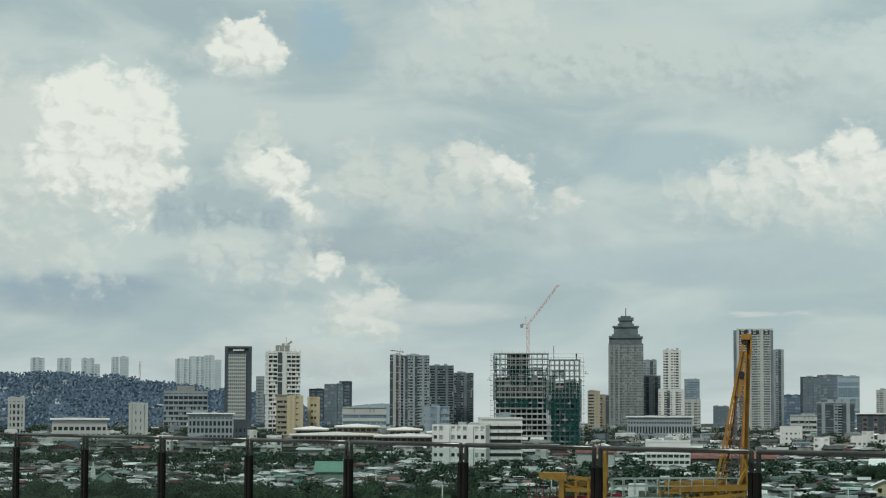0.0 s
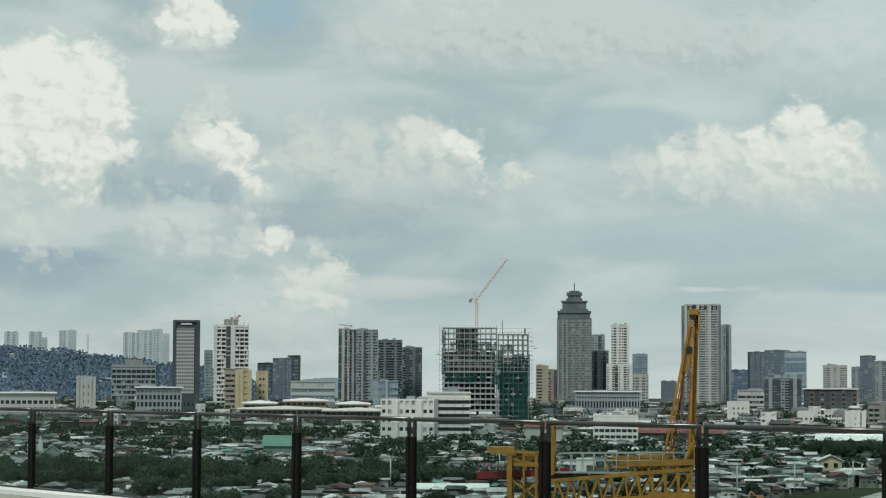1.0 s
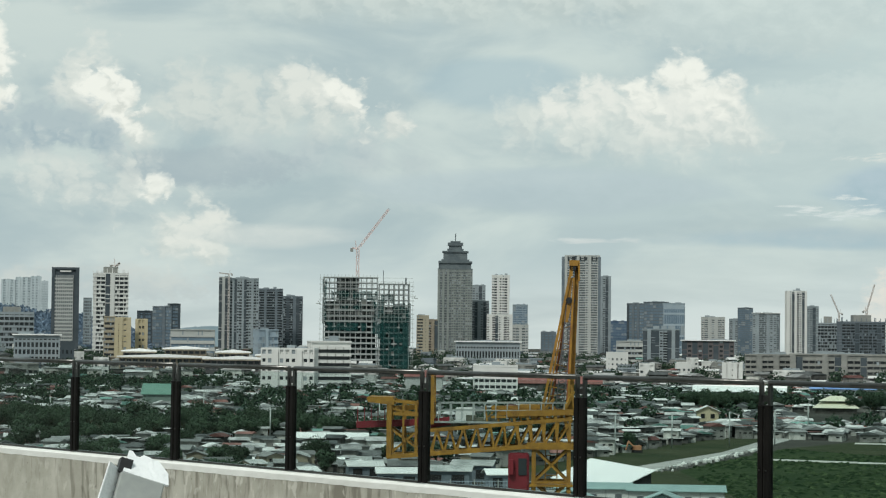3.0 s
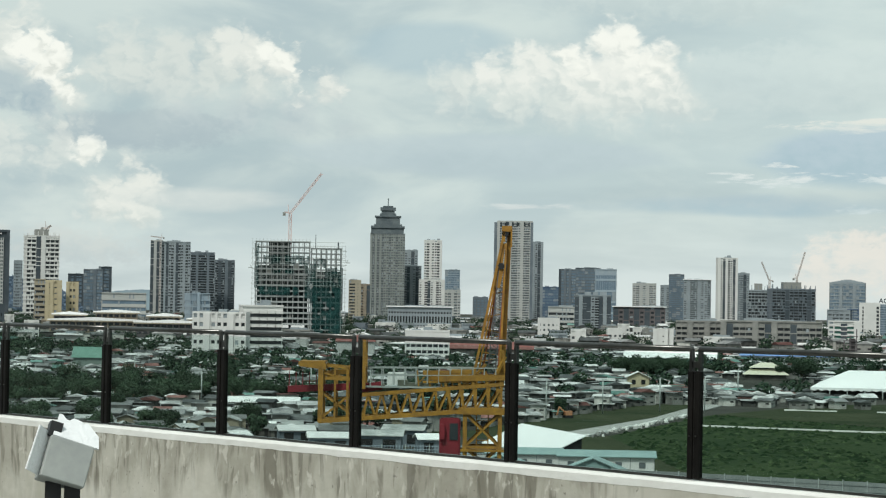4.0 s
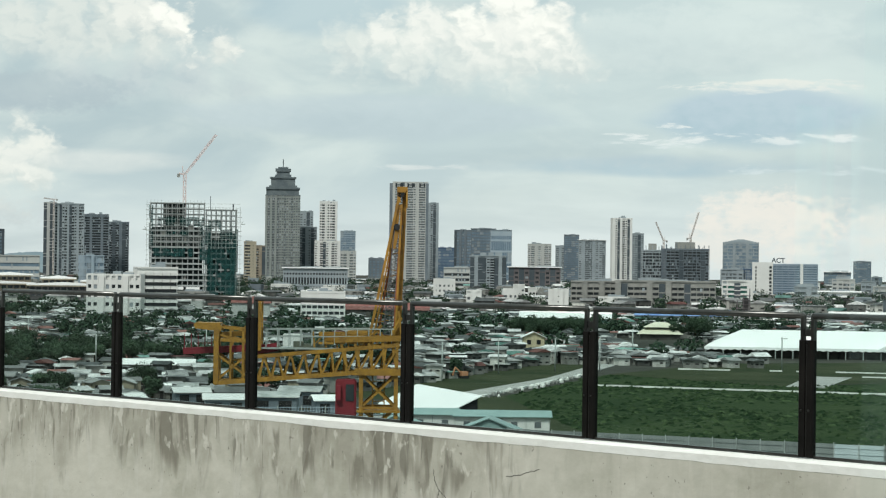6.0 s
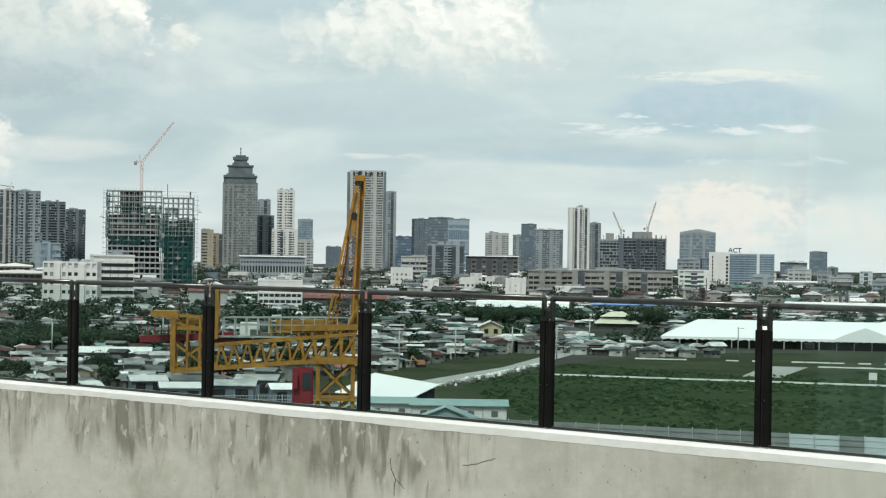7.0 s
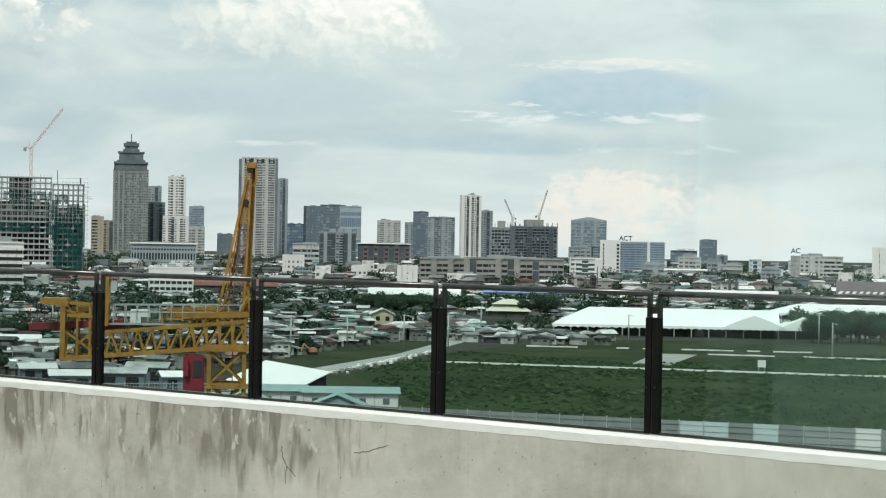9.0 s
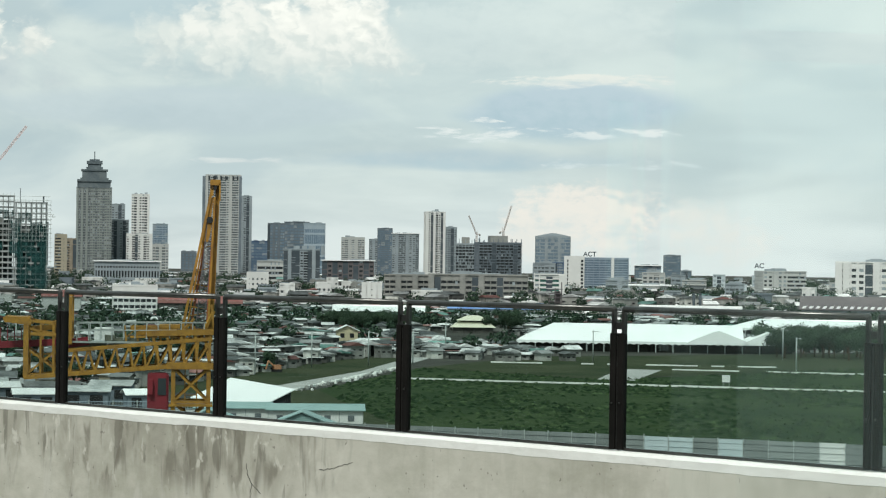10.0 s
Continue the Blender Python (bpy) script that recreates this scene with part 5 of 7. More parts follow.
# ---- the yellow crane on the near site ----
def luffing_crane():
    """Its own x runs to the right, z up; origin at the mast's foot."""
    c = thing("luffing_crane", pose(16.9, 139.0, 0, 0, 0, -6.94), "yellow luffing crane with red cab and raised boom", "crane")
    Z = 26.0

    def zz(v):
        return Z - (v - 457) * 0.03415

    def uu(v):
        return (v - 338) * 0.03415

    b = bmesh.new()
    w, top = 1.05, zz(652)
    for sx in (-1, 1):
        for sy in (-1, 1):
            beam(b, (sx * w, sy * w, 0), (sx * w, sy * w, top), 0.24)
    k = 0
    z = top
    while z > 0.5:
        lo = max(0.0, z - 2.0)
        for sy in (-1, 1):
            beam(b, (-w, sy * w, z), (w, sy * w, lo), 0.13)
            beam(b, (w, sy * w, z), (-w, sy * w, lo), 0.13)
            beam(b, (sy * w, -w, z), (sy * w, w, lo), 0.13)
            beam(b, (-w, sy * w, lo), (w, sy * w, lo), 0.16)
            beam(b, (sy * w, -w, lo), (sy * w, w, lo), 0.16)
        z = lo
    for sx in (-1, 1):
        beam(b, (sx * 0.35, -0.2, 0), (sx * 0.35, -0.2, top), 0.07)
    for k in range(int(top / 0.6)):
        beam(b, (-0.35, -0.2, 0.3 + k * 0.6), (0.35, -0.2, 0.3 + k * 0.6), 0.05)
    box(b, 0, 0, top + 0.15, 2.9, 2.6, 0.4)
    box(b, 0, 0, top - 2.2, 2.6, 2.6, 0.14)
    part("mast", b, YELLOW, c, "yellow lattice mast")
    b = bmesh.new()
    for sy in (-1.0, 1.0):
        ta, tb = Vector((uu(112), sy, zz(624))), Vector((uu(374), sy, zz(600)))
        ba, bb = Vector((uu(50), sy, zz(670))), Vector((uu(358), sy, zz(644)))
        beam(b, ta, tb, 0.18, 0.22)
        beam(b, ba, bb, 0.22, 0.26)
        beam(b, (uu(260), sy, zz(592)), (uu(376), sy, zz(588)), 0.28, 0.34)
        n = 11
        for k in range(n):
            p = ta + (tb - ta) * k / n
            q = ba + (bb - ba) * (0.22 + 0.78 * (k + (0.5 if sy < 0 else 0.2)) / n)
            r = ta + (tb - ta) * (k + 1) / n
            beam(b, p, q, 0.12)
            beam(b, q, r, 0.12)
        for k in range(5):
            beam(b, (uu(270 + k * 25), sy, zz(592)), (uu(282 + k * 22), sy, zz(640)), 0.16)
    for k in range(9):
        f = k / 8
        beam(b, (uu(60 + 300 * f), -1, zz(668 - 24 * f)), (uu(60 + 300 * f), 1, zz(668 - 24 * f)), 0.14)
    part("machine_truss", b, YELLOW, c, "yellow machinery truss")
    b = bmesh.new()
    box(b, uu(245), 0, zz(608), uu(372) - uu(118), 1.9, 0.10)
    part("walkway", b, GALV, c, "grey grating walkway")
    b = bmesh.new()
    for sy in (-1.0, 1.0):
        for u, v0, v1, t in ((53, 572, 672, 0.30), (78, 575, 668, 0.12), (100, 572, 668, 0.14), (127, 522, 612, 0.32)):
            beam(b, (uu(u), sy, zz(v0)), (uu(u), sy, zz(v1)), t)
        beam(b, (uu(16), sy, zz(569)), (uu(62), sy, zz(574)), 0.34, 0.36)
        beam(b, (uu(60), sy, zz(572)), (uu(102), sy, zz(576)), 0.14)
        beam(b, (uu(60), sy, zz(594)), (uu(112), sy, zz(596)), 0.20)
        beam(b, (uu(55), sy, zz(620)), (uu(110), sy, zz(660)), 0.12)
        beam(b, (uu(55), sy, zz(664)), (uu(110), sy, zz(618)), 0.12)
        beam(b, (uu(56), sy, zz(584)), (uu(110), sy, zz(600)), 0.12)
    for u, v in ((16, 569), (53, 574), (53, 668), (127, 525), (127, 575)):
        beam(b, (uu(u), -1, zz(v)), (uu(u), 1, zz(v)), 0.2)
    beam(b, (uu(62), -1.0, zz(585)), (uu(104), 1.0, zz(583)), 0.18, 0.3)
    beam(b, (uu(62), 0.0, zz(632)), (uu(116), 0.0, zz(628)), 0.12)
    box(b, uu(38), 0.0, zz(567), 1.5, 2.2, 0.16)
    part("tail_frame", b, YELLOW, c, "yellow tail frame")
    b = bmesh.new()
    beam(b, (uu(-8), 0.4, zz(616)), (uu(156), 0.4, zz(607)), 0.34, 0.40)
    beam(b, (uu(120), -0.3, zz(612)), (uu(160), -0.3, zz(606)), 0.4, 0.5)
    for k in range(5):
        beam(b, (uu(-6 + 12 * k), 0.4, zz(612)), (uu(-6 + 12 * k), 0.4, zz(585)), 0.05)
    part("winch", b, REDPAINT, c, "dark red winch")
    b = bmesh.new()
    for sy in (-1.0, 1.0):
        for k in range(12):
            u = 140 + k * 20
            beam(b, (uu(u), sy, zz(606 - 0.04 * (u - 140))), (uu(u), sy, zz(574)), 0.06)
        for v in (575, 588):
            beam(b, (uu(138), sy, zz(v)), (uu(364), sy, zz(v - 3)), 0.06)
    part("handrail", b, GALV, c, "thin grey handrail")
    b = bmesh.new()
    for u, v in ((250, 584), (262, 592), (284, 586), (300, 580)):
        box(b, uu(u), 0.2, zz(v), 1.2, 1.2, 0.25)
    for k in range(7):
        beam(b, (uu(225 + k * 20), -0.9, zz(606)), (uu(222 + k * 20), -0.9, zz(578)), 0.10)
        beam(b, (uu(225 + k * 20), 0.9, zz(600)), (uu(245 + k * 20), 0.9, zz(580)), 0.08)
    for v in (580, 586, 598):
        beam(b, (uu(232), -0.95, zz(v)), (uu(312), -0.95, zz(v - 1)), 0.13)
    part("machinery", b, YELLOW, c)
    b = bmesh.new()
    for u, v, w, h in ((150, 612, 1.0, 0.5), (178, 614, 0.8, 0.4), (215, 608, 1.4, 0.5), (240, 604, 0.7, 0.6), (196, 602, 0.6, 0.4)):
        box(b, uu(u), 0.1, zz(v), w, 1.0, h)
    part("deck_gear", b, surface("oily_grey_gear", (0.10, 0.11, 0.09), (0.20, 0.20, 0.15), 2.0, 0.7), c, "oily grey winch gear")
    b = bmesh.new()
    box(b, uu(281), -0.6, zz(694), 1.25, 1.3, 2.3)
    bmesh.ops.bevel(b, geom=b.edges[:], offset=0.08, segments=2, affect="EDGES")
    cab = part("cab", b, REDPAINT, c, "dark red operator cab")
    b = bmesh.new()
    box(b, uu(288), -1.27, zz(684), 0.5, 0.06, 1.0)
    part("cab_window", b, DARKGLASS, cab, "dark cab window")
    b = bmesh.new()
    box(b, uu(268), -1.3, zz(684), 0.28, 0.5, 0.9)
    part("cab_door", b, REDPAINT, cab)
    # boom: two outer chords leaning together to the head
    b = bmesh.new()
    beam(b, (uu(371), 0.25, zz(604)), (uu(381), 0.25, zz(330)), 0.27, 0.34)
    beam(b, (uu(366), -0.35, zz(604)), (uu(375), -0.25, zz(352)), 0.12, 0.16)
    beam(b, (uu(318), -0.3, zz(602)), (uu(369), -0.25, zz(345)), 0.16, 0.18)
    beam(b, (uu(326), 0.4, zz(602)), (uu(370), 0.25, zz(352)), 0.11, 0.13)
    box(b, uu(376), 0, zz(326), 0.62, 0.8, 0.34)
    box(b, uu(370), 0, zz(338), 0.20, 0.7, 0.75)
    box(b, uu(384), 0, zz(342), 0.10, 0.8, 1.1)
    beam(b, (uu(369), 0, zz(352)), (uu(364), 0, zz(396)), 0.30, 0.5)
    beam(b, (uu(366), 0, zz(396)), (uu(359), 0, zz(430)), 0.40, 0.5)
    for k in range(13):
        f = k / 13
        lo, hi = 318 + 51 * f, 371 + 10 * f
        v = 602 - 257 * f
        beam(b, (uu(lo), -0.25, zz(v)), (uu(hi), 0.2, zz(v + (9 if k % 2 else -9))), 0.055)
    for sy in (-0.9, 0.9):
        beam(b, (uu(306), sy, zz(606)), (uu(342), sy * 0.5, zz(566)), 0.13)
        beam(b, (uu(350), sy, zz(606)), (uu(376), sy * 0.3, zz(552)), 0.17)
        beam(b, (uu(330), sy, zz(572)), (uu(374), sy, zz(606)), 0.11)
        beam(b, (uu(372), sy, zz(540)), (uu(380), sy, zz(606)), 0.14)
        beam(b, (uu(362), sy, zz(600)), (uu(372), sy, zz(652)), 0.2)
    part("boom", b, YELLOW, c, "yellow raised boom")
    b = bmesh.new()
    lattice(b, (uu(350), 0, zz(600)), (uu(370), 0, zz(388)), 0.45, 24, 0.06)
    part("boom_ladder", b, BROWN, c, "dark ladder inside the boom")
    b = bmesh.new()
    beam(b, (uu(334), 0.3, zz(598)), (uu(368), 0.3, zz(372)), 0.13)
    beam(b, (uu(364), -0.3, zz(598)), (uu(375), -0.1, zz(372)), 0.16)
    part("boom_stay", b, RUST, c, "rusty red stays")
    b = bmesh.new()
    tube(b, (uu(373), -0.35, zz(334)), (uu(373), 0.35, zz(334)), 0.22)
    part("sheave", b, BLACK, c, "dark head sheave")
    b = bmesh.new()
    tube(b, (uu(367), -0.35, zz(392)), (uu(367), 0.35, zz(392)), 0.2)
    part("sheave", b, BLACK, c, "dark lower sheave")


luffing_crane()


# ---- landmarks of the middle ground ----
def white_tent(x, y, yaw, length, depth, eave, top, gables, label):
    t = thing("event_tent", pose(x, y, 0, 0, 0, yaw), label, "tent", "white tents behind the field")
    b = bmesh.new()
    h, n = length / 2, 12
    rows = []
    for k in range(n + 1):
        f = k / n
        z = eave + (top - eave) * f ** 0.92
        inset = depth * 0.40 * f
        rows.append([b.verts.new((-h + inset, depth / 2 * f, z)), b.verts.new((h, depth / 2 * f, z)), b.verts.new((h, depth - depth / 2 * f, z)), b.verts.new((-h + inset, depth - depth / 2 * f, z))])
    for r0, r1 in zip(rows, rows[1:]):
        for i, j in ((0, 1), (1, 2), (2, 3), (3, 0)):
            if (rows[-1] is r1) and (r1[i].co - r1[j].co).length < 1e-4:
                b.faces.new([r0[i], r0[j], r1[j]])
            else:
                b.faces.new([r0[i], r0[j], r1[j], r1[i]])
    roof = part("roof", b, WHITEROOF, t, "bright white tent roof")
    b = bmesh.new()
    k, x0 = 0, -h
    while x0 < h - 0.1:
        w = min(2.2, h - x0)
        prism(b, [(x0, eave + 0.05), (x0 + w, eave + 0.05), (x0 + w, eave - 0.55), (x0 + w / 2, eave - 0.9), (x0, eave - 0.55)], -0.06, 0.02)
        x0 += w
    part("valance", b, WHITEROOF, t, "scalloped white valance")
    for gx, gw, gh, gl in gables:
        b = bmesh.new()
        pts = [(gx - gw / 2 + gw * i / 12, eave + gh * (1 - abs(i / 6 - 1)) ** 0.85) for i in range(13)]
        prism(b, pts + [(gx + gw / 2, eave - 0.5), (gx - gw / 2, eave - 0.5)], -4.0, gl)
        part("gable_roof", b, WHITEROOF, t, "white peaked gable roof")
    span = (-h, max([h] + [g[0] + g[1] / 2 for g in gables]))
    k = span[0] + 0.5
    while k < span[1]:
        b = bmesh.new()
        box(b, k, 0.15, (eave - 0.4) / 2, 0.3, 0.3, eave - 0.4)
        part("post", b, GALV, t)
        k += 5.0
    b = bmesh.new()
    box(b, (span[0] + span[1]) / 2, 8, (eave - 0.8) / 2, span[1] - span[0] - 1, 10, eave - 0.8)
    part("side_wall", b, HOUSEWALL, t, "dark side wall")
    return t


white_tent(206, 644, -17.8, 66, 26, 3.1, 7.9, ((25.5, 18, 3.6, 20), (40, 15, 3.2, 18)), "long bright white event tent behind a green field")
white_tent(312, 748, -22.3, 70, 26, 3.9, 6.9, (), "white event tent behind dark trees")


def tiered_hall():
    t = thing("tiered_hall", pose(199.4, 808, 0, 0, 0, -14), "small hall with cream two-tier hipped roof", "hall")
    b = bmesh.new()
    box(b, 0, 5, 1.2, 14.5, 10, 2.4)
    part("wall", b, HOUSEWALL, t)

    def hip(w, d, z0, z1, f):
        b2 = bmesh.new()
        lo = [b2.verts.new((sx * w / 2, 5 + sy * d / 2, z0)) for sx, sy in ((-1, -1), (1, -1), (1, 1), (-1, 1))]
        hi = [b2.verts.new((sx * w / 2 * f, 5 + sy * d / 2 * f * 0.6, z1)) for sx, sy in ((-1, -1), (1, -1), (1, 1), (-1, 1))]
        for i in range(4):
            b2.faces.new([lo[i], lo[(i + 1) % 4], hi[(i + 1) % 4], hi[i]])
        b2.faces.new(hi)
        b2.faces.new(lo[::-1])
        return b2

    cream = surface("cream_roof", (0.56, 0.55, 0.42), (0.64, 0.63, 0.51), 0.3, 0.6)
    part("lower_roof", hip(16.5, 12, 2.0, 4.0, 0.66), cream, t)
    # near-black band filling the gap between the two roof tiers
    b = bmesh.new()
    box(b, 0, 5, 4.2, 9.5, 5, 0.7)
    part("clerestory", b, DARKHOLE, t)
    part("upper_roof", hip(12, 8.5, 4.4, 6.2, 0.35), cream, t)


tiered_hall()


def long_hangar():
    t = thing("hangar", pose(412, 960, 0, 0, 0, -23), "long grey hangar with white skylights along the roof", "hangar")
    b = bmesh.new()
    prism(b, [(-24, 0), (40, 0), (40, 6.5), (-24, 6.5)], 0, 30)
    part("wall", b, GREYWALL, t)
    b = bmesh.new()
    for y0, z0, y1, z1 in ((-1.5, 6.0, 15, 11.8), (15, 11.8, 31.5, 6.0)):
        v = [b.verts.new(p) for p in ((-25, y0, z0), (41, y0, z0), (41, y1, z1), (-25, y1, z1))]
        b.faces.new(v)
    part("roof", b, BROWN, t, "dark corrugated roof").modifiers.new("thick", "SOLIDIFY").thickness = 0.3
    for k in range(22):
        b = bmesh.new()
        v = [b.verts.new((-24 + k * 3.0 + dx, -1.2 + dy, 6.75 + dy * 0.3516)) for dx, dy in ((0, 0), (1.6, 0), (2.4, 3.0), (0.8, 3.0))]
        b.faces.new(v)
        bmesh.ops.solidify(b, geom=b.faces[:], thickness=0.1)
        part("skylight", b, WHITEROOF, t, "white skylight")


long_hangar()


def gable_house(name, x, y, yaw, w, d, eave, top, wall, roof, label, over=0.5, category="house"):
    t = thing(name, pose(x, y, 0, 0, 0, yaw), label, category)
    b = bmesh.new()
    prism(b, [(-w / 2, 0), (w / 2, 0), (w / 2, eave), (0, top - 0.15), (-w / 2, eave)], -d / 2, d / 2)
    part("wall", b, wall, t)
    s = (top - eave) / (w / 2)
    for k in (-1, 1):
        b = bmesh.new()
        prism(b, [(0, top), (k * (w / 2 + over), eave - s * over), (k * (w / 2 + over), eave - s * over + 0.14), (0, top + 0.14)], -d / 2 - over, d / 2 + over)
        part("roof_slope", b, roof, t)
    return t


ware = thing("open_warehouse", pose(56.8, 374, 0, 0, 0, 9.4), "site warehouse with a broad pale sheet roof", "warehouse")
# the shadow under the roof edge is put into this wall's colour
b = bmesh.new()
prism(b, [(-6, 0), (-0.4, 0), (-0.4, 5.2), (-6, 2.4)], -16.6, 16.6)
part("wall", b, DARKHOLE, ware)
b = bmesh.new()
prism(b, [(-6.8, 2.2), (0.2, 5.45), (0.2, 5.6), (-6.8, 2.35)], -17, 17)
part("roof", b, WHITEROOF, ware, "pale sheet roof")
sh = gable_house("long_shed", 13, 524, 86, 6, 17, 3.0, 3.9, HOUSEWALL, WHITESHEET, "long dark shed with a white sheet roof", 0.8, "shed")
gable_house("green_roof_house", -36.5, 779, 84, 8, 11, 6.0, 9.0, MINTWALL, GREENSHEET, "house with a bright green sheet roof", 0.6)
yh = gable_house("yellow_house", 126.4, 666, -8, 6.2, 6, 5.2, 6.6, YELLOWWALL, WHITESHEET, "two-storey yellow house with a white roof", 0.7)
for wx, wz in ((-1.4, 3.7), (1.4, 3.7), (1.4, 1.4)):
    b = bmesh.new()
    box(b, wx, -3.03, wz, 1.2, 0.12, 1.3)
    part("window", b, DARKHOLE, yh, "dark window")


def chapel():
    t = gable_house("chapel", -97, 668, 8, 6, 12, 6.0, 8.4, MINTWALL, GREENSHEET, "pale mint chapel with a slim white steeple", 0.3, "chapel")
    b = bmesh.new()
    box(b, -3.2, -5, 4.4, 1.3, 1.3, 8.8)
    prism(b, [(-3.85, 8.8), (-2.55, 8.8), (-3.2, 11.6)], -5.65, -4.35)
    part("steeple", b, WHITEWALL, t, "white steeple")


chapel()


def site_hut(x, y, yaw, length, label):
    """A row of white site cabins under a shallow teal roof."""
    t = thing("site_hut", pose(x, y, 0, 0, 0, yaw), label, "site hut", "site huts")
    b = bmesh.new()
    box(b, 0, 0, 1.35, length, 5.6, 2.7)
    part("wall", b, WHITEWALL, t, "white cabin wall")
    for k in (-1, 1):
        b = bmesh.new()
        prism(b, [(-length / 2 - 0.4, 0), (length / 2 + 0.4, 0), (length / 2 + 0.4, 0.12), (-length / 2 - 0.4, 0.12)], 0, 3.4)
        b.transform(pose(0, 0, 3.55, 0, 0, 0 if k > 0 else 180) @ pose(0, 0, 0, -14, 0, 0))
        part("roof_slope", b, TEAL, t, "teal sheet roof")
    n = int(length / 3)
    for k in range(n):
        b = bmesh.new()
        box(b, -length / 2 + (k + 0.5) * length / n, -2.83, 1.6, 1.0, 0.08, 0.9)
        part("window", b, GREYGLASS, t)
    for k in range(n + 1):
        b = bmesh.new()
        box(b, -length / 2 + k * length / n, -2.83, 1.35, 0.12, 0.06, 2.7)
        part("joint_strip", b, GALV, t)


site_hut(62.0, 352, -8, 14.5, "white site cabins with a shallow teal roof")
site_hut(50.0, 357, -8, 11.5, "row of white site cabins under a teal roof")
gable_house("site_shelter", 56.0, 328, -12, 9.5, 6, 2.2, 4.1, TEAL, TEAL, "small site shelter with a teal roof", 0.4, "shelter")
gable_house("site_shelter", 43.5, 334, -12, 9.5, 6, 2.2, 4.1, TEAL, TEAL, "low site shelter with a teal roof", 0.4, "shelter")

for sx, sy, w, d, h, a, mat in ((22, 398, 7, 5, 2.6, 6, WHITESHEET), (31, 404, 8, 5, 2.7, -4, SHEET), (40, 396, 6, 5, 2.6, 10, WHITESHEET), (26, 416, 9, 5, 2.8, 2, SHEET), (37, 420, 7, 6, 2.8, -8, SHEET), (17, 420, 6, 5, 2.5, 12, WHITESHEET)):
    yard_shed = gable_house("yard_shed", sx, sy, 84 + a, d, w, h, h + 0.7, SLATE, mat, "dark site shed with a pale sheet roof", 0.5, "shed")
    for k in (-1, 1):
        b = bmesh.new()
        box(b, -d / 2 - 0.05, k * w / 4, 1.2, 0.12, w * 0.28, 1.6)
        part("opening", b, DARKHOLE, yard_shed, "dark opening")
mesh_fence = thing("mesh_fence", pose(14, 384, 0, 0, 0, 3), "blue-grey mesh fence round the site yard", "fence")
b = bmesh.new()
for z in (0.1, 0.7, 1.3, 1.9):
    box(b, 18, 0, z, 36, 0.06, 0.08)
for k in range(73):
    box(b, k * 0.5, 0, 1.0, 0.05, 0.05, 2.0)
part("mesh", b, BLUEWALL, mesh_fence, kind="stuff")
for k in range(10):
    b = bmesh.new()
    box(b, k * 4.0, -0.1, 1.1, 0.14, 0.14, 2.2)
    part("post", b, GALV, mesh_fence)
sheet("site_yard", ((10, 372), (54, 366), (56, 392), (12, 396)), 0.04, ROADM, "pale gravel yard below the crane", "ground")

bl = gable_house("blue_roof_hall", 259.6, 1010, 75, 14, 42, 4.6, 7.0, GREYWALL, BLUESHEET, "long low hall with a faded blue roof", 0.6, "hall")
gable_house("red_roof_hall", 128, 1035, 82, 12, 40, 5.5, 8.4, HOUSEWALL, REDSHEET, "long low hall with a faded red roof", 0.6, "hall")
gable_house("red_roof_hall", 66, 1000, 84, 10, 16, 8.5, 11.0, PALE, REDSHEET, "pale hall with a pinkish red roof", 0.6, "hall")
gable_house("white_roof_hall", 196, 960, 75, 14, 38, 4.2, 6.6, GREYWALL, WHITESHEET, "long low hall with a white roof", 0.6, "hall")
gable_house("white_roof_hall", 352, 1010, 68, 14, 46, 4.2, 6.6, GREYWALL, WHITESHEET, "long low hall with a pale roof", 0.6, "hall")

for dx in (0, 3.0):
    ch = thing("chimney_stack", pose(386.4 + dx, 1104 - dx * 0.35, 0), "dark steel chimney stack beside low roofs", "chimney", "pair of chimney stacks")
    b = bmesh.new()
    tube(b, (0, 0, 0), (0, 0, 11), 0.75, 12)
    part("shaft", b, DARKWALL, ch)
    b = bmesh.new()
    tube(b, (0, 0, 10.6), (0, 0, 11.1), 0.9, 12)
    part("rim", b, DARKWALL, ch)

rt = thing("rusty_frame_tower", pose(312, 1096, 0, 0, 0, -16), "rust-red steel frame tower beside a white building", "tower")
b = bmesh.new()
for i in (-3, 0, 3):
    for j in (-2, 2):
        beam(b, (i, j, 0), (i, j, 13 + i), 0.5)
for k in range(6):
    box(b, 0, 0, 2 + k * 2.1, 7, 5, 0.35)
part("frame", b, BROWN, rt)
b = bmesh.new()
box(b, 1, 0.5, 6, 3, 3, 11)
part("machinery", b, BROWN, rt)

tank = thing("water_tank", pose(45.9, 546, 0, 0, 0, -5), "white square water tank on a steel stand", "tank")
b = bmesh.new()
box(b, 0, 0, 7.6, 4.6, 4.6, 3.1)
bmesh.ops.bevel(b, geom=b.edges[:], offset=0.2, segments=2, affect="EDGES")
part("tank", b, WHITEWALL, tank)
for sx in (-1.8, 1.8):
    for sy in (-1.8, 1.8):
        b = bmesh.new()
        box(b, sx, sy, 3.03, 0.3, 0.3, 6.06)
        part("leg", b, GALV, tank)

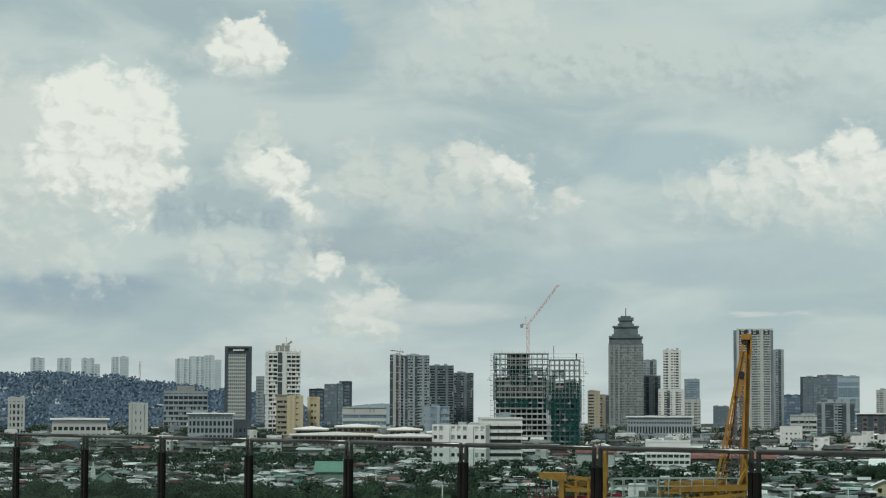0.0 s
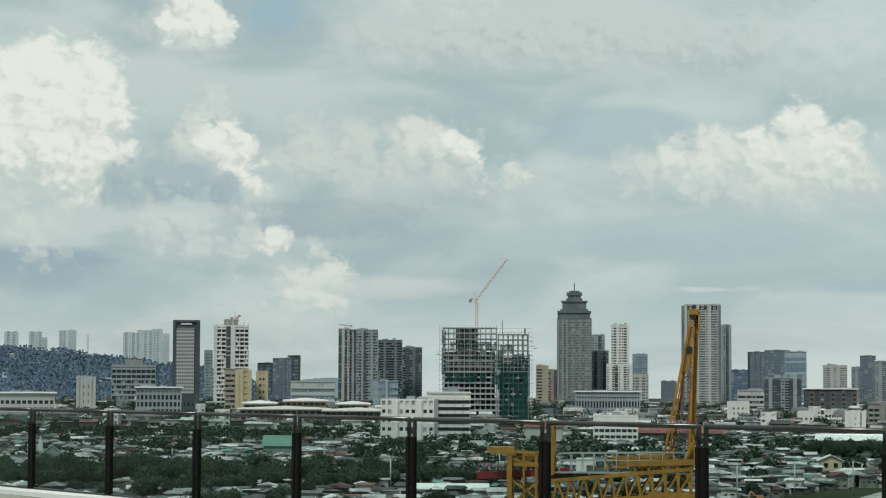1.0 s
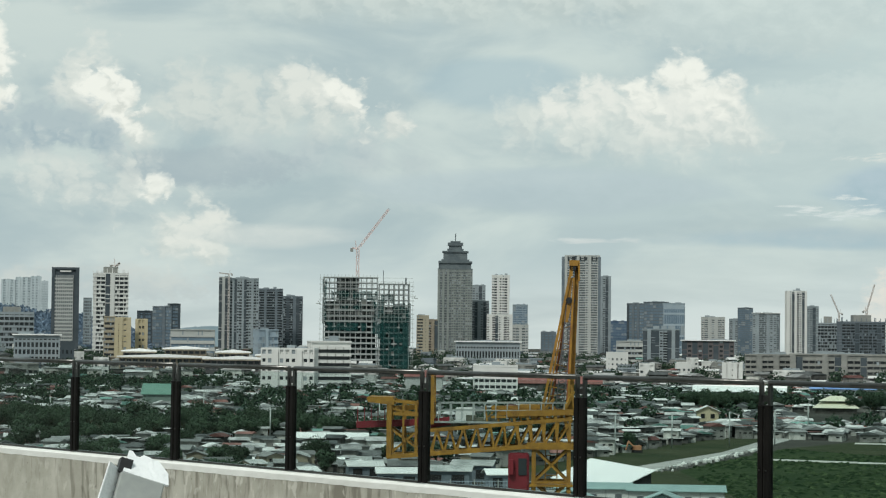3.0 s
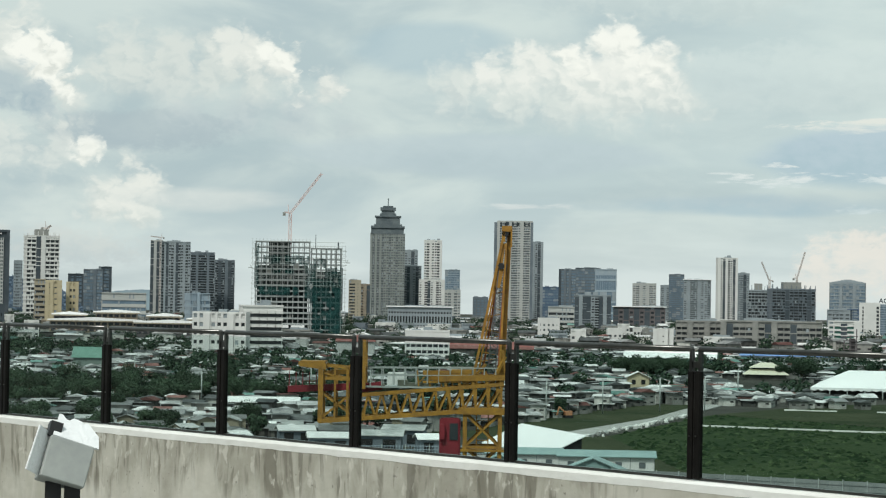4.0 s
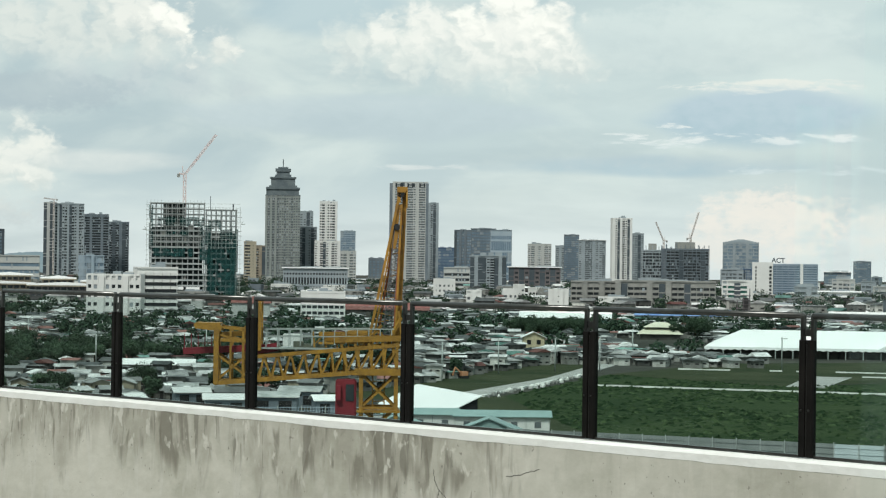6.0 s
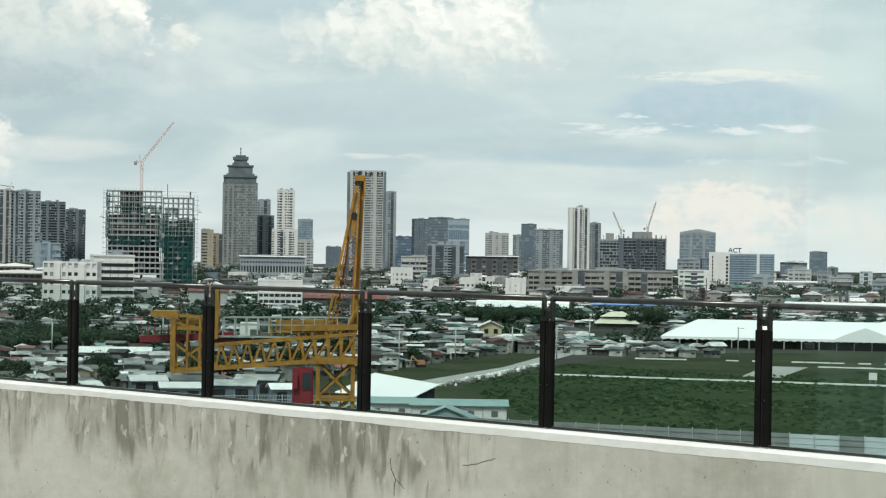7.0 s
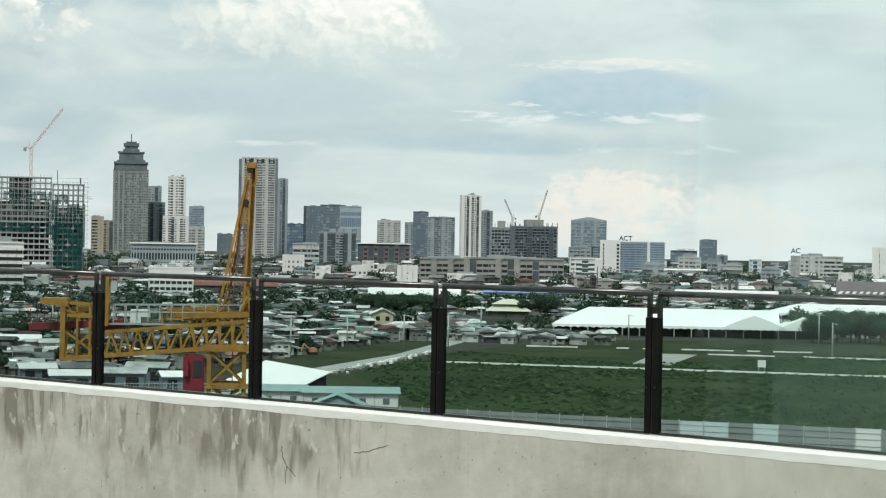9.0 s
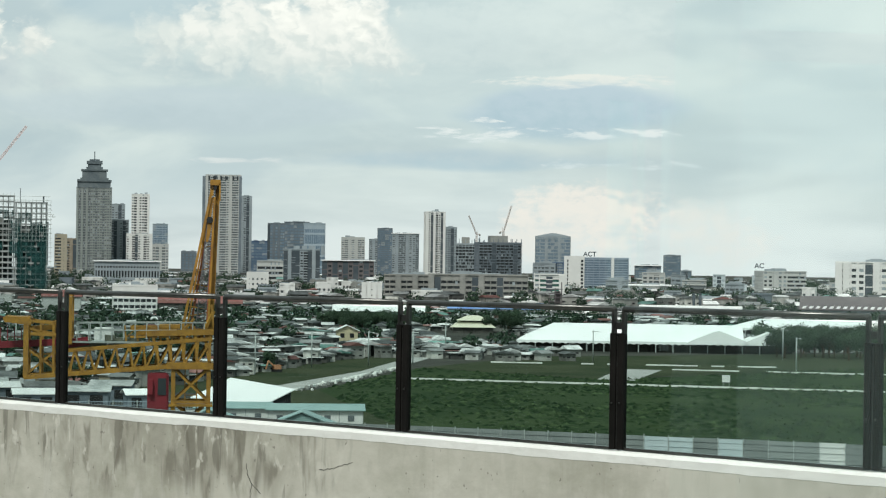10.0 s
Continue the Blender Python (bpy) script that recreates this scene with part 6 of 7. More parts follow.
ex = thing("excavator", pose(83, 522, 0, 0, 0, 20) @ Matrix.Scale(0.62, 4), "small orange excavator beside the road", "excavator")
ORANGE = surface("orange_paint", (0.42, 0.19, 0.09), (0.50, 0.26, 0.15), 1.0, 0.5)
b = bmesh.new()
box(b, 0, 0, 1.9, 2.6, 2.2, 1.6)
part("body", b, ORANGE, ex)
b = bmesh.new()
beam(b, (-1, 0, 2), (-3.6, 0, 4.2), 0.5)
beam(b, (-3.6, 0, 4.2), (-4.6, 0, 1.2), 0.4)
part("boom", b, ORANGE, ex)
for s in (-0.9, 0.9):
    b = bmesh.new()
    box(b, 0, s, 0.5, 3.4, 0.5, 1.0)
    part("track", b, BLACK, ex)


# ---- road, kerbs, poles and fence by the field ----
def strip(name, pts, z, thick, material, label, category, kind="structure"):
    b = bmesh.new()
    lo = [b.verts.new((x, y, 0.0)) for x, y in pts]
    hi = [b.verts.new((x, y, z)) for x, y in pts]
    n = len(pts)
    for i in range(n):
        b.faces.new([lo[i], lo[(i + 1) % n], hi[(i + 1) % n], hi[i]])
    b.faces.new(hi)
    return solid(name, b, material, label, category, kind)


strip("road", ((58, 424), (74, 448), (108, 522), (124, 566), (137, 600), (132, 602), (119, 568), (103, 525), (69, 455), (53, 428)), 0.12, 0.1, ROADM, "pale concrete road along the field", "road")
strip("pavement_pad", ((150, 492), (157, 487), (179, 534), (170, 539)), 0.16, 0.1, ROADM, "pale concrete pad in the field", "pavement")


def kerb_line(a, c, label, seed, gap=0.12, width=0.9):
    rng = random.Random(seed)
    t = thing("kerb", pose(a[0], a[1], 0), label, "kerb", "kerbs across the field", "structure")
    d = Vector((c[0] - a[0], c[1] - a[1], 0))
    n = int(d.length / 3.2)
    ang = math.atan2(d.y, d.x)
    for k in range(n):
        if rng.random() < gap:
            continue
        p = d * (k + 0.5) / n
        b = bmesh.new()
        box(b, p.x, p.y + rng.uniform(-0.2, 0.2), 0.19, 3.15, width * rng.uniform(0.6, 1.2), 0.38 * rng.uniform(0.8, 1.15), ang)
        part("kerb_stone", b, KERB, t)


kerb_line((107, 492), (200, 440), "broken white kerb across the green field", 1, 0.0, 1.0)
kerb_line((182, 535), (228, 511), "low white kerb behind the field", 2, 0.06, 0.9)
kerb_line((146, 572), (214, 548), "low white kerb near the tents", 5, 0.35, 1.0)
kerb_line((74, 447), (118, 548), "row of pale stones along the road", 3, 0.45, 0.8)

rng = random.Random(31)
stones = thing("boulder_row", pose(0, 0, 0), "row of small pale boulders beside the road", "boulder")
for k in range(34):
    f = k / 34
    b = bmesh.new()
    bmesh.ops.create_icosphere(b, subdivisions=1, radius=rng.uniform(0.3, 0.8))
    for v in b.verts:
        v.co *= rng.uniform(0.75, 1.15)
    b.transform(Matrix.Translation((76 + 42 * f + rng.uniform(-1.5, 1.5), 446 + 98 * f + rng.uniform(-3, 3), 0.3)))
    part("boulder", b, rng.choice((KERB, KERB, CONCRETE)), stones)

sg = thing("site_board", pose(168, 459, 0, 0, 0, -20), "small white board on two posts in the field", "board")
b = bmesh.new()
box(b, 0, 0, 2.0, 1.7, 0.08, 1.5)
part("board", b, WHITEWALL, sg)
for s in (-0.6, 0.6):
    b = bmesh.new()
    box(b, s, 0.08, 0.9, 0.1, 0.08, 1.8)
    part("post", b, GALV, sg)


def utility_pole():
    t = thing("utility_pole", pose(78, 522, 0), "slim pale utility pole with a cross arm", "pole", "utility poles")
    b = bmesh.new()
    tube(b, (0, 0, 0), (0, 0, 8.4), 0.16, 8)
    part("shaft", b, GALV, t)
    b = bmesh.new()
    box(b, 0.5, 0, 8.1, 1.6, 0.12, 0.12)
    part("cross_arm", b, GALV, t)
    b = bmesh.new()
    box(b, 1.2, 0, 8.0, 0.5, 0.25, 0.12)
    part("lamp_head", b, WHITEWALL, t)
    return t


pole = utility_pole()
for x, y in ((67, 508), (95, 545), (111, 556), (123, 560), (44, 520), (174, 575), (212, 530), (236, 600), (-60, 640), (-20, 700), (30, 640), (150, 640), (0, 560)):
    copy_thing(pole, pose(x, y, 0, 0, 0, random.uniform(-30, 30)))


def fence():
    t = thing("hoarding_fence", pose(58, 324, 0, 0, 0, math.degrees(math.atan2(-35.4, 51.4))), "grey sheet hoarding fence in front of the field", "fence")
    rng = random.Random(6)
    PANELM = surface("hoarding_sheet", (0.17, 0.19, 0.18), (0.25, 0.27, 0.26), 0.5, 0.6, spread=0.18)
    LIGHTM = surface("pale_hoarding_sheet", (0.40, 0.46, 0.47), (0.50, 0.56, 0.57), 0.5, 0.6)
    for k in range(34):
        b = bmesh.new()
        x0 = k * 3.4
        box(b, x0 + 1.7, rng.uniform(-0.03, 0.03), 1.45, 3.3, 0.06, 2.7 + rng.uniform(-0.1, 0.1))
        for z in (0.6, 1.5, 2.3):
            box(b, x0 + 1.7, -0.08, z, 3.3, 0.05, 0.08)
        part("sheet", b, WHITEWALL if k == 21 else (LIGHTM if 14 <= k <= 17 and k != 16 else PANELM), t)
        b = bmesh.new()
        box(b, x0, -0.12, 1.5, 0.12, 0.1, 3.0)
        part("post", b, GALV, t)


fence()


# ---- trees ----
def crown_mesh(seed, r, h, count, leaf):
    """Many small leaf blades round a few uneven lobes."""
    rng = random.Random(seed)
    lobes = [(Vector((rng.uniform(-0.55, 0.55) * r, rng.uniform(-0.55, 0.55) * r, h + rng.uniform(-0.35, 0.55) * r)), rng.uniform(0.35, 0.62) * r) for _ in range(9)]
    verts, faces = [], []
    for _ in range(count):
        c, rr = rng.choice(lobes)
        d = Vector((rng.gauss(0, 1), rng.gauss(0, 1), rng.gauss(0, 0.8))).normalized()
        p = c + d * rr * rng.uniform(0.55, 1.05)
        u = Vector((rng.gauss(0, 1), rng.gauss(0, 1), rng.gauss(0, 1))).normalized() * leaf * rng.uniform(0.6, 1.3)
        w = d.cross(u).normalized() * leaf * rng.uniform(0.4, 0.9)
        k = len(verts)
        verts += [p - u, p + w, p + u, p - w]
        faces.append((k, k + 1, k + 2, k + 3))
    me = bpy.data.meshes.new("crown")
    me.from_pydata([tuple(v) for v in verts], [], faces)
    me.materials.append(LEAF)
    return me


def tree(seed, r, h):
    t = thing("tree", pose(0, 0, 0), "dark green broadleaf tree among low houses", "tree", "trees among the houses")
    rng = random.Random(seed)
    b = bmesh.new()
    beam(b, (0, 0, 0), (0.1, 0, h), 0.35)
    for k in range(4):
        a = rng.uniform(0, 6.3)
        beam(b, (0, 0, h * 0.6), (math.cos(a) * r * 0.5, math.sin(a) * r * 0.5, h + 0.2 * r), 0.16)
    part("trunk", b, BARK, t)
    ob = new("crown", crown_mesh(seed, r, h, 2600, 0.23))
    ob.parent = t
    return t


TREES = [tree(1, 2.6, 3.0), tree(2, 3.2, 3.6), tree(3, 2.0, 2.6), tree(4, 3.9, 4.4)]


def plant(x, y, scale_kind, rng):
    m = pose(x, y, 0, 0, 0, rng.uniform(0, 360))
    src = TREES[scale_kind]
    if src.name not in used_first:
        used_first.add(src.name)
        src.matrix_basis = m
    else:
        copy_thing(src, m)


used_first = set()


# ---- the low houses ----
def house(w, d, h, kind, wall, roof, two=False):
    t = thing("house", pose(0, 0, 0), "small weathered house with a sheet-metal roof", "house", "low houses")
    b = bmesh.new()
    if kind == "shed":
        prism(b, [(-w / 2, 0), (w / 2, 0), (w / 2, h), (-w / 2, h + 0.7)], -d / 2, d / 2)
    else:
        prism(b, [(-w / 2, 0), (w / 2, 0), (w / 2, h), (0, h + w * 0.16), (-w / 2, h)], -d / 2, d / 2)
    part("wall", b, wall, t)
    if kind == "shed":
        b = bmesh.new()
        prism(b, [(-w / 2 - 0.5, h + 0.78), (-w / 2 - 0.5, h + 0.9), (w / 2 + 0.5, h + 0.05), (w / 2 + 0.5, h - 0.07)], -d / 2 - 0.5, d / 2 + 0.5)
        part("roof", b, roof, t)
    else:
        for k in (-1, 1):
            b = bmesh.new()
            prism(b, [(0, h + w * 0.16 + 0.02), (0, h + w * 0.16 + 0.14), (k * (w / 2 + 0.5), h - 0.04), (k * (w / 2 + 0.5), h - 0.16)], -d / 2 - 0.5, d / 2 + 0.5)
            part("roof_slope", b, roof, t)
    for k in range(3 if two else 2):
        b = bmesh.new()
        box(b, -w / 4 + (k % 2) * w / 2, -d / 2 - 0.02, 1.5 if k < 2 else h - 1.2, 1.0, 0.1, 1.1)
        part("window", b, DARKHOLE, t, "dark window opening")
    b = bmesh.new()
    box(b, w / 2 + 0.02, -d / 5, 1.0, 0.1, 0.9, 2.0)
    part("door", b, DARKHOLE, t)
    return t


KINDS = [house(4.6, 5.2, 2.3, "gable", HOUSEWALL, SHEET), house(4.2, 5.8, 2.5, "shed", HOUSEWALL, SHEET), house(5.0, 4.8, 4.4, "gable", CREAMWALL, SHEET, True),
         house(4.0, 4.6, 2.2, "shed", HOUSEWALL, WHITESHEET), house(4.6, 5.6, 2.4, "gable", HOUSEWALL, REDSHEET), house(4.6, 4.6, 4.6, "shed", MINTWALL, SHEET, True),
         house(5.8, 4.8, 2.4, "gable", HOUSEWALL, WHITESHEET), house(4.2, 4.2, 2.4, "gable", HOUSEWALL, GREENSHEET), house(4.6, 5.2, 4.4, "gable", HOUSEWALL, SHEET, True), house(4.0, 4.8, 2.4, "shed", HOUSEWALL, SHEET)]
WEIGHTS = (5, 6, 1.6, 2.2, 1.2, 1.0, 2, 0.35, 2.0, 5)


def in_poly(x, y, pts):
    hit = False
    for (x0, y0), (x1, y1) in zip(pts, pts[1:] + pts[:1]):
        if (y0 > y) != (y1 > y) and x < (x1 - x0) * (y - y0) / (y1 - y0) + x0:
            hit = not hit
    return hit


KEEP_OUT = [
    ((38, 300), (118, 280), (185, 240), (360, 380), (275, 575), (232, 585), (150, 578), (134, 600), (116, 596), (94, 552), (70, 500), (40, 440)),
    ((165, 640), (245, 600), (275, 640), (190, 690)), ((270, 760), (360, 715), (370, 760), (290, 800)),
    ((0, 512), (28, 512), (28, 560), (-12, 560)), ((40, 536), (52, 536), (52, 552), (40, 552)), ((160, 670), (194, 670), (216, 826), (180, 826)),
    ((-44, 770), (-28, 770), (-28, 788), (-44, 788)), ((120, 658), (133, 658), (133, 674), (120, 674)), ((-106, 655), (-90, 655), (-90, 682), (-106, 682)),
    ((5, 120), (30, 120), (30, 160), (5, 160)), ((8, 362), (52, 362), (48, 428), (8, 428)), ((170, 585), (300, 515), (340, 640), (200, 650))]


def free(x, y):
    return not any(in_poly(x, y, list(p)) for p in KEEP_OUT)


def green(x, y):
    """Where trees gather among the houses."""
    return noise.fractal(Vector((x * 0.010, y * 0.006, 4.2)), 1.0, 2.0, 3)


rng = random.Random(77)
spots = []
y = 372.0
while y < 1190:
    half_l, half_r = y * math.tan(radians(12.5)), y * math.tan(radians(25.5))
    x = -half_l + rng.uniform(0, 6)
    while x < half_r:
        px, py = x + rng.uniform(-1.6, 1.6), y + rng.uniform(-2, 2)
        if free(px, py):
            spots.append((math.hypot(px, py), px, py))
        x += rng.uniform(3.8, 6.4)
    y += 4.9 + (y - 372) * 0.004
spots.sort()
near, far_houses = [], []
n_tree = 0
for d, px, py in spots:
    g = green(px, py)
    west = 1.0 if px < 0.02 * py else 0.0
    if px > 130 and d < 650 and rng.random() < 0.45:
        continue
    if g > 0.13 - 0.16 * west * min(1, max(0, (py - 430) / 200)) and rng.random() < 0.10 + 0.22 * west or rng.random() < 0.03:
        if n_tree < 170 and (d < 620 or rng.random() < 0.35):
            plant(px, py, rng.choice((0, 0, 1, 2, 2) if d < 560 else (1, 1, 3)), rng)
            n_tree += 1
        else:
            far_houses.append((px, py, True))
    elif len(near) < 298:
        near.append((px, py))
    else:
        far_houses.append((px, py, False))
first_use = set()
for px, py in near:
    k = rng.choices(range(len(KINDS)), WEIGHTS)[0] if px < 130 else rng.choice((0, 1, 3, 9, 9))
    m = pose(px, py, 0, 0, 0, rng.choice((0, 90, 180, 270)) + rng.gauss(0, 14))
    if k in first_use:
        copy_thing(KINDS[k], m)
    else:
        first_use.add(k)
        KINDS[k].matrix_basis = m @ Matrix.Scale(0.72, 4)
for x, y, k in ((246, 640, 3), (255, 632, 3), (262, 645, 1), (272, 640, 3), (280, 655, 3), (290, 660, 1), (268, 655, 3), (300, 672, 3), (240, 655, 1), (252, 660, 3), (310, 690, 3), (322, 700, 1)):
    plant(x, y, k, rng)
for cx, cy, n, r in ((158, 800, 16, 13), (172, 812, 6, 8), (212, 812, 9, 7), (248, 606, 16, 13), (276, 600, 14, 16), (264, 660, 8, 12), (285, 650, 14, 14), (305, 690, 10, 14), (-45, 560, 5, 18), (-62, 610, 7, 20), (-22, 640, 8, 20), (-95, 620, 5, 16)):
    for _ in range(n):
        plant(cx + rng.gauss(0, r * 0.6), cy + rng.gauss(0, r * 0.5), rng.choice((1, 3, 3)), rng)


def island_surface(name, dark, light, rough=0.7):
    """A surface whose tone changes from piece to piece of a joined mesh."""
    m = bpy.data.materials.new(name)
    m.use_nodes = True
    nt = m.node_tree
    geo = nt.nodes.new("ShaderNodeNewGeometry")
    ramp = nt.nodes.new("ShaderNodeMix")
    ramp.data_type = "RGBA"
    ramp.inputs[6].default_value, ramp.inputs[7].default_value = (*dark, 1), (*light, 1)
    pw = nt.nodes.new("ShaderNodeMath")
    pw.operation = "POWER"
    pw.inputs[1].default_value = 1.9
    nt.links.new(geo.outputs["Random Per Island"], pw.inputs[0])
    nt.links.new(pw.outputs[0], ramp.inputs[0])
    tc = nt.nodes.new("ShaderNodeTexCoord").outputs["Object"]
    n = nt.nodes.new("ShaderNodeTexNoise")
    n.inputs["Scale"].default_value, n.inputs["Detail"].default_value = 0.4, 5
    nt.links.new(tc, n.inputs["Vector"])
    mr = nt.nodes.new("ShaderNodeMapRange")
    mr.inputs[1].default_value, mr.inputs[2].default_value, mr.inputs[3].default_value, mr.inputs[4].default_value = 0.3, 0.7, 0.65, 1.3
    nt.links.new(n.outputs[0], mr.inputs[0])
    vm = nt.nodes.new("ShaderNodeVectorMath")
    vm.operation = "SCALE"
    nt.links.new(ramp.outputs[2], vm.inputs[0])
    nt.links.new(mr.outputs[0], vm.inputs[3])
    bs = nt.nodes["Principled BSDF"]
    nt.links.new(vm.outputs[0], bs.inputs["Base Color"])
    bs.inputs["Roughness"].default_value = rough
    bs.inputs["Specular IOR Level"].default_value = 0.03
    return m


FAR_MATS = [island_surface("far_house_wall", (0.06, 0.062, 0.058), (0.50, 0.50, 0.46)), island_surface("far_grey_roof", (0.07, 0.078, 0.078), (0.68, 0.69, 0.67)),
            island_surface("far_red_roof", (0.10, 0.05, 0.045), (0.24, 0.13, 0.115)), island_surface("far_green_roof", (0.08, 0.15, 0.13), (0.20, 0.34, 0.30)), island_surface("far_leaf", (0.024, 0.042, 0.029), (0.062, 0.094, 0.060)), DARKHOLE]


def cluster(name, spots_, label, category, rng, size=1.0, crown=1.0):
    """Joined far houses and tree clumps."""
    verts, faces, mats = [], [], []

    def hull(pts, quads, mat):
        k = len(verts)
        verts.extend(pts)
        for q in quads:
            faces.append(tuple(k + i for i in q))
            mats.append(mat)

    for px, py, leafy in spots_:
        if leafy:
            r, h = rng.uniform(1.6, 3.6) * crown, rng.uniform(2.0, 4.2) * crown
            for _ in range(int(110 * crown)):
                d = Vector((rng.gauss(0, 1), rng.gauss(0, 1), rng.gauss(0, 0.8))).normalized() * r * rng.uniform(0.6, 1.05)
                c = Vector((px, py, h)) + d
                u = Vector((rng.gauss(0, 1), rng.gauss(0, 1), rng.gauss(0, 1))).normalized() * 0.60
                w = d.cross(u).normalized() * 0.48
                hull([tuple(c - u), tuple(c + w), tuple(c + u), tuple(c - w)], [(0, 1, 2, 3)], 4)
            continue
        w, d, h = rng.uniform(3.6, 6.6) * size, rng.uniform(4, 6.6) * size, rng.choice((2.0, 2.2, 2.4, 2.6, 2.8, 4.2, 4.6)) * size if px < 130 or py > 780 else rng.uniform(1.5, 2.1)
        a = rng.choice((0, 90)) + rng.gauss(0, 14)
        ca, sa = math.cos(radians(a)), math.sin(radians(a))

        def at(x, y, z):
            return (px + x * ca - y * sa, py + x * sa + y * ca, z)

        hull([at(sx * w / 2, sy * d / 2, z) for z in (0, h) for sx, sy in ((-1, -1), (1, -1), (1, 1), (-1, 1))], [(0, 1, 5, 4), (1, 2, 6, 5), (2, 3, 7, 6), (3, 0, 4, 7)], 0)
        for sx, sy, ex, ey in ((-0.25, -0.5, 1, 0), (0.25, -0.5, 1, 0), (-0.5, -0.2, 0, 1), (0.5, 0.2, 0, 1)):
            for z0 in ((0.45 * h,) if h < 3.4 else (0.18 * h, 0.62 * h)):
                ww, hh = 0.5 * size + 0.1, min(0.5 * size, 0.35 * h)
                ox, oy = sx * w + (0.03 if sx > 0.4 else -0.03 if sx < -0.4 else 0), sy * d + (0.03 if sy > 0.4 else -0.03 if sy < -0.4 else 0)
                hull([at(ox + ex * i * ww, oy + ey * i * ww, z0 + k * hh) for i, k in ((-1, 0), (1, 0), (1, 1), (-1, 1))], [(0, 1, 2, 3)], 5)
        mat = rng.choices((1, 2, 3), (12, 1.3, 0.5))[0]
        o = 0.5
        rise = w * rng.choice((0.0, 0.12, 0.18))
        hull([at(-w / 2 - o, -d / 2 - o, h), at(w / 2 + o, -d / 2 - o, h), at(w / 2 + o, d / 2 + o, h), at(-w / 2 - o, d / 2 + o, h), at(0, -d / 2 - o, h + rise + 0.1), at(0, d / 2 + o, h + rise + 0.1)],
             [(0, 4, 5, 3), (4, 1, 2, 5), (0, 1, 4), (3, 5, 2), (3, 2, 1, 0)], mat)
    me = bpy.data.meshes.new(name)
    me.from_pydata(verts, [], faces)
    for m in FAR_MATS:
        me.materials.append(m)
    me.polygons.foreach_set("material_index", mats)
    return tagged(new(name, me), label, category, kind="stuff")


cluster("far_houses", far_houses, "dense low houses with patched roofs and trees between", "houses", rng, 0.74)

# houses and trees on the wooded ridge and between the towers
dg = bpy.context.evaluated_depsgraph_get()
dg.update()
ridge_ob = bpy.data.objects["backdrop_hill"]


# ---- low city blocks between the houses and the towers ----
LOW = []
for i, (w, d, fl, bays, wall, glass, pier, span, roof, pat) in enumerate((
        (16, 10, 3, 6, WHITEWALL, DARKGLASS, 0.4, 0.5, "", "wwWwww"), (20, 12, 2, 7, PALE, DARKGLASS, 0.2, 0.5, "slab", "ggWgggg"), (10, 9, 3, 4, GREYWALL, DARKGLASS, 0.4, 0.5, "plant", "wwdw"),
        (17, 11, 3, 6, CONCRETE, DARKGLASS, 0.3, 0.45, "", "xxxWxx"), (8, 8, 4, 3, WHITEWALL, GREYGLASS, 0.5, 0.55, "plant", "wWw"), (12, 9, 2, 4, TAN, DARKGLASS, 0.4, 0.5, "", "wwgw"),
        (24, 12, 2, 8, BROWN, DARKGLASS, 0.3, 0.5, "slab", "gggWgggg"), (11, 9, 3, 4, SLATE, BLUEGLASS, 0.2, 0.45, "", "mmmm"), (14, 9, 2, 5, SLATE, DARKGLASS, 0.3, 0.4, "slab", "wwdww"), (9, 8, 2, 3, PALE, DARKGLASS, 0.6, 0.6, "plant", "wWw"))):
    LOW.append((tower(0, 0, w, d, fl * 3.0, 0, "low_building", "low city building with rows of windows", fl, bays, wall, glass, pier, span, roof, pattern=pat), w, d))
rng = random.Random(12)
seen = set()
y, count = 1215.0, 0
while y < 3000 and count < 290:
    x = -y * math.tan(radians(12.5)) + rng.uniform(0, 30)
    while x < y * math.tan(radians(25.5)):
        k = rng.randrange(len(LOW))
        ob, w, d = LOW[k]
        if rng.random() < 0.8:
            m = pose(x + w / 2, y + rng.uniform(-14, 14), 0, 0, 0, -math.degrees(math.atan2(x, y)) + rng.choice((0, 0, 90)) + rng.gauss(0, 10))

            if k in seen:
                copy_thing(ob, m)
            else:
                seen.add(k)
                ob.matrix_basis = m
            count += 1
        x += w + rng.uniform(4, 62) * (1 + (y - 1215) / 700)
    y += 46 + (y - 1215) * 0.07
far_green = [(rng.uniform(-0.22, 0.47) * yy, yy, True) for yy in (rng.uniform(1150, 2900) for _ in range(1700))]
blocks = [(rng.uniform(-0.22, 0.47) * yy, yy, False) for yy in (1150 + 1700 * rng.random() ** 1.6 for _ in range(1700))]
cluster("city_blocks", blocks, "packed low city roofs and walls", "buildings", rng, 1.7)
cluster("city_trees", far_green, "dark tree clumps between city blocks", "trees", rng, crown=1.6)

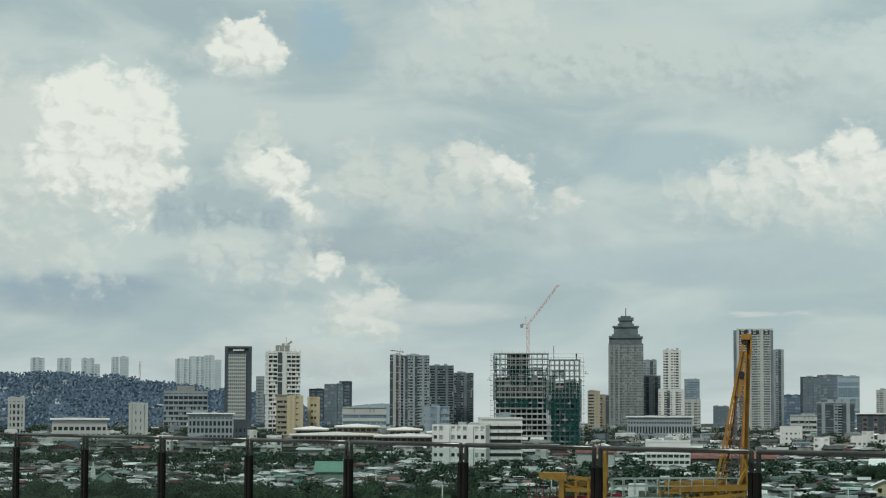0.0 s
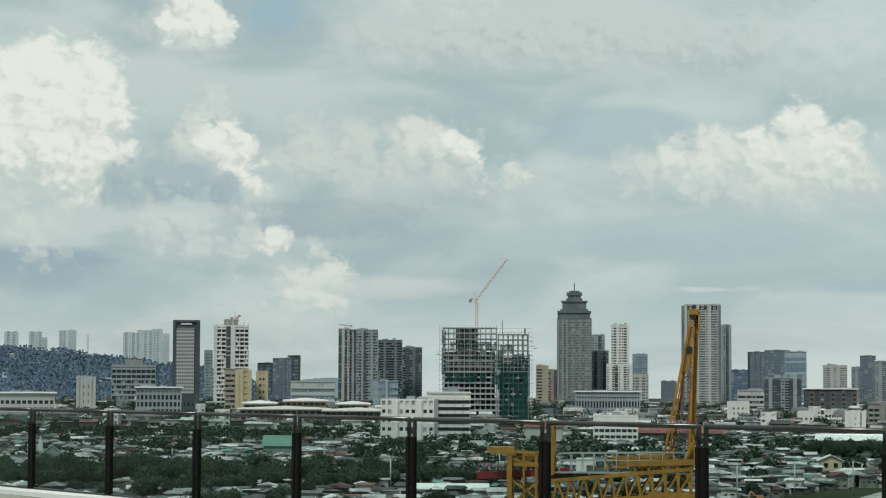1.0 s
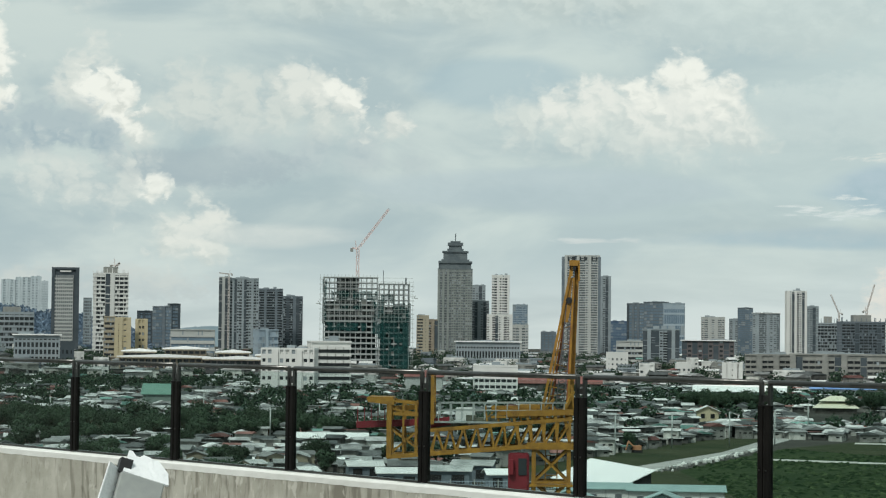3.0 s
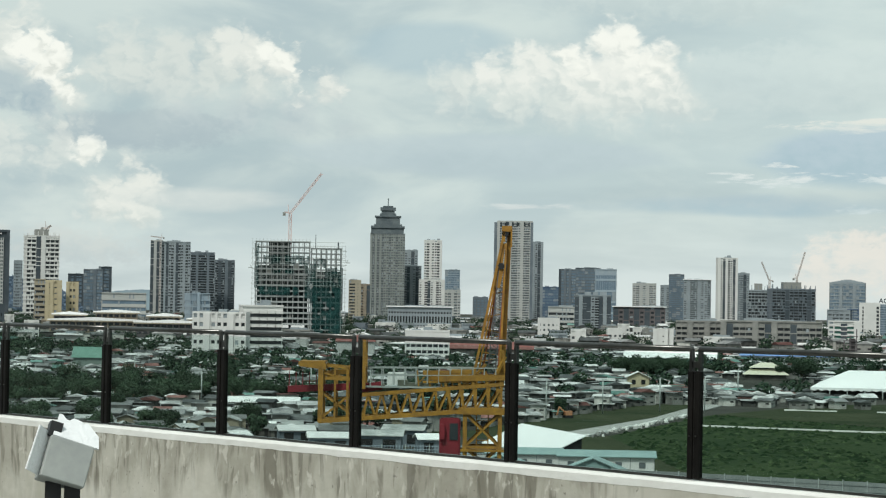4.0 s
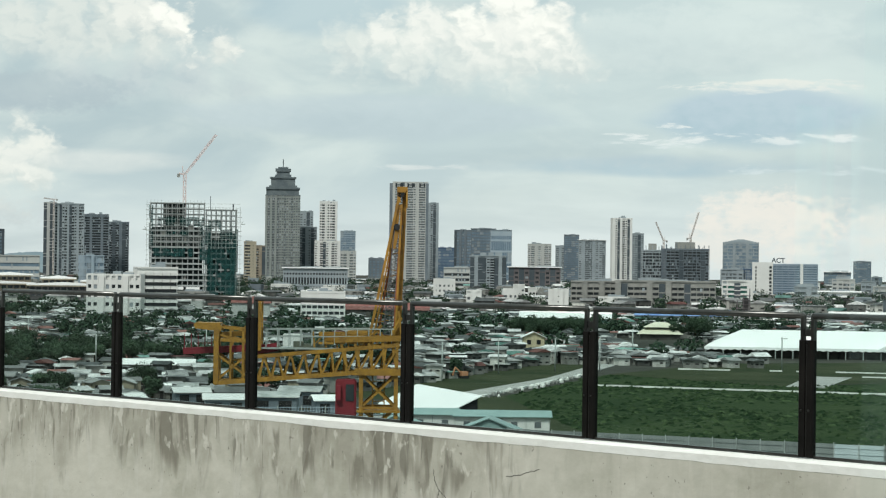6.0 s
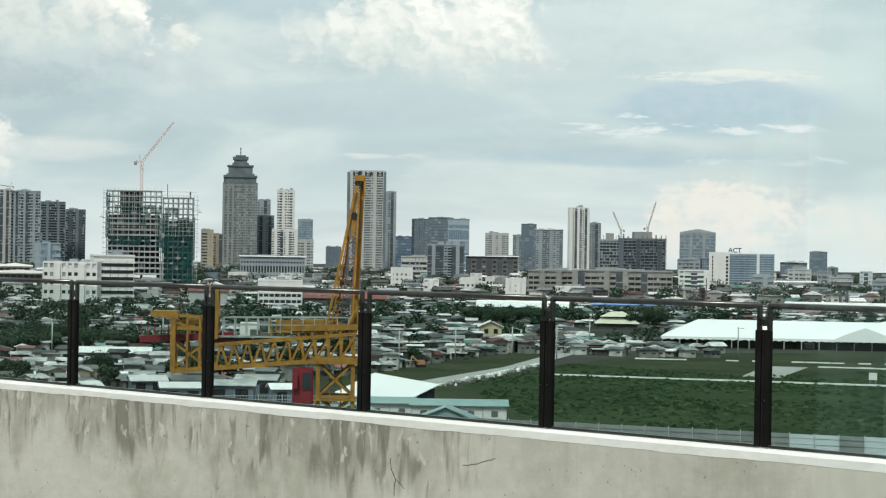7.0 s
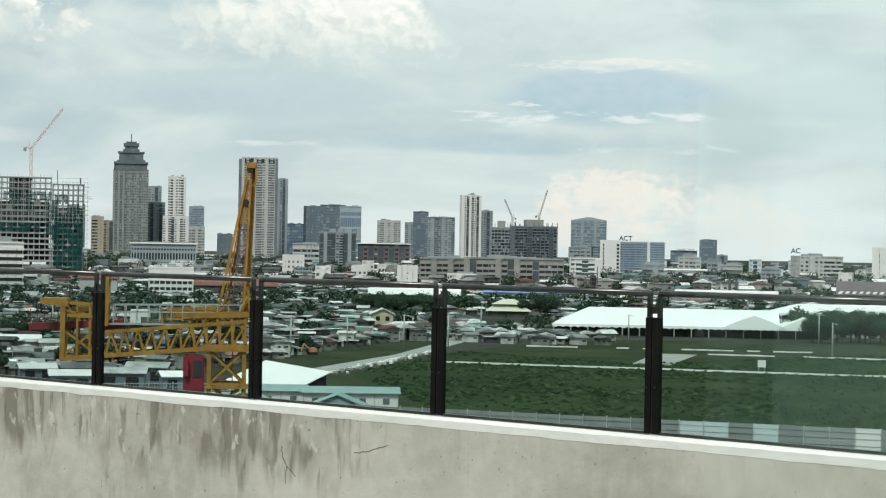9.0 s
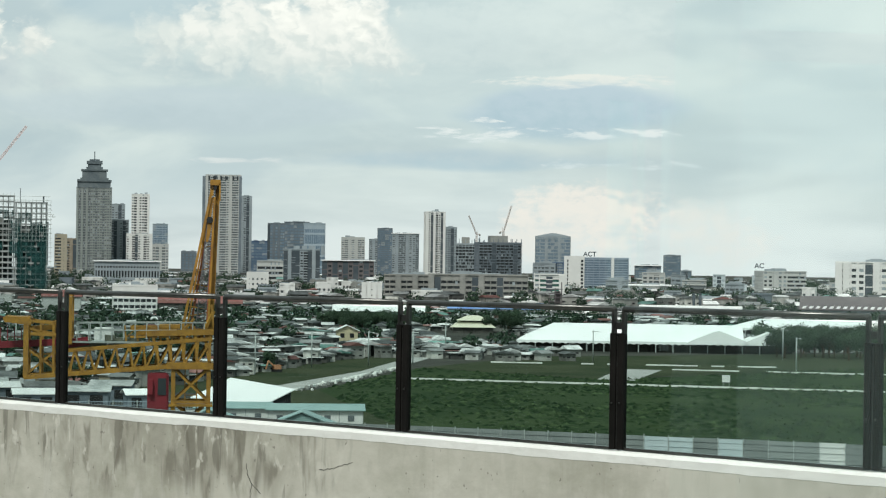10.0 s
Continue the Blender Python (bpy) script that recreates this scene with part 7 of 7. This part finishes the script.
# dense stuff on the ridge
spots_ = []
for _ in range(1100):
    az, f = rng.uniform(-12.5, -2.5), rng.uniform(0.02, 0.68)
    px, py = ground_at(az, 2900 + 1500 * f)
    hit, p, nrm, idx = ridge_ob.ray_cast(Vector((px, py, 500)), Vector((0, 0, -1)))
    if hit:
        spots_.append((px, py, p.z, rng.random() < 0.86))
verts, faces, mats = [], [], []
for px, py, pz, leafy in spots_:
    if leafy:
        for _ in range(26):
            c = Vector((px + rng.gauss(0, 9), py + rng.gauss(0, 9), pz + rng.uniform(1, 9)))
            u = Vector((rng.gauss(0, 1), rng.gauss(0, 1), rng.gauss(0, 1))).normalized() * 2.4
            w = u.cross(Vector((0.3, 1, 0.2))).normalized() * 2.0
            k = len(verts)
            verts += [tuple(c - u), tuple(c + w), tuple(c + u), tuple(c - w)]
            faces.append((k, k + 1, k + 2, k + 3))
            mats.append(0)
    else:
        w, d, h = rng.uniform(7, 18), rng.uniform(8, 14), rng.uniform(4, 8)
        k = len(verts)
        verts += [(px + sx * w / 2, py + sy * d / 2, pz + z) for z in (-3, h) for sx, sy in ((-1, -1), (1, -1), (1, 1), (-1, 1))]
        for q in ((0, 1, 5, 4), (1, 2, 6, 5), (2, 3, 7, 6), (3, 0, 4, 7), (4, 5, 6, 7)):
            faces.append(tuple(k + i for i in q))
            mats.append(1)
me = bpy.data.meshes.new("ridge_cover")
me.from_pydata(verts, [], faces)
# woods and houses up here are coloured as if seen through haze
me.materials.append(island_surface("haze_tinted_leaf", (0.11, 0.155, 0.205), (0.135, 0.185, 0.235)))
me.materials.append(island_surface("haze_tinted_house", (0.20, 0.23, 0.25), (0.55, 0.58, 0.58)))
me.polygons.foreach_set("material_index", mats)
tagged(new("ridge_cover", me), "woods and houses on the ridge, tinted with distance haze", "woods", kind="stuff")

# ---- rough growth on the field ----
rng = random.Random(5)
verts, faces = [], []
for _ in range(34000):
    x, y = rng.uniform(70, 335), rng.uniform(262, 560)
    if not in_poly(x, y, list(FIELD)):
        continue
    big = noise.noise(Vector((x * 0.05, y * 0.03, 1.0)))
    if rng.random() > 0.55 + big:
        continue
    h, r = rng.uniform(0.12, 0.55), rng.uniform(0.35, 1.1)
    k = len(verts)
    for i in range(5):
        a = i * 1.2566 + rng.uniform(-0.4, 0.4)
        verts.append((x + r * math.cos(a) * rng.uniform(0.6, 1.2), y + r * math.sin(a), 0.04))
    verts.append((x + rng.uniform(-0.3, 0.3), y + rng.uniform(-0.3, 0.3), h))
    for i in range(5):
        faces.append((k + i, k + (i + 1) % 5, k + 5))
me = bpy.data.meshes.new("field_growth")
me.from_pydata(verts, [], faces)
me.materials.append(island_surface("field_tuft", (0.013, 0.026, 0.012), (0.052, 0.078, 0.036), 0.9))
tagged(new("field_growth", me), "tufts of dark green growth on the field", "grass", kind="stuff")
